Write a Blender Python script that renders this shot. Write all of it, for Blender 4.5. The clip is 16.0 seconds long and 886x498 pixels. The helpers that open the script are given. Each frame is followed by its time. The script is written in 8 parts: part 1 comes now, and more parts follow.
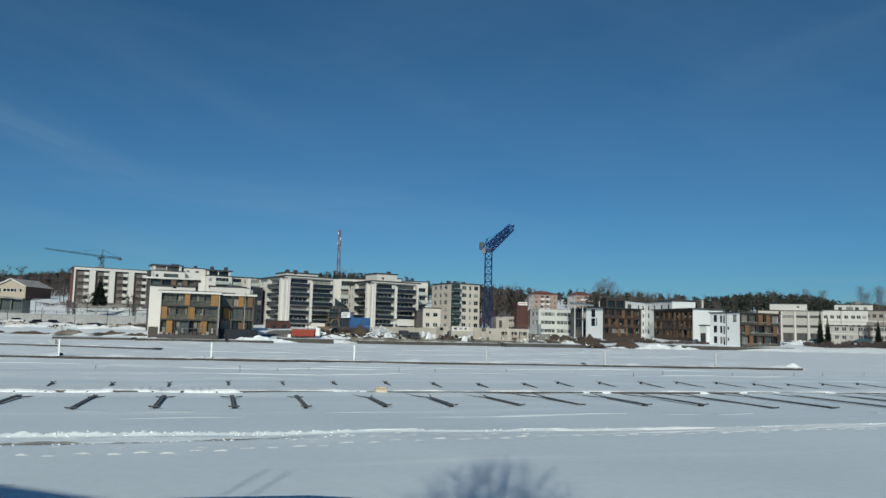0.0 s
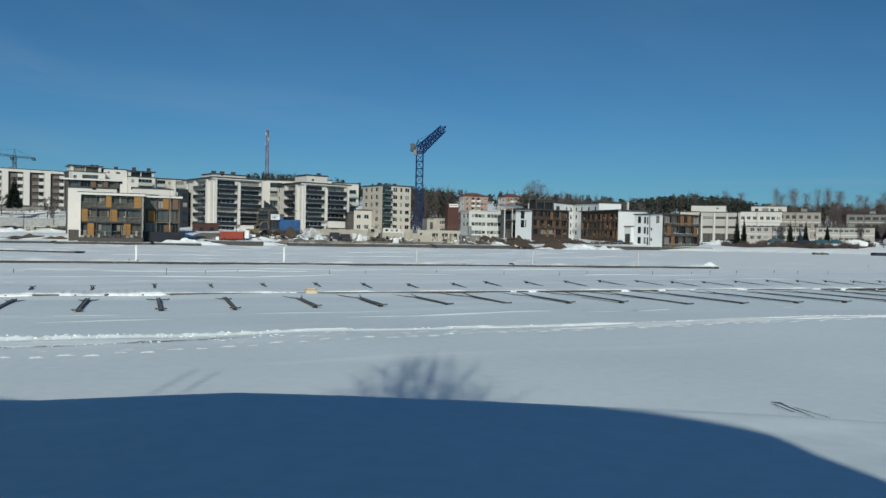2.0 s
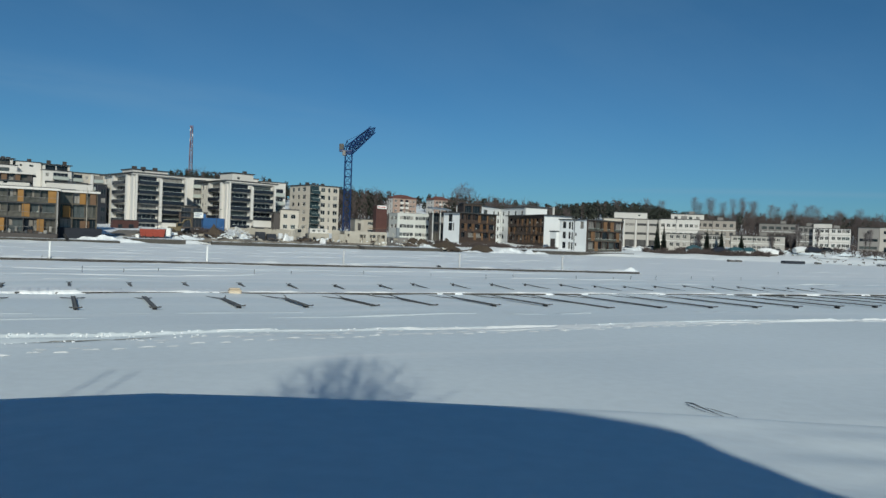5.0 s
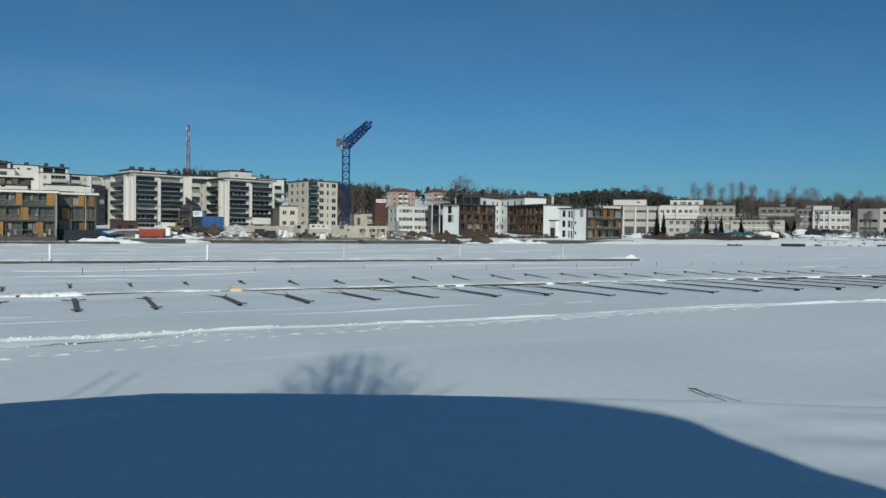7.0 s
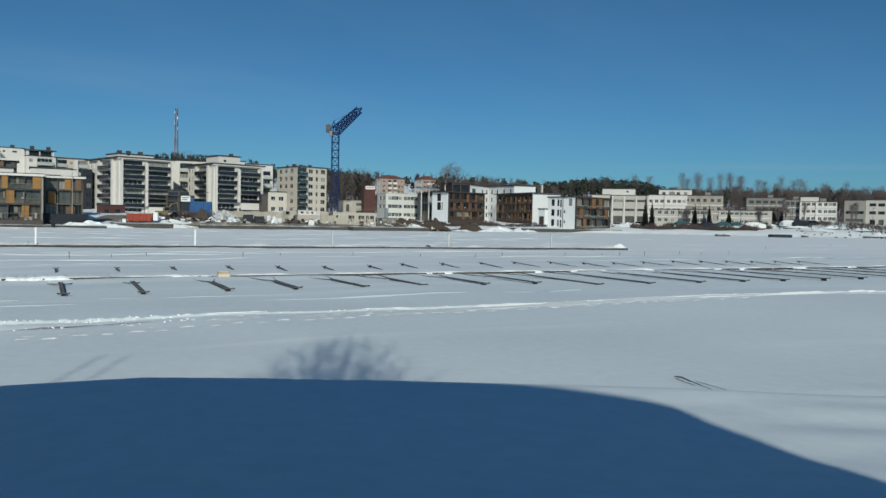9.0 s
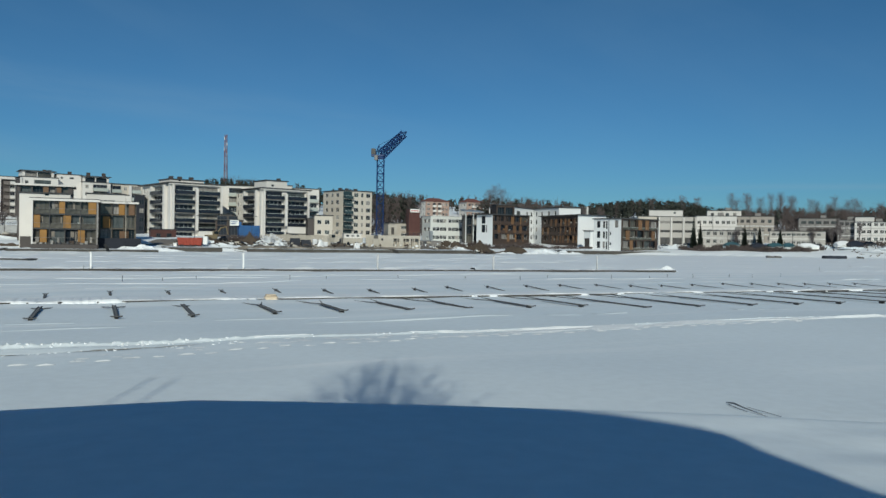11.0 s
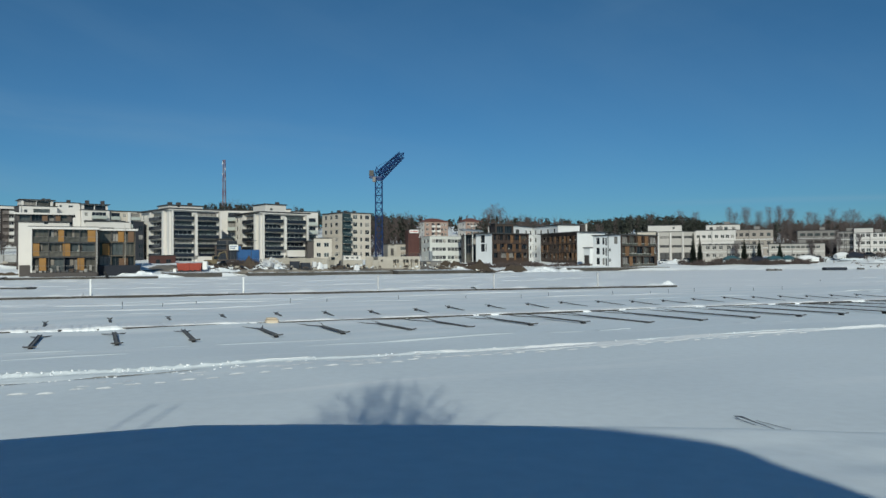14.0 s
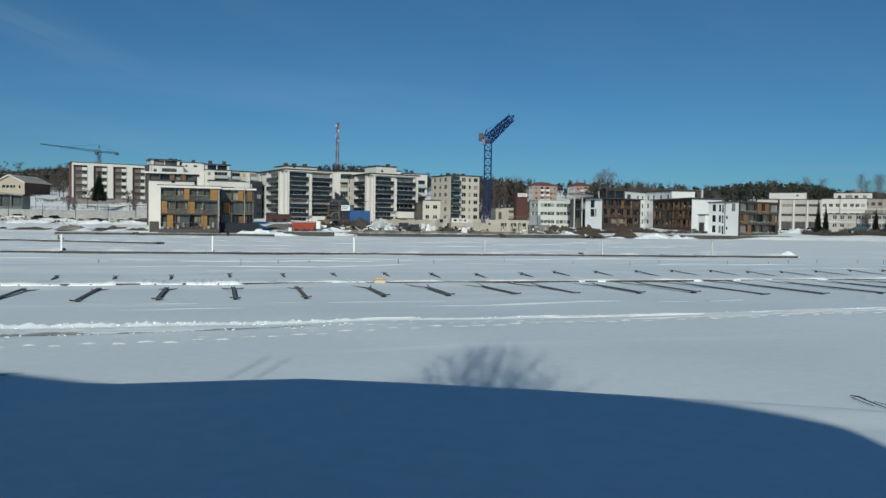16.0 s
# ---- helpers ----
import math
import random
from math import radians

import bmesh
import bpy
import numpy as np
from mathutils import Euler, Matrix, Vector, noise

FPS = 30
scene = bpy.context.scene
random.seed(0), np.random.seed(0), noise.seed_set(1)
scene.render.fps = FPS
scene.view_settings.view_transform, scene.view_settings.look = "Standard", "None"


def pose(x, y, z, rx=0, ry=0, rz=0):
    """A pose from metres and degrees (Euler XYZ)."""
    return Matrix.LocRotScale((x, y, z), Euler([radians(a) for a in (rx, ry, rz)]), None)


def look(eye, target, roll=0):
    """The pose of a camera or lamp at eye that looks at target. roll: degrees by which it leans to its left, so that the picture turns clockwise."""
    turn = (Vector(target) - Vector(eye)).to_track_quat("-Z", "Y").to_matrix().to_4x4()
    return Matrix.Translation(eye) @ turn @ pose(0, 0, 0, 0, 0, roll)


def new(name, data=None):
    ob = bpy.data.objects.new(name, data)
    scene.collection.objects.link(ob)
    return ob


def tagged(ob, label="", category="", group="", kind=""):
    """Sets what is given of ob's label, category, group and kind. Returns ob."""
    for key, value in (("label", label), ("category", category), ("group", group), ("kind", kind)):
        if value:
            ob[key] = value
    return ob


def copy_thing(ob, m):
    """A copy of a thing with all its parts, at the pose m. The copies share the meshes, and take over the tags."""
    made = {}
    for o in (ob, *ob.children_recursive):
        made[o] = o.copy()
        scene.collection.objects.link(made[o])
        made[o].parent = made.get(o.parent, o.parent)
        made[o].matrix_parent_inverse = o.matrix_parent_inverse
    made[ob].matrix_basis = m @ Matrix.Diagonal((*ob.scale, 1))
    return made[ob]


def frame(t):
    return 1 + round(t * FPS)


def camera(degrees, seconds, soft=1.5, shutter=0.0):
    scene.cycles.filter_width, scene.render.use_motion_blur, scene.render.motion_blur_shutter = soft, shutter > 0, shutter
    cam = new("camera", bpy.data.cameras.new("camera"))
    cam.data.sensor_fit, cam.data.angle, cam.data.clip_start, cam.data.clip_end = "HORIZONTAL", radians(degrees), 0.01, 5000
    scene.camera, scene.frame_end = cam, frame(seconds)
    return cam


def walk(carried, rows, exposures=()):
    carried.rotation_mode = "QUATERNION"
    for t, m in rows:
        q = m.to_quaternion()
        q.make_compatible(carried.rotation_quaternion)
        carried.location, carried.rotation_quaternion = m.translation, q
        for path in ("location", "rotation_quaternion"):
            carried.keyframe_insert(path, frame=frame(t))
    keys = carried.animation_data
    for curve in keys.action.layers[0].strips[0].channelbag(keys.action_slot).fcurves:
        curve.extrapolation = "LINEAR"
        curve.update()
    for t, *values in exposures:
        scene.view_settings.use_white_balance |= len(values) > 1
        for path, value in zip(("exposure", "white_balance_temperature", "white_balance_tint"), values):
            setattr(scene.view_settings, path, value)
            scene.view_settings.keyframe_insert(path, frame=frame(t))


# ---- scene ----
cam = camera(59.08, 16.0, soft=1.5)
walk(cam, [
    (0, pose(-0.151, 0.056, 3.035, 96.141, -1.385, 5.358)),
    (0.5, pose(-0.124, 0.049, 3.006, 95.242, -0.782, 7.175)),
    (1, pose(-0.082, 0.044, 3.004, 91.199, -0.488, 4.911)),
    (1.5, pose(-0.072, 0.012, 2.998, 89.707, -0.655, 2.835)),
    (2, pose(-0.059, 0.049, 3.010, 89.076, -1.137, 0.350)),
    (2.5, pose(-0.055, -0.002, 2.997, 88.918, -1.772, -1.923)),
    (3, pose(-0.084, 0.027, 2.993, 88.109, -2.318, -0.500)),
    (3.5, pose(-0.084, 0.029, 3.001, 87.503, -2.697, -0.842)),
    (4, pose(-0.081, 0.011, 3.017, 88.554, -2.964, -2.188)),
    (4.5, pose(-0.046, -0.034, 3.003, 89.540, -2.740, -3.857)),
    (4.7, pose(-0.05, -0.04, 3.005, 89.503, -2.537, -4.600)),
    (7, pose(-0.022, -0.016, 3.009, 88.806, -0.592, -4.940)),
    (7.5, pose(-0.031, -0.037, 3.018, 89.178, -0.521, -5.780)),
    (8, pose(-0.049, -0.041, 3.010, 89.087, -0.585, -6.203)),
    (8.2, pose(-0.04, -0.045, 3.000, 88.713, -0.653, -6.274)),
    (10.3, pose(-0.030, 0.050, 2.998, 87.661, -1.787, -4.311)),
    (10.5, pose(-0.051, 0.060, 3.003, 87.811, -1.458, -4.051)),
    (11, pose(-0.039, -0.011, 3.012, 89.503, -0.889, -2.479)),
    (11.5, pose(-0.038, 0.037, 2.993, 90.925, -0.609, -1.171)),
    (12, pose(-0.042, 0.007, 3.001, 91.767, -0.432, -0.242)),
    (12.5, pose(0.003, -0.001, 3.000, 92.050, -0.150, 0.000)),
    (13, pose(0.002, 0.012, 3.020, 92.296, 0.554, -2.448)),
    (13.5, pose(-0.028, 0.024, 3.007, 92.398, 1.138, -3.776)),
    (14, pose(-0.067, 0.077, 2.977, 90.978, 0.350, -2.506)),
    (14.5, pose(-0.114, 0.139, 2.972, 88.942, -0.964, 1.552)),
    (15, pose(-0.126, 0.072, 2.979, 88.842, -1.787, 6.187)),
    (15.5, pose(-0.042, -0.010, 2.982, 88.221, -1.286, 7.823)),
    (16, pose(0.014, 0.007, 3.002, 88.250, -0.835, 5.387)),
], exposures=[(0, -0.275), (16, -0.275)])

# ---- light ----
SUN_EL, SUN_AZ = radians(27.0), 180.0   # the sun stands low behind the camera
world = bpy.data.worlds.new("winter_sky")
scene.world = world
world.use_nodes = True
wn, wl = world.node_tree.nodes, world.node_tree.links
wn.clear()
sky = wn.new("ShaderNodeTexSky")
sky.sky_type, sky.sun_disc = "NISHITA", False
sky.sun_elevation, sky.sun_rotation = SUN_EL, radians(SUN_AZ)
sky.altitude, sky.air_density, sky.dust_density, sky.ozone_density = 100, 1.0, 0.1, 2.2
tc = wn.new("ShaderNodeTexCoord")
sep = wn.new("ShaderNodeSeparateXYZ")
wl.new(tc.outputs["Generated"], sep.inputs[0])


def sky_math(op, a, b, c=None):
    n = wn.new("ShaderNodeMath")
    n.operation = op
    for k, v in enumerate((a, b, c)):
        if isinstance(v, (int, float)):
            n.inputs[k].default_value = v
        elif v is not None:
            wl.new(v, n.inputs[k])
    return n.outputs[0]


def sky_range(value, a, b, lo=0.0, hi=1.0):
    n = wn.new("ShaderNodeMapRange")
    n.interpolation_type = "SMOOTHSTEP"
    n.inputs["From Min"].default_value, n.inputs["From Max"].default_value = a, b
    n.inputs["To Min"].default_value, n.inputs["To Max"].default_value = lo, hi
    wl.new(value, n.inputs["Value"])
    return n.outputs["Result"]


depth = sky_math("MAXIMUM", sep.outputs["Y"], 0.08)
side, rise = sky_math("DIVIDE", sep.outputs["X"], depth), sky_math("DIVIDE", sep.outputs["Z"], depth)


def veil(slope, along, across, lo, hi, seed):
    """Cirrus drawn out along a slanting line."""
    v = wn.new("ShaderNodeCombineXYZ")
    wl.new(sky_math("MULTIPLY_ADD", side, along, seed), v.inputs[0])
    wl.new(sky_math("MULTIPLY", sky_math("MULTIPLY_ADD", side, slope, rise), across), v.inputs[1])
    n = wn.new("ShaderNodeTexNoise")
    n.inputs["Scale"].default_value, n.inputs["Detail"].default_value, n.inputs["Roughness"].default_value = 1.0, 5.0, 0.55
    n.inputs["Distortion"].default_value = 0.35
    wl.new(v.outputs[0], n.inputs["Vector"])
    return sky_range(n.outputs["Fac"], lo, hi)


falling = sky_math("MULTIPLY", veil(0.38, 1.6, 9.0, 0.40, 0.72, 3.1), sky_range(side, -0.75, 0.25, 0.06, 0.03))
rising = sky_math("MULTIPLY", veil(-0.34, 1.3, 7.0, 0.46, 0.78, 8.4), sky_range(side, 0.05, 0.6, 0.02, 0.04))
haze = sky_math("MULTIPLY", veil(0.05, 2.2, 3.0, 0.35, 0.75, 5.7), 0.05)
# a long thin bank low over the wood
bank = sky_math("ABSOLUTE", sky_math("SUBTRACT", sky_math("MULTIPLY_ADD", side, -0.02, rise), 0.0695), 0.0)
bank = sky_math("MULTIPLY", sky_range(bank, 0.0, 0.007, 0.16, 0.0), sky_math("MULTIPLY", sky_range(side, 0.18, 0.42), veil(0.0, 3.0, 30.0, 0.3, 0.6, 1.3)))


def streak(slope, at, width, strength, fade0, fade1, seed):
    """One long wisp along a slanting line, fraying out between two bearings."""
    off = sky_math("ABSOLUTE", sky_math("SUBTRACT", sky_math("MULTIPLY_ADD", side, slope, rise), at), 0.0)
    wisp = sky_math("MULTIPLY", sky_range(off, 0.0, width, strength, 0.0), sky_range(side, fade0, fade1))
    return sky_math("MULTIPLY", wisp, veil(slope, 2.4, 26.0, 0.25, 0.7, seed))


wisps = sky_math("ADD", streak(0.43, -0.017, 0.045, 0.18, -0.36, -0.62, 2.2), streak(0.2, 0.004, 0.03, 0.17, -0.38, -0.55, 6.1))
wisps = sky_math("ADD", wisps, sky_math("ADD", streak(-0.4, 0.231, 0.04, 0.06, 0.16, 0.4, 9.5), streak(0.1, 0.138, 0.04, 0.14, 0.12, -0.1, 4.4)))
cloud = sky_math("ADD", sky_math("ADD", sky_math("ADD", falling, wisps), rising), sky_math("ADD", haze, bank))
mixc = wn.new("ShaderNodeMixRGB")
mixc.inputs["Color2"].default_value = (2.9, 4.7, 6.2, 1)
wl.new(cloud, mixc.inputs["Fac"])
bg = wn.new("ShaderNodeBackground")
bg.inputs["Strength"].default_value = 0.095
wo = wn.new("ShaderNodeOutputWorld")
deep = wn.new("ShaderNodeVectorMath")   # the clear, deep blue of dry winter air
deep.operation = "MULTIPLY"
tint = wn.new("ShaderNodeMixRGB")
tint.inputs["Color1"].default_value, tint.inputs["Color2"].default_value = (0.220, 0.492, 0.745, 1), (0.215, 0.490, 0.645, 1)
wl.new(sky_range(sep.outputs["Z"], 0.0, 0.40), tint.inputs["Fac"])
wl.new(tint.outputs["Color"], deep.inputs[1])
wl.new(sky.outputs["Color"], deep.inputs[0])
wl.new(deep.outputs["Vector"], mixc.inputs["Color1"])
wl.new(mixc.outputs["Color"], bg.inputs["Color"])
wl.new(bg.outputs["Background"], wo.inputs["Surface"])

sun = new("sun", bpy.data.lights.new("sun", "SUN"))
sun.data.energy, sun.data.angle, sun.data.color = 3.74, radians(0.53), (0.98, 1.0, 0.868)
sun.matrix_world = look((0, -50 * math.cos(SUN_EL), 50 * math.sin(SUN_EL)), (0, 0, 0))


# ---- materials ----
def mat(name, color, rough=0.7, metal=0.0, var=0.12, scale=1.5, fine=12.0, bump=0.15, spec=0.5, dist=0.03):
    """A painted, cast or grown surface: base colour with blotches at two scales and a fine relief."""
    m = bpy.data.materials.new(name)
    m.use_nodes = True
    nt = m.node_tree
    b = nt.nodes["Principled BSDF"]
    b.inputs["Roughness"].default_value, b.inputs["Metallic"].default_value = rough, metal
    b.inputs["Specular IOR Level"].default_value = spec
    t = nt.nodes.new("ShaderNodeTexCoord")
    n1, n2 = nt.nodes.new("ShaderNodeTexNoise"), nt.nodes.new("ShaderNodeTexNoise")
    n1.inputs["Scale"].default_value, n2.inputs["Scale"].default_value = scale, fine
    n1.inputs["Detail"].default_value = n2.inputs["Detail"].default_value = 4
    info = nt.nodes.new("ShaderNodeObjectInfo")
    add = nt.nodes.new("ShaderNodeMath")
    add.operation = "ADD"
    add2 = nt.nodes.new("ShaderNodeMath")
    add2.operation = "MULTIPLY_ADD"
    add2.inputs[1].default_value = 0.35
    mr = nt.nodes.new("ShaderNodeMapRange")
    mr.inputs["From Min"].default_value, mr.inputs["From Max"].default_value = 0.75, 1.6
    mr.inputs["To Min"].default_value, mr.inputs["To Max"].default_value = 1 - var, 1 + var
    mix = nt.nodes.new("ShaderNodeVectorMath")
    mix.operation = "SCALE"
    mix.inputs[0].default_value = color
    for n in (n1, n2):
        nt.links.new(t.outputs["Object"], n.inputs["Vector"])
    nt.links.new(n1.outputs["Fac"], add.inputs[0])
    nt.links.new(n2.outputs["Fac"], add.inputs[1])
    nt.links.new(info.outputs["Random"], add2.inputs[0])
    nt.links.new(add.outputs[0], add2.inputs[2])
    nt.links.new(add2.outputs[0], mr.inputs["Value"])
    nt.links.new(mr.outputs["Result"], mix.inputs["Scale"])
    nt.links.new(mix.outputs["Vector"], b.inputs["Base Color"])
    if bump:
        bp = nt.nodes.new("ShaderNodeBump")
        bp.inputs["Strength"].default_value, bp.inputs["Distance"].default_value = bump, dist
        nt.links.new(n2.outputs["Fac"], bp.inputs["Height"])
        nt.links.new(bp.outputs["Normal"], b.inputs["Normal"])
    return m


SNOW = mat("snow", (0.728, 0.785, 0.822), 0.55, var=0.07, scale=0.12, fine=3.5, bump=0.16, spec=0.3, dist=0.05)
# pale streaks imitate sunlit relief in the snow's colour, more beyond the first pier
nt = SNOW.node_tree
crust = nt.nodes["Vector Math"]
rot = nt.nodes.new("ShaderNodeMapping")
rot.inputs["Rotation"].default_value = (0, 0, radians(-21.5))
crd = nt.nodes.new("ShaderNodeTexCoord")
squeeze = nt.nodes.new("ShaderNodeMapping")
squeeze.inputs["Scale"].default_value = (0.035, 0.42, 1.0)
streak = nt.nodes.new("ShaderNodeTexNoise")
streak.inputs["Scale"].default_value, streak.inputs["Detail"].default_value, streak.inputs["Roughness"].default_value = 1.0, 6.0, 0.62
sep = nt.nodes.new("ShaderNodeSeparateXYZ")
# brightens the colour with distance, where far snow catches more sun
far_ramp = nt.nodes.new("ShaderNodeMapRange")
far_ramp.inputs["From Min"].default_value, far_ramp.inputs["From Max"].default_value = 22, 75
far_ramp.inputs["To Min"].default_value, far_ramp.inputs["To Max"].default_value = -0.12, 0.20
tot = nt.nodes.new("ShaderNodeMath")
tot.operation = "ADD"
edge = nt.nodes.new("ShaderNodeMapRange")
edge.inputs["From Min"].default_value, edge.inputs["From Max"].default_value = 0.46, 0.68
sun_tint = nt.nodes.new("ShaderNodeMixRGB")
sun_tint.inputs["Color2"].default_value = (0.90, 0.915, 0.93, 1)
nt.links.new(crd.outputs["Object"], rot.inputs["Vector"])
nt.links.new(rot.outputs["Vector"], squeeze.inputs["Vector"])
nt.links.new(squeeze.outputs["Vector"], streak.inputs["Vector"])
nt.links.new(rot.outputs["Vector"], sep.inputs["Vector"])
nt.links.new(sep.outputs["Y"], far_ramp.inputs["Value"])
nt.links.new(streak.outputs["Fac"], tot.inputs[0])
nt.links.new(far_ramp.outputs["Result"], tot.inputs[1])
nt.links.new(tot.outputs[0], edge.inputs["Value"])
nt.links.new(edge.outputs["Result"], sun_tint.inputs["Fac"])
nt.links.new(crust.outputs["Vector"], sun_tint.inputs["Color1"])
nt.links.new(sun_tint.outputs["Color"], nt.nodes["Principled BSDF"].inputs["Base Color"])
SNOW_CAP = mat("packed_snow", (0.82, 0.84, 0.86), 0.5, var=0.06, scale=1.0, fine=9.0, bump=0.4, spec=0.3)
WHITE = mat("white_render", (0.645, 0.61, 0.575), 0.8, var=0.05, scale=0.4, fine=5)
PALE = mat("grey_cream_render", (0.42, 0.39, 0.36), 0.85, var=0.1, scale=0.3, fine=4)
CREAM = mat("cream_render", (0.53, 0.475, 0.41), 0.85, var=0.07, scale=0.4, fine=5)
BEIGE = mat("beige_render", (0.40, 0.355, 0.305), 0.85, var=0.08, scale=0.4, fine=5)
GREY_WALL = mat("grey_cladding", (0.22, 0.205, 0.195), 0.7, var=0.1, scale=0.4, fine=5)
DARK_WALL = mat("dark_cladding", (0.055, 0.045, 0.042), 0.6, var=0.15, scale=0.6, fine=6)
BROWN_WALL = mat("brown_cladding", (0.05, 0.032, 0.024), 0.65, var=0.2, scale=0.8, fine=8)
ORANGE_WOOD = mat("oiled_wood_panel", (0.25, 0.118, 0.02), 0.5, var=0.25, scale=1.2, fine=14)
WOOD_CLAD = mat("larch_cladding", (0.12, 0.062, 0.03), 0.6, var=0.3, scale=1.5, fine=14)
BRICK = mat("red_brick", (0.15, 0.045, 0.038), 0.85, var=0.18, scale=0.7, fine=12)
BRICK_PALE = mat("pale_brick", (0.33, 0.235, 0.195), 0.85, var=0.12, scale=0.7, fine=12)
ROOF = mat("dark_roof_felt", (0.05, 0.052, 0.055), 0.8, var=0.2)
ROOF_RED = mat("red_tile_roof", (0.17, 0.065, 0.05), 0.8, var=0.2)
ROOF_METAL = mat("grey_sheet_roof", (0.25, 0.27, 0.29), 0.45, metal=0.3, var=0.1)
CONCRETE = mat("concrete", (0.42, 0.38, 0.325), 0.9, var=0.15, scale=0.8, fine=9)
CONCRETE_DARK = mat("wet_concrete", (0.11, 0.105, 0.10), 0.85, var=0.25, scale=0.5, fine=8)
GLASS = mat("window_glass", (0.014, 0.019, 0.026), 0.08, var=0.5, scale=0.3, fine=0.9, bump=0.05, spec=0.35)
# pale base colour imitates reflections in the panes
GLASS_TEAL = mat("reflecting_glass", (0.075, 0.085, 0.085), 0.15, var=0.5, scale=0.5, fine=1.2, bump=0.03, spec=0.5)
CURTAIN = mat("curtained_glass", (0.26, 0.24, 0.22), 0.35, var=0.4, scale=0.8, fine=2.5, bump=0.03, spec=0.5)
# lighter than GLASS, for windows of low contrast
GLASS_DIM = mat("dusty_glass", (0.075, 0.07, 0.068), 0.2, var=0.5, scale=0.3, fine=0.9, bump=0.05, spec=0.4)
GLASS_BLUE = mat("dark_balcony_glass", (0.014, 0.018, 0.027), 0.25, var=0.3, scale=0.4, fine=1.1, bump=0.03, spec=0.5)
# blotchy brown-grey base colour carries the glazing's reflections
GLASS_GREEN = mat("balcony_glazing", (0.085, 0.078, 0.066), 0.12, var=0.7, scale=0.5, fine=1.3, bump=0.03, spec=0.5)
FRAME_WHITE = mat("white_frame", (0.65, 0.65, 0.63), 0.5, var=0.04, bump=0)
FRAME_DARK = mat("dark_frame", (0.05, 0.05, 0.055), 0.5, var=0.08, bump=0)
RAIL_PALE = mat("pale_balcony_panel", (0.42, 0.45, 0.42), 0.6, var=0.08)
STEEL = mat("galvanised_steel", (0.05, 0.053, 0.062), 0.6, metal=0.2, var=0.2, scale=3, fine=25)
WOOD_WET = mat("weathered_pier_wood", (0.055, 0.05, 0.046), 0.8, var=0.3, scale=2, fine=25)
WHITE_PAINT = mat("white_enamel", (0.82, 0.82, 0.80), 0.35, var=0.04, scale=2, fine=18, bump=0.03)
YELLOW_PALE = mat("faded_yellow_plastic", (0.64, 0.53, 0.40), 0.6, var=0.1, scale=3, fine=14)
BLUE_STEEL = mat("blue_crane_paint", (0.012, 0.04, 0.13), 0.45, metal=0.1, var=0.15)
BLUE_PAINT = mat("blue_container_paint", (0.02, 0.10, 0.27), 0.75, var=0.12, scale=0.8)
RED_PAINT = mat("red_machine_paint", (0.29, 0.042, 0.022), 0.6, var=0.18, scale=1)
MAST_RED = mat("red_mast_paint", (0.24, 0.11, 0.11), 0.6, var=0.1)
GREEN_STEEL = mat("grey_green_crane_paint", (0.05, 0.075, 0.085), 0.5, var=0.1)
YELLOW_MACHINE = mat("yellow_machine_paint", (0.20, 0.155, 0.09), 0.5, var=0.2, scale=1)
TYRE = mat("black_rubber", (0.015, 0.015, 0.016), 0.85, var=0.2)
DIRT = mat("brown_soil", (0.075, 0.055, 0.04), 0.95, var=0.35, scale=0.5, fine=4, bump=0.6, dist=0.15)
GRAVEL = mat("pale_site_gravel", (0.25, 0.22, 0.185), 0.95, var=0.4, scale=0.5, fine=4, bump=0.6, dist=0.1)
TARP = mat("teal_tarpaulin", (0.035, 0.095, 0.115), 0.5, var=0.2, scale=0.8, fine=4)
TARP_WHITE = mat("white_plastic_wrap", (0.72, 0.72, 0.73), 0.4, var=0.08, scale=1, fine=6)
TARP_DARK = mat("dark_plastic", (0.022, 0.025, 0.035), 0.5, var=0.2)
BARK = mat("bark", (0.055, 0.042, 0.035), 0.9, var=0.3, scale=2, fine=12)
TWIGS = mat("bare_twigs", (0.078, 0.060, 0.056), 0.9, var=0.3, scale=0.05, fine=1.5, bump=0)
TWIGS_PALE = mat("birch_twigs", (0.14, 0.12, 0.12), 0.9, var=0.3, scale=0.05, fine=1.5, bump=0)
NEEDLES = mat("pine_needles", (0.021, 0.025, 0.018), 0.8, var=0.4, scale=0.05, fine=1.5, bump=0)
FIR = mat("spruce_needles", (0.012, 0.022, 0.014), 0.8, var=0.35, scale=0.5, fine=3, bump=0)
SIGN_WHITE = mat("white_sign_panel", (0.75, 0.75, 0.73), 0.5, var=0.05)
SIGN_RED = mat("red_sign_bars", (0.45, 0.05, 0.04), 0.5, var=0.05)
CAR_PAINT = [mat("car_paint_" + n, c, 0.3, var=0.05, bump=0) for n, c in (("black", (0.02, 0.02, 0.022)), ("silver", (0.35, 0.36, 0.37)), ("red", (0.3, 0.03, 0.02)), ("white", (0.7, 0.7, 0.7)), ("blue", (0.03, 0.07, 0.2)))]


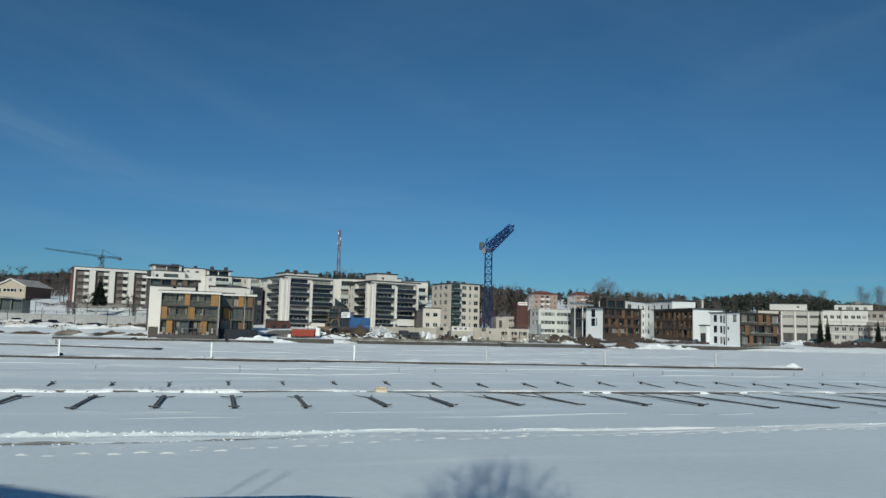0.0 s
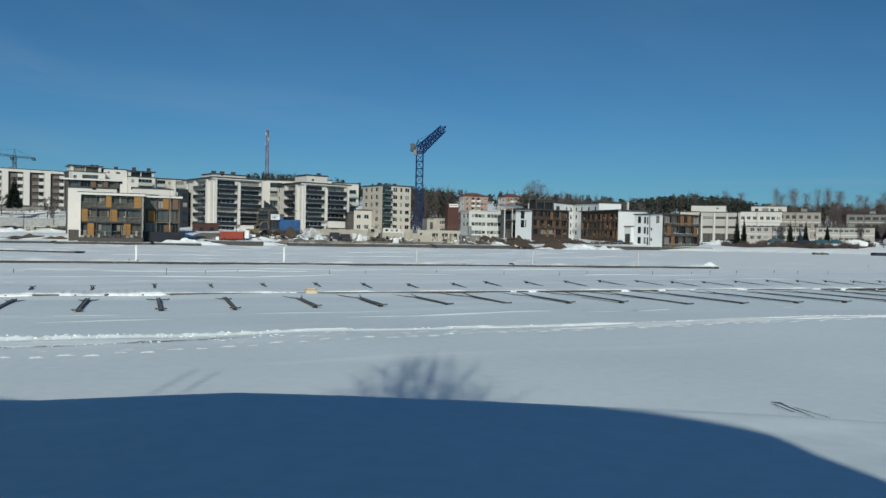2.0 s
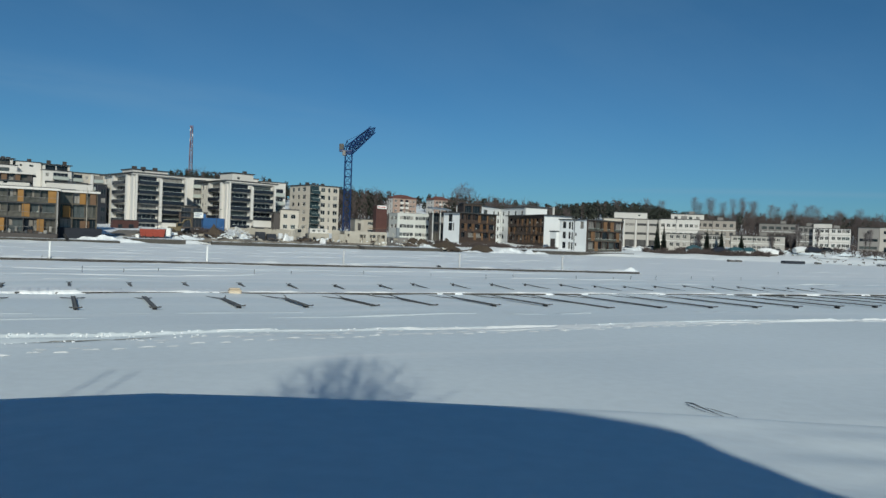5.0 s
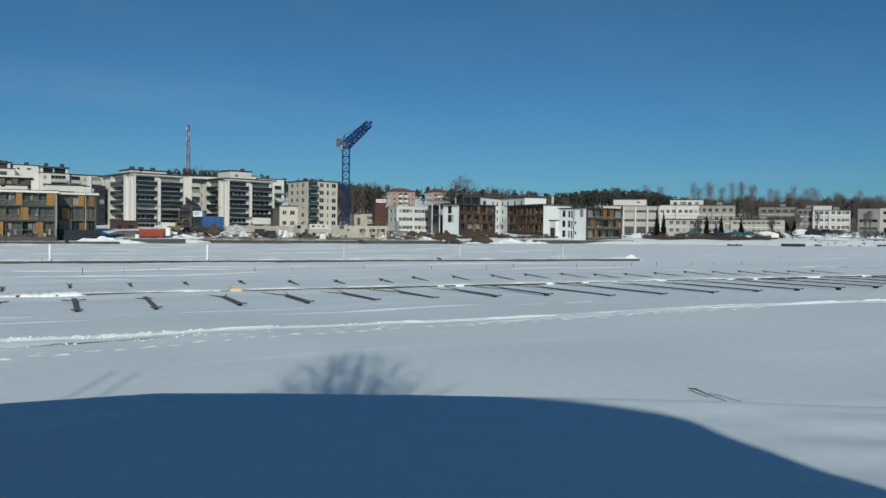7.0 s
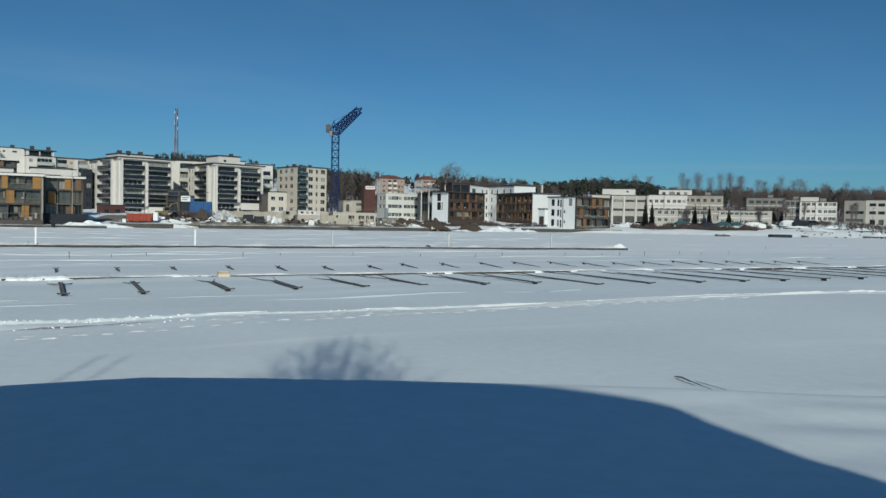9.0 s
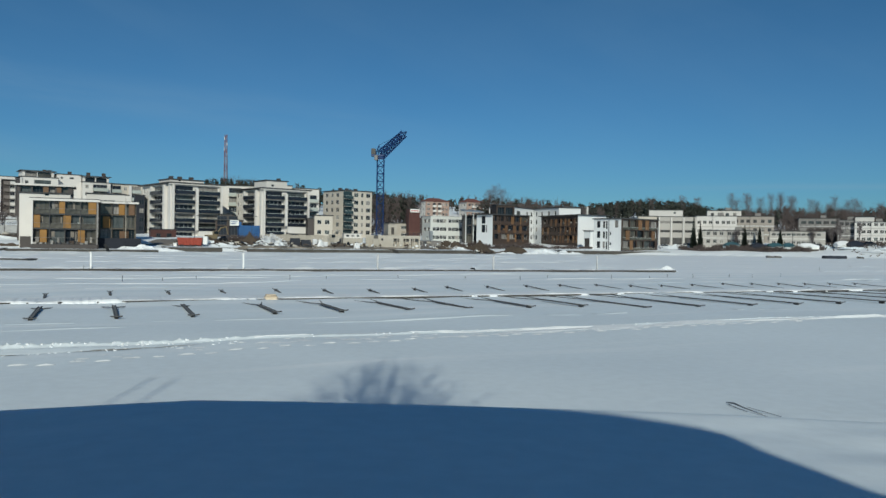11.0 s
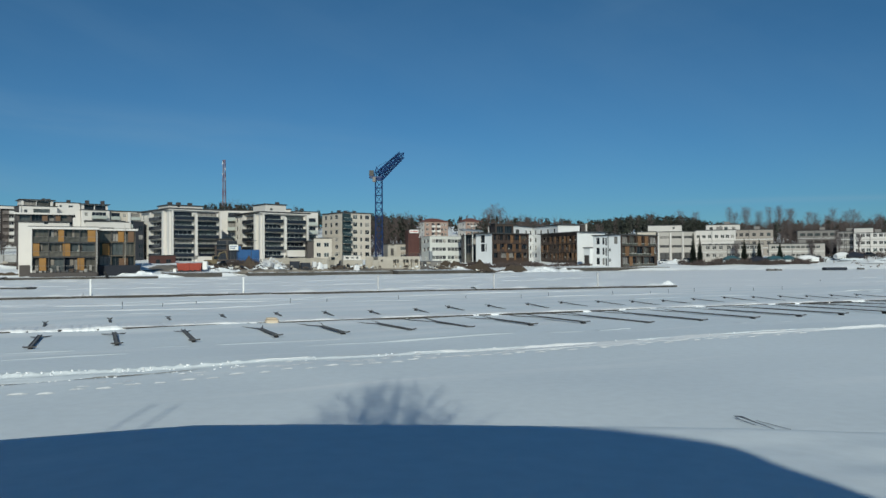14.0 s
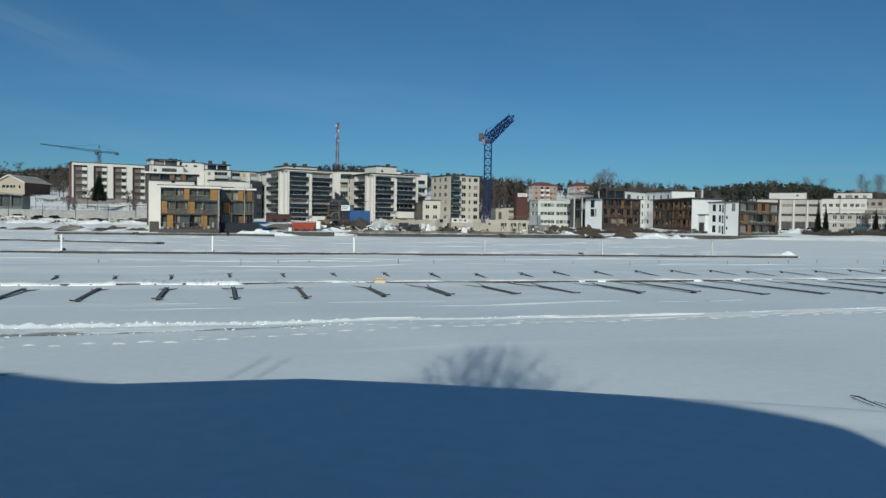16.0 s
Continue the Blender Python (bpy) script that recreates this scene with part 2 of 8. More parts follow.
# ---- mesh helpers ----
class Geo:
    """Vertices and faces that become one mesh."""

    def __init__(self):
        self.v, self.f = [], []

    def quad(self, *p):
        k = len(self.v)
        self.v += [tuple(q) for q in p]
        self.f.append(tuple(range(k, k + len(p))))

    def box(self, x0, x1, y0, y1, z0, z1, m=None):
        k = len(self.v)
        pts = [(x0, y0, z0), (x1, y0, z0), (x1, y1, z0), (x0, y1, z0), (x0, y0, z1), (x1, y0, z1), (x1, y1, z1), (x0, y1, z1)]
        self.v += [tuple(m @ Vector(p)) for p in pts] if m else pts
        self.f += [tuple(k + i for i in q) for q in ((0, 3, 2, 1), (4, 5, 6, 7), (0, 1, 5, 4), (1, 2, 6, 5), (2, 3, 7, 6), (3, 0, 4, 7))]
        return self

    def bevel_box(self, x0, x1, y0, y1, z0, z1, r, m=None):
        """A box with chamfered edges all round."""
        k = len(self.v)
        pts = []
        for sx, sy, sz in ((0, 0, 0), (1, 0, 0), (1, 1, 0), (0, 1, 0), (0, 0, 1), (1, 0, 1), (1, 1, 1), (0, 1, 1)):
            x, y, z = (x0, x1)[sx], (y0, y1)[sy], (z0, z1)[sz]
            ix, iy, iz = x + (r, -r)[sx], y + (r, -r)[sy], z + (r, -r)[sz]
            pts += [(x, iy, iz), (ix, y, iz), (ix, iy, z)]
        self.v += [tuple(m @ Vector(p)) for p in pts] if m else pts
        c = lambda i, a: k + 3 * i + a
        ring = {0: ((0, 3, 7, 4), (1, 2, 6, 5)), 1: ((0, 4, 5, 1), (3, 2, 6, 7)), 2: ((0, 1, 2, 3), (4, 5, 6, 7))}
        for a, fs in ring.items():
            for q in fs:
                self.f.append(tuple(c(i, a) for i in q))
        edges = ((0, 1, 1, 2), (3, 2, 1, 2), (4, 5, 1, 2), (7, 6, 1, 2), (0, 3, 0, 2), (1, 2, 0, 2), (4, 7, 0, 2), (5, 6, 0, 2), (0, 4, 0, 1), (1, 5, 0, 1), (2, 6, 0, 1), (3, 7, 0, 1))
        for i, j, a, b in edges:
            self.f.append((c(i, a), c(j, a), c(j, b), c(i, b)))
        for i in range(8):
            self.f.append((c(i, 0), c(i, 1), c(i, 2)))
        return self

    def tube(self, pts, radii, sides=6, cap=True):
        """A tapered tube through the points."""
        k, n = len(self.v), len(pts)
        pts = [Vector(p) for p in pts]
        for i, p in enumerate(pts):
            d = (pts[min(i + 1, n - 1)] - pts[max(i - 1, 0)]).normalized()
            a = d.cross(Vector((0, 0, 1)) if abs(d.z) < 0.9 else Vector((1, 0, 0))).normalized()
            b = d.cross(a)
            r = radii[i] if hasattr(radii, "__len__") else radii
            for s in range(sides):
                w = 2 * math.pi * s / sides
                self.v.append(tuple(p + r * (math.cos(w) * a + math.sin(w) * b)))
        for i in range(n - 1):
            for s in range(sides):
                t = (s + 1) % sides
                self.f.append((k + i * sides + s, k + i * sides + t, k + (i + 1) * sides + t, k + (i + 1) * sides + s))
        if cap:
            self.f.append(tuple(k + s for s in range(sides)))
            self.f.append(tuple(k + (n - 1) * sides + s for s in reversed(range(sides))))
        return self

    def mesh(self, name, material, smooth=False):
        me = bpy.data.meshes.new(name)
        me.from_pydata(self.v, [], self.f)
        me.materials.append(material)
        b = bmesh.new()
        b.from_mesh(me)
        if len(b.faces) < 60000:
            bmesh.ops.recalc_face_normals(b, faces=b.faces)
        if smooth:
            for f in b.faces:
                f.smooth = True
        b.to_mesh(me)
        b.free()
        return me


def part(name, geo, material, parent=None, label="", smooth=False, m=None):
    """One mesh object, under a thing or a part where a parent is given."""
    data = geo if isinstance(geo, bpy.types.Mesh) else geo.mesh(name, material, smooth)
    ob = new(name, data)
    if parent:
        ob.parent = parent
    if m:
        ob.matrix_basis = m
    if label:
        ob["label"] = label
    return ob


def thing(name, label, category, m, group="", kind=""):
    """The empty at the base of a thing; its parts hang under it."""
    ob = new(name)
    ob.empty_display_size = 0.2
    ob.matrix_basis = m
    return tagged(ob, label, category, group, kind)


# ---- the lie of the land: a frozen bay, its shores run at 21.5 degrees ----
SH = radians(21.5)
CU, SU = math.cos(SH), math.sin(SH)


def xy(u, n):
    return u * CU - n * SU, u * SU + n * CU


def un(x, y):
    return x * CU + y * SU, -x * SU + y * CU


def smooth01(a):
    a = np.clip(a, 0, 1)
    return a * a * (3 - 2 * a)


rng = np.random.default_rng(7)
WAVES = [(rng.uniform(0.05, 1.6), rng.uniform(0, 6.28), rng.uniform(0, 6.28)) for _ in range(26)]


def ripple(x, y):
    """Wind-packed snow: soft drifts of a few centimetres."""
    h = np.zeros_like(x)
    for k, a, p in WAVES:
        h += 0.010 / (0.35 + k) * (1.0 if k < 0.8 else 0.5) * np.sin(k * (x * math.cos(a) + y * math.sin(a)) + p)
    return h


def lumps(x, y, k=1.0):
    h = np.zeros_like(x)
    for i, (w, a, p) in enumerate(WAVES):
        h += np.sin(k * (2 + 5 * w) * (x * math.cos(a) + y * math.sin(a)) + p) / 26 * 3
    return h


CREST_X = [-40, -9, -6.5, -5.7, -5.05, -3.9, -2.6, -1.3, 0.35, 1.4, 2.7, 3.8, 5.2, 6.6, 12, 40]
CREST_Z = [0.80, 0.93, 0.962, 0.926, 0.936, 1.008, 1.092, 1.094, 1.064, 1.03, 0.985, 0.934, 0.865, 0.80, 0.66, 0.65]


def land(x, y):
    """Height of the far shore and the hill behind it."""
    u, n = un(x, y)
    shore = np.interp(u, [-300, -40, -20, 80, 110, 128, 166, 175, 200, 212, 240, 400], [206, 206, 189, 189, 202, 199, 193, 190, 178, 173, 164, 150])
    d = n - shore
    z = np.interp(d, [0, 1.5, 8, 50, 95, 130, 170, 255, 380, 800, 3000], [0, 0.7, 1.5, 3, 4.3, 7.0, 12.2, 18, 31, 34, 34])
    z = z + np.interp(u, [215, 245], [0, 1]) * np.interp(d, [0, 8, 24, 40, 90], [0, 0.5, 2.2, 2.2, 0.8])
    return z + np.where(d > 0, 0.25 * np.clip(d / 6, 0, 1) * np.sin(x * 0.31) * np.sin(y * 0.23), 0)


def ridge_n(u):
    """The line of the ploughed ridge; it bends away at its left end."""
    return np.interp(u, [-9, -3.4, -1.5, 60], [24.2, 24.05, 23.75, 23.65]) + 0.04 * np.sin(u * 0.6)


def slush_n(u):
    """The trodden line on the near side of the ridge."""
    return np.interp(u, [-9, -2.9, -1.8, -0.5, 1.4, 4], [23.0, 22.72, 22.7, 22.87, 23.1, 23.3])


def ground_z(x, y):
    x, y = np.asarray(x, float), np.asarray(y, float)
    u, n = un(x, y)
    z = land(x, y)
    ice = np.clip(1 - z, 0, 1)
    # the near bank, on which the camera stands
    zc = np.interp(x, CREST_X, CREST_Z)
    top = zc + (1.42 - zc) * smooth01((9.3 - y) / 9.3)
    bank = np.where(y < 9.3, top, zc * (1 - smooth01((y - 9.3) / 3.0)))
    z = np.maximum(z, bank)
    z = z + ice * ripple(x, y) * np.where(y < 12.3, 0.6, 1.0)
    # wind-cut ledges in the lit snow at the foot of the bank
    ledge = np.sin(2.6 * y + 0.55 * x + 1.3 * np.sin(0.7 * x + 0.4 * y)) + 0.6 * np.sin(5.3 * y - 0.8 * x + 1.1 * np.sin(0.9 * x))
    z = z + 0.016 * ledge * np.interp(x, [2.8, 5.0, 14, 20], [0.15, 1, 1, 0]) * np.interp(y, [3, 5, 11, 15], [0.3, 1, 1, 0])
    # the ploughed ridge along the trail, and ski tracks beside it
    big = np.interp(u, [-40, -6, 6, 14, 40, 70], [0.9, 0.9, 0.5, 0.5, 0.8, 1.1])
    lump = np.clip(1 + np.interp(u, [1, 8], [1.0, 0.3]) * (0.45 * lumps(x, y, 2.2) + 0.6 * lumps(y, x, 6.5)), 0.15, 2.2)
    z = z + 0.12 * big * np.exp(-((n - ridge_n(u)) / np.interp(u, [0, 8], [0.13, 0.085])) ** 2) * lump
    z = z + 0.03 * np.interp(u, [-40, -3, 3, 40], [1, 1, 0, 0]) * np.exp(-((n - 0.5 * (ridge_n(u) + slush_n(u))) / 0.13) ** 2) * lump
    z = z - 0.05 * np.exp(-((n - slush_n(u)) / 0.16) ** 2) * big * np.interp(u, [0, 3], [1, 0])
    # drift against the near pier
    z = z + ice * np.interp(u, [4, 9], [0.08, 0.03]) * np.exp(-np.clip(np.abs(n - 39.55) - 1.2, 0, 9) ** 2 / 0.5) * (0.8 + 0.3 * np.sin(u * 0.8) * np.sin(u * 0.33 + 1))
    return z


def spaced(*stretches):
    out = [stretches[0][0]]
    for a, b, step in stretches:
        out += list(np.linspace(a, b, max(2, int(round((b - a) / step)) + 1)))[1:]
    return np.array(out)


UL = spaced((-3000, -600, 300), (-600, -200, 25), (-200, -40, 5), (-40, -18, 0.6), (-18, 34, 0.14), (34, 60, 0.6), (60, 240, 5), (240, 600, 20), (600, 3000, 300))
NL = spaced((-600, -60, 90), (-60, -4, 4), (-4, 3, 0.3), (3, 13, 0.14), (13, 20.6, 0.3), (20.6, 22.1, 0.15), (22.1, 24.7, 0.05), (24.7, 25.2, 0.1), (25.2, 30, 0.25), (30, 60, 0.5), (60, 180, 1.6), (180, 200, 0.6), (200, 420, 4), (420, 1000, 40), (1000, 3600, 260))
UU, NN = np.meshgrid(UL, NL, indexing="ij")
XX, YY = xy(UU, NN)
ZZ = ground_z(XX.ravel(), YY.ravel())
me = bpy.data.meshes.new("ground")
nu, nn = len(UL), len(NL)
idx = np.arange(nu * nn).reshape(nu, nn)
faces = np.stack([idx[:-1, :-1], idx[1:, :-1], idx[1:, 1:], idx[:-1, 1:]], -1).reshape(-1, 4)
me.vertices.add(nu * nn)
me.vertices.foreach_set("co", np.stack([XX.ravel(), YY.ravel(), ZZ], 1).ravel())
me.loops.add(faces.size)
me.loops.foreach_set("vertex_index", faces.ravel())
me.polygons.add(len(faces))
me.polygons.foreach_set("loop_start", np.arange(0, faces.size, 4))
me.update(calc_edges=True)
me.polygons.foreach_set("use_smooth", np.ones(len(faces), bool))
me.materials.append(SNOW)
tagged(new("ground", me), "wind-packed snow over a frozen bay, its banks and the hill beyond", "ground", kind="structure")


def gz(x, y):
    return float(ground_z(np.array([x]), np.array([y]))[0])


# ---- the buildings across the bay ----
FACES = {
    "front": (lambda W, D, s, d: (s, d), lambda W, D, s0, s1: (s0, 0.0, 0)),
    "left": (lambda W, D, s, d: (d, s), lambda W, D, s0, s1: (0.0, s1, -90)),
    "right": (lambda W, D, s, d: (W - d, s), lambda W, D, s0, s1: (W, s0, 90)),
    "back": (lambda W, D, s, d: (s, D - d), lambda W, D, s0, s1: (s1, D, 180)),
}
CACHE = {}
glass_rng = np.random.default_rng(21)


def shared(key, make):
    if key not in CACHE:
        CACHE[key] = make()
    return CACHE[key]


def wall(b, name, material, face, o, W, D, z0, z1, holes, thick=0.3):
    """A wall of real thickness with its openings cut through."""
    at = FACES[face][0]
    length = W if face in ("front", "back") else D
    lo, hi = (0.0, length) if face in ("front", "back") else (thick, length - thick)
    ss = sorted({lo, hi, *[min(max(v, lo), hi) for h in holes for v in h[:2]]})
    zs = sorted({z0, z1, *[min(max(v, z0), z1) for h in holes for v in h[2:]]})
    full = np.ones((len(ss) - 1, len(zs) - 1), bool)
    for i in range(len(ss) - 1):
        for j in range(len(zs) - 1):
            s, z = (ss[i] + ss[i + 1]) / 2, (zs[j] + zs[j + 1]) / 2
            full[i, j] = not any(h[0] < s < h[1] and h[2] < z < h[3] for h in holes)
    g = Geo()
    p = lambda s, d, z: (o[0] + at(W, D, s, d)[0], o[1] + at(W, D, s, d)[1], z)
    solid = lambda i, j: 0 <= i < full.shape[0] and 0 <= j < full.shape[1] and full[i, j]
    for i in range(full.shape[0]):
        for j in range(full.shape[1]):
            if not full[i, j]:
                continue
            a, c, e, f = ss[i], ss[i + 1], zs[j], zs[j + 1]
            g.quad(p(a, 0, e), p(c, 0, e), p(c, 0, f), p(a, 0, f))
            g.quad(p(a, thick, e), p(c, thick, e), p(c, thick, f), p(a, thick, f))
            for ni, nj, q in ((i - 1, j, ((a, e), (a, f))), (i + 1, j, ((c, e), (c, f))), (i, j - 1, ((a, e), (c, e))), (i, j + 1, ((a, f), (c, f)))):
                if not solid(ni, nj):
                    g.quad(p(q[0][0], 0, q[0][1]), p(q[1][0], 0, q[1][1]), p(q[1][0], thick, q[1][1]), p(q[0][0], thick, q[0][1]))
    me = g.mesh(name, material)
    bb = bmesh.new()
    bb.from_mesh(me)
    bmesh.ops.remove_doubles(bb, verts=bb.verts, dist=0.001)
    bmesh.ops.recalc_face_normals(bb, faces=bb.faces)
    bb.to_mesh(me)
    bb.free()
    return part(name, me, material, b)


def spot(face, o, W, D, s0, s1, z):
    x, y, r = FACES[face][1](W, D, s0, s1)
    return pose(o[0] + x, o[1] + y, z, 0, 0, r)


def window(b, face, o, W, D, h, frame_m=None, glass=None, bars=None, depth=0.12):
    """A frame in one piece, with a pane in each of its lights."""
    s0, s1, z0, z1 = h
    w, t = round(s1 - s0, 2), round(z1 - z0, 2)
    frame_m, glass = frame_m or FRAME_WHITE, glass or GLASS
    nb = bars if bars is not None else min(3, int(w / 1.1))
    r, lw = 0.07, (w - 0.07) / (nb + 1) - 0.07

    def frame_mesh():
        g = Geo()
        xs = [0.0]
        for k in range(nb + 1):
            xs += [r + k * (lw + r), r + k * (lw + r) + lw]
        xs.append(w)
        zs = [0.0, r, t - r, t]
        for y in (depth, depth + 0.07):
            g.v += [(x, y, z) for x in xs for z in zs]
        n, m = len(xs), 4
        at = lambda i, j, q: q * n * m + i * m + j
        full = lambda i, j: 0 <= i < n - 1 and 0 <= j < 3 and not (j == 1 and i % 2 == 1)
        for i in range(n - 1):
            for j in range(3):
                if not full(i, j):
                    continue
                g.f += [(at(i, j, 0), at(i + 1, j, 0), at(i + 1, j + 1, 0), at(i, j + 1, 0)), (at(i, j, 1), at(i, j + 1, 1), at(i + 1, j + 1, 1), at(i + 1, j, 1))]
                for di, dj, p, q in ((-1, 0, (i, j), (i, j + 1)), (1, 0, (i + 1, j), (i + 1, j + 1)), (0, -1, (i, j), (i + 1, j)), (0, 1, (i, j + 1), (i + 1, j + 1))):
                    if not full(i + di, j + dj):
                        g.f.append((at(*p, 0), at(*q, 0), at(*q, 1), at(*p, 1)))
        return g.mesh("window", frame_m)

    ob = part("window", shared(("frame", w, t, frame_m.name, nb, depth), frame_mesh), frame_m, b, m=spot(face, o, W, D, s0, s1, z0))
    for k in range(nb + 1):
        part("pane", shared(("pane", round(lw, 3), t, glass.name, depth), lambda: Geo().box(0, lw, depth + 0.025, depth + 0.045, r, t - r).mesh("pane", glass)), glass, ob, m=pose(r + k * (lw + r), 0, 0))
    return ob


def balcony(b, face, o, W, D, s0, s1, z, proj, rail, slab=None, rail_h=1.05, glazed=None, sh=3.0):
    w = round(s1 - s0, 2)
    slab = slab or CONCRETE
    ob = part("balcony", shared(("slab", w, proj, slab.name), lambda: Geo().bevel_box(0, w, -proj, 0.0, -0.2, 0.0, 0.02).mesh("balcony", slab)), slab, b, m=spot(face, o, W, D, s0, s1, z))

    def rail_mesh():
        g = Geo()
        g.box(0.0, w, -proj - 0.05, -proj, -0.12, rail_h)
        g.box(0.0, 0.05, -proj, -0.02, 0.0, rail_h).box(w - 0.05, w, -proj, -0.02, 0.0, rail_h)
        return g.mesh("balustrade", rail)

    part("balustrade", shared(("rail", w, proj, rail.name, rail_h), rail_mesh), rail, ob)
    top_m = rail if rail.name.startswith("taupe") else RAIL_PALE
    part("handrail", shared(("handrail", w, proj, top_m.name), lambda: Geo().box(-0.02, w + 0.02, -proj - 0.08, -proj + 0.02, rail_h + 0.004, rail_h + 0.1).mesh("handrail", top_m)), top_m, ob)
    if glazed:
        def glaze():
            g = Geo()
            k = max(2, int(w / 0.8))
            for i in range(k):
                g.box(w * i / k + 0.02, w * (i + 1) / k - 0.02, -proj + 0.02, -proj + 0.035, rail_h, sh - 0.25)
            return g.mesh("balcony_glazing", glazed)
        part("balcony_glazing", shared(("bglaze", w, proj, glazed.name, sh), glaze), glazed, ob)
    return ob


def volume(b, o, W, D, z0, z1, wall_m, roof_m=None, faces=None, storeys=3, sh=3.0, first=0.3, over=0.25, roof_t=0.3, face_mats=None, frame_m=None, sink=1.5, panes=None):
    """One box of a building: walls, windows, balconies and a flat roof. faces: what each side bears, column by column."""
    faces, face_mats = faces or {}, face_mats or {}
    roof_m = roof_m or ROOF
    for face in ("front", "left", "right", "back"):
        holes, wins, rest = [], [], []
        for col in faces.get(face, ()):
            kind, rows = col[0], col[-1] if isinstance(col[-1], (set, range)) else range(storeys)
            for k in rows:
                zf = z0 + first + k * sh
                if kind == "w":
                    s, w, h, sill = col[1:5]
                    hole = (s - w / 2, s + w / 2, zf + sill, zf + sill + h)
                    holes.append(hole)
                    pick = glass_rng.random()
                    wins.append((hole, dict(glass=(panes or GLASS) if pick < 0.72 else GLASS_TEAL if pick < 0.86 else CURTAIN)))
                elif kind == "b":
                    s0, s1, proj, rail = col[1:5]
                    hole = (s0 + 0.15, s1 - 0.15, zf + 0.05, zf + sh - 0.45)
                    holes.append(hole)
                    pick = glass_rng.random()
                    wins.append((hole, dict(glass=CURTAIN if pick < 0.22 else GLASS_TEAL if pick < 0.4 else GLASS_BLUE, frame_m=FRAME_DARK if pick < 0.7 else FRAME_WHITE, depth=0.2)))
                    rest.append((s0, s1, zf, proj, rail))
                elif kind == "g":
                    s0, s1, glass = col[1:4]
                    hole = (s0, s1, zf + 0.12, zf + sh - 0.13)
                    holes.append(hole)
                    pick = glass_rng.random()
                    if glass is GLASS_GREEN:
                        glass = GLASS_TEAL if pick < 0.25 else CURTAIN if pick < 0.38 else GLASS if pick < 0.6 else GLASS_GREEN
                    elif glass is GLASS:
                        glass = CURTAIN if pick < 0.1 else GLASS_GREEN if pick < 0.3 else GLASS
                    wins.append((hole, dict(glass=glass, frame_m=FRAME_DARK, depth=0.7)))
            if kind == "p":
                s0, s1, m, proj, lo, hi = col[1:7]
                part("pilaster", shared(("pil", round(s1 - s0, 2), proj, round(hi - lo, 2), m.name), lambda: Geo().box(0, s1 - s0, -proj, -0.003, 0, hi - lo).mesh("pilaster", m)), m, b, m=spot(face, o, W, D, s0, s1, lo))
            if kind == "k":
                s0, s1, m, proj, lo, hi = col[1:7]
                part("wood_panel", shared(("pan", round(s1 - s0, 2), proj, round(hi - lo, 2), m.name), lambda: planks(s1 - s0, proj, hi - lo, m)), m, b, m=spot(face, o, W, D, s0, s1, lo))
        wall(b, "wall", face_mats.get(face, wall_m), face, o, W, D, z0 - sink, z1, holes)
        for hole, kw in wins:
            window(b, face, o, W, D, hole, **({"frame_m": frame_m} | kw if frame_m else kw))
        for s0, s1, zf, proj, rail in rest:
            balcony(b, face, o, W, D, s0, s1, zf, proj, rail, sh=sh)
    g = Geo().bevel_box(o[0] - over, o[0] + W + over, o[1] - over, o[1] + D + over, z1, z1 + roof_t, 0.05)
    part("roof", g, roof_m, b)


def planks(w, proj, h, m):
    """A panel of oiled boards, proud of the glass."""
    return Geo().bevel_box(0, w, -proj, -0.01, 0, h, 0.03).mesh("wood_panel", m)


def building(name, label, category, x, y, z, yaw, group=""):
    return thing(name, label, category, pose(x, y, z, 0, 0, yaw), group)


def roof_box(b, x0, x1, y0, y1, z0, z1, m, name="roof_vent"):
    part(name, Geo().bevel_box(x0, x1, y0, y1, z0, z1, 0.04), m, b)


# -- the orange and glass house on the quay
b = building("waterfront_house", "three-storey waterfront house, glazed front with orange wood panels", "house", -75.7, 160.0, 1.3, 21.5, "waterfront houses")
cols = [("g", s, e, GLASS_GREEN) for s, e in ((0.5, 3.2), (3.35, 6.0), (6.15, 8.9), (9.05, 11.75))]
cols += [("k", 5.0, 6.1, ORANGE_WOOD, 0.14, 6.35, 8.95), ("k", 10.4, 11.9, ORANGE_WOOD, 0.14, 6.35, 8.95), ("k", 0.35, 1.6, ORANGE_WOOD, 0.14, 3.4, 5.95),
         ("k", 5.8, 7.2, ORANGE_WOOD, 0.14, 3.4, 5.95), ("k", 1.55, 2.8, ORANGE_WOOD, 0.14, 0.45, 3.0), ("k", 8.5, 9.8, ORANGE_WOOD, 0.14, 0.45, 3.0),
         ("p", 0.0, 0.3, WHITE, 0.5, 0.0, 9.1), ("p", 11.95, 12.2, GREY_WALL, 0.3, 0.0, 9.1)]
TAUPE_CLOTH = mat("taupe_blind_cloth", (0.22, 0.19, 0.16), 0.85, var=0.2, scale=2)
FRONT_DARK = mat("olive_brown_cladding", (0.085, 0.070, 0.052), 0.55, var=0.3, scale=1.0, fine=7)
volume(b, (0, 0), 12.2, 9.5, 0, 9.1, FRONT_DARK, faces={"front": cols, "left": [("w", 4, 1.2, 1.4, 0.9)]}, sh=2.95, first=0.3, over=0.45, roof_t=0.35, face_mats={"left": WHITE}, frame_m=FRAME_DARK)
part("fascia", Geo().box(-0.45, 12.65, -0.5, -0.452, 8.85, 9.3), WHITE, b)
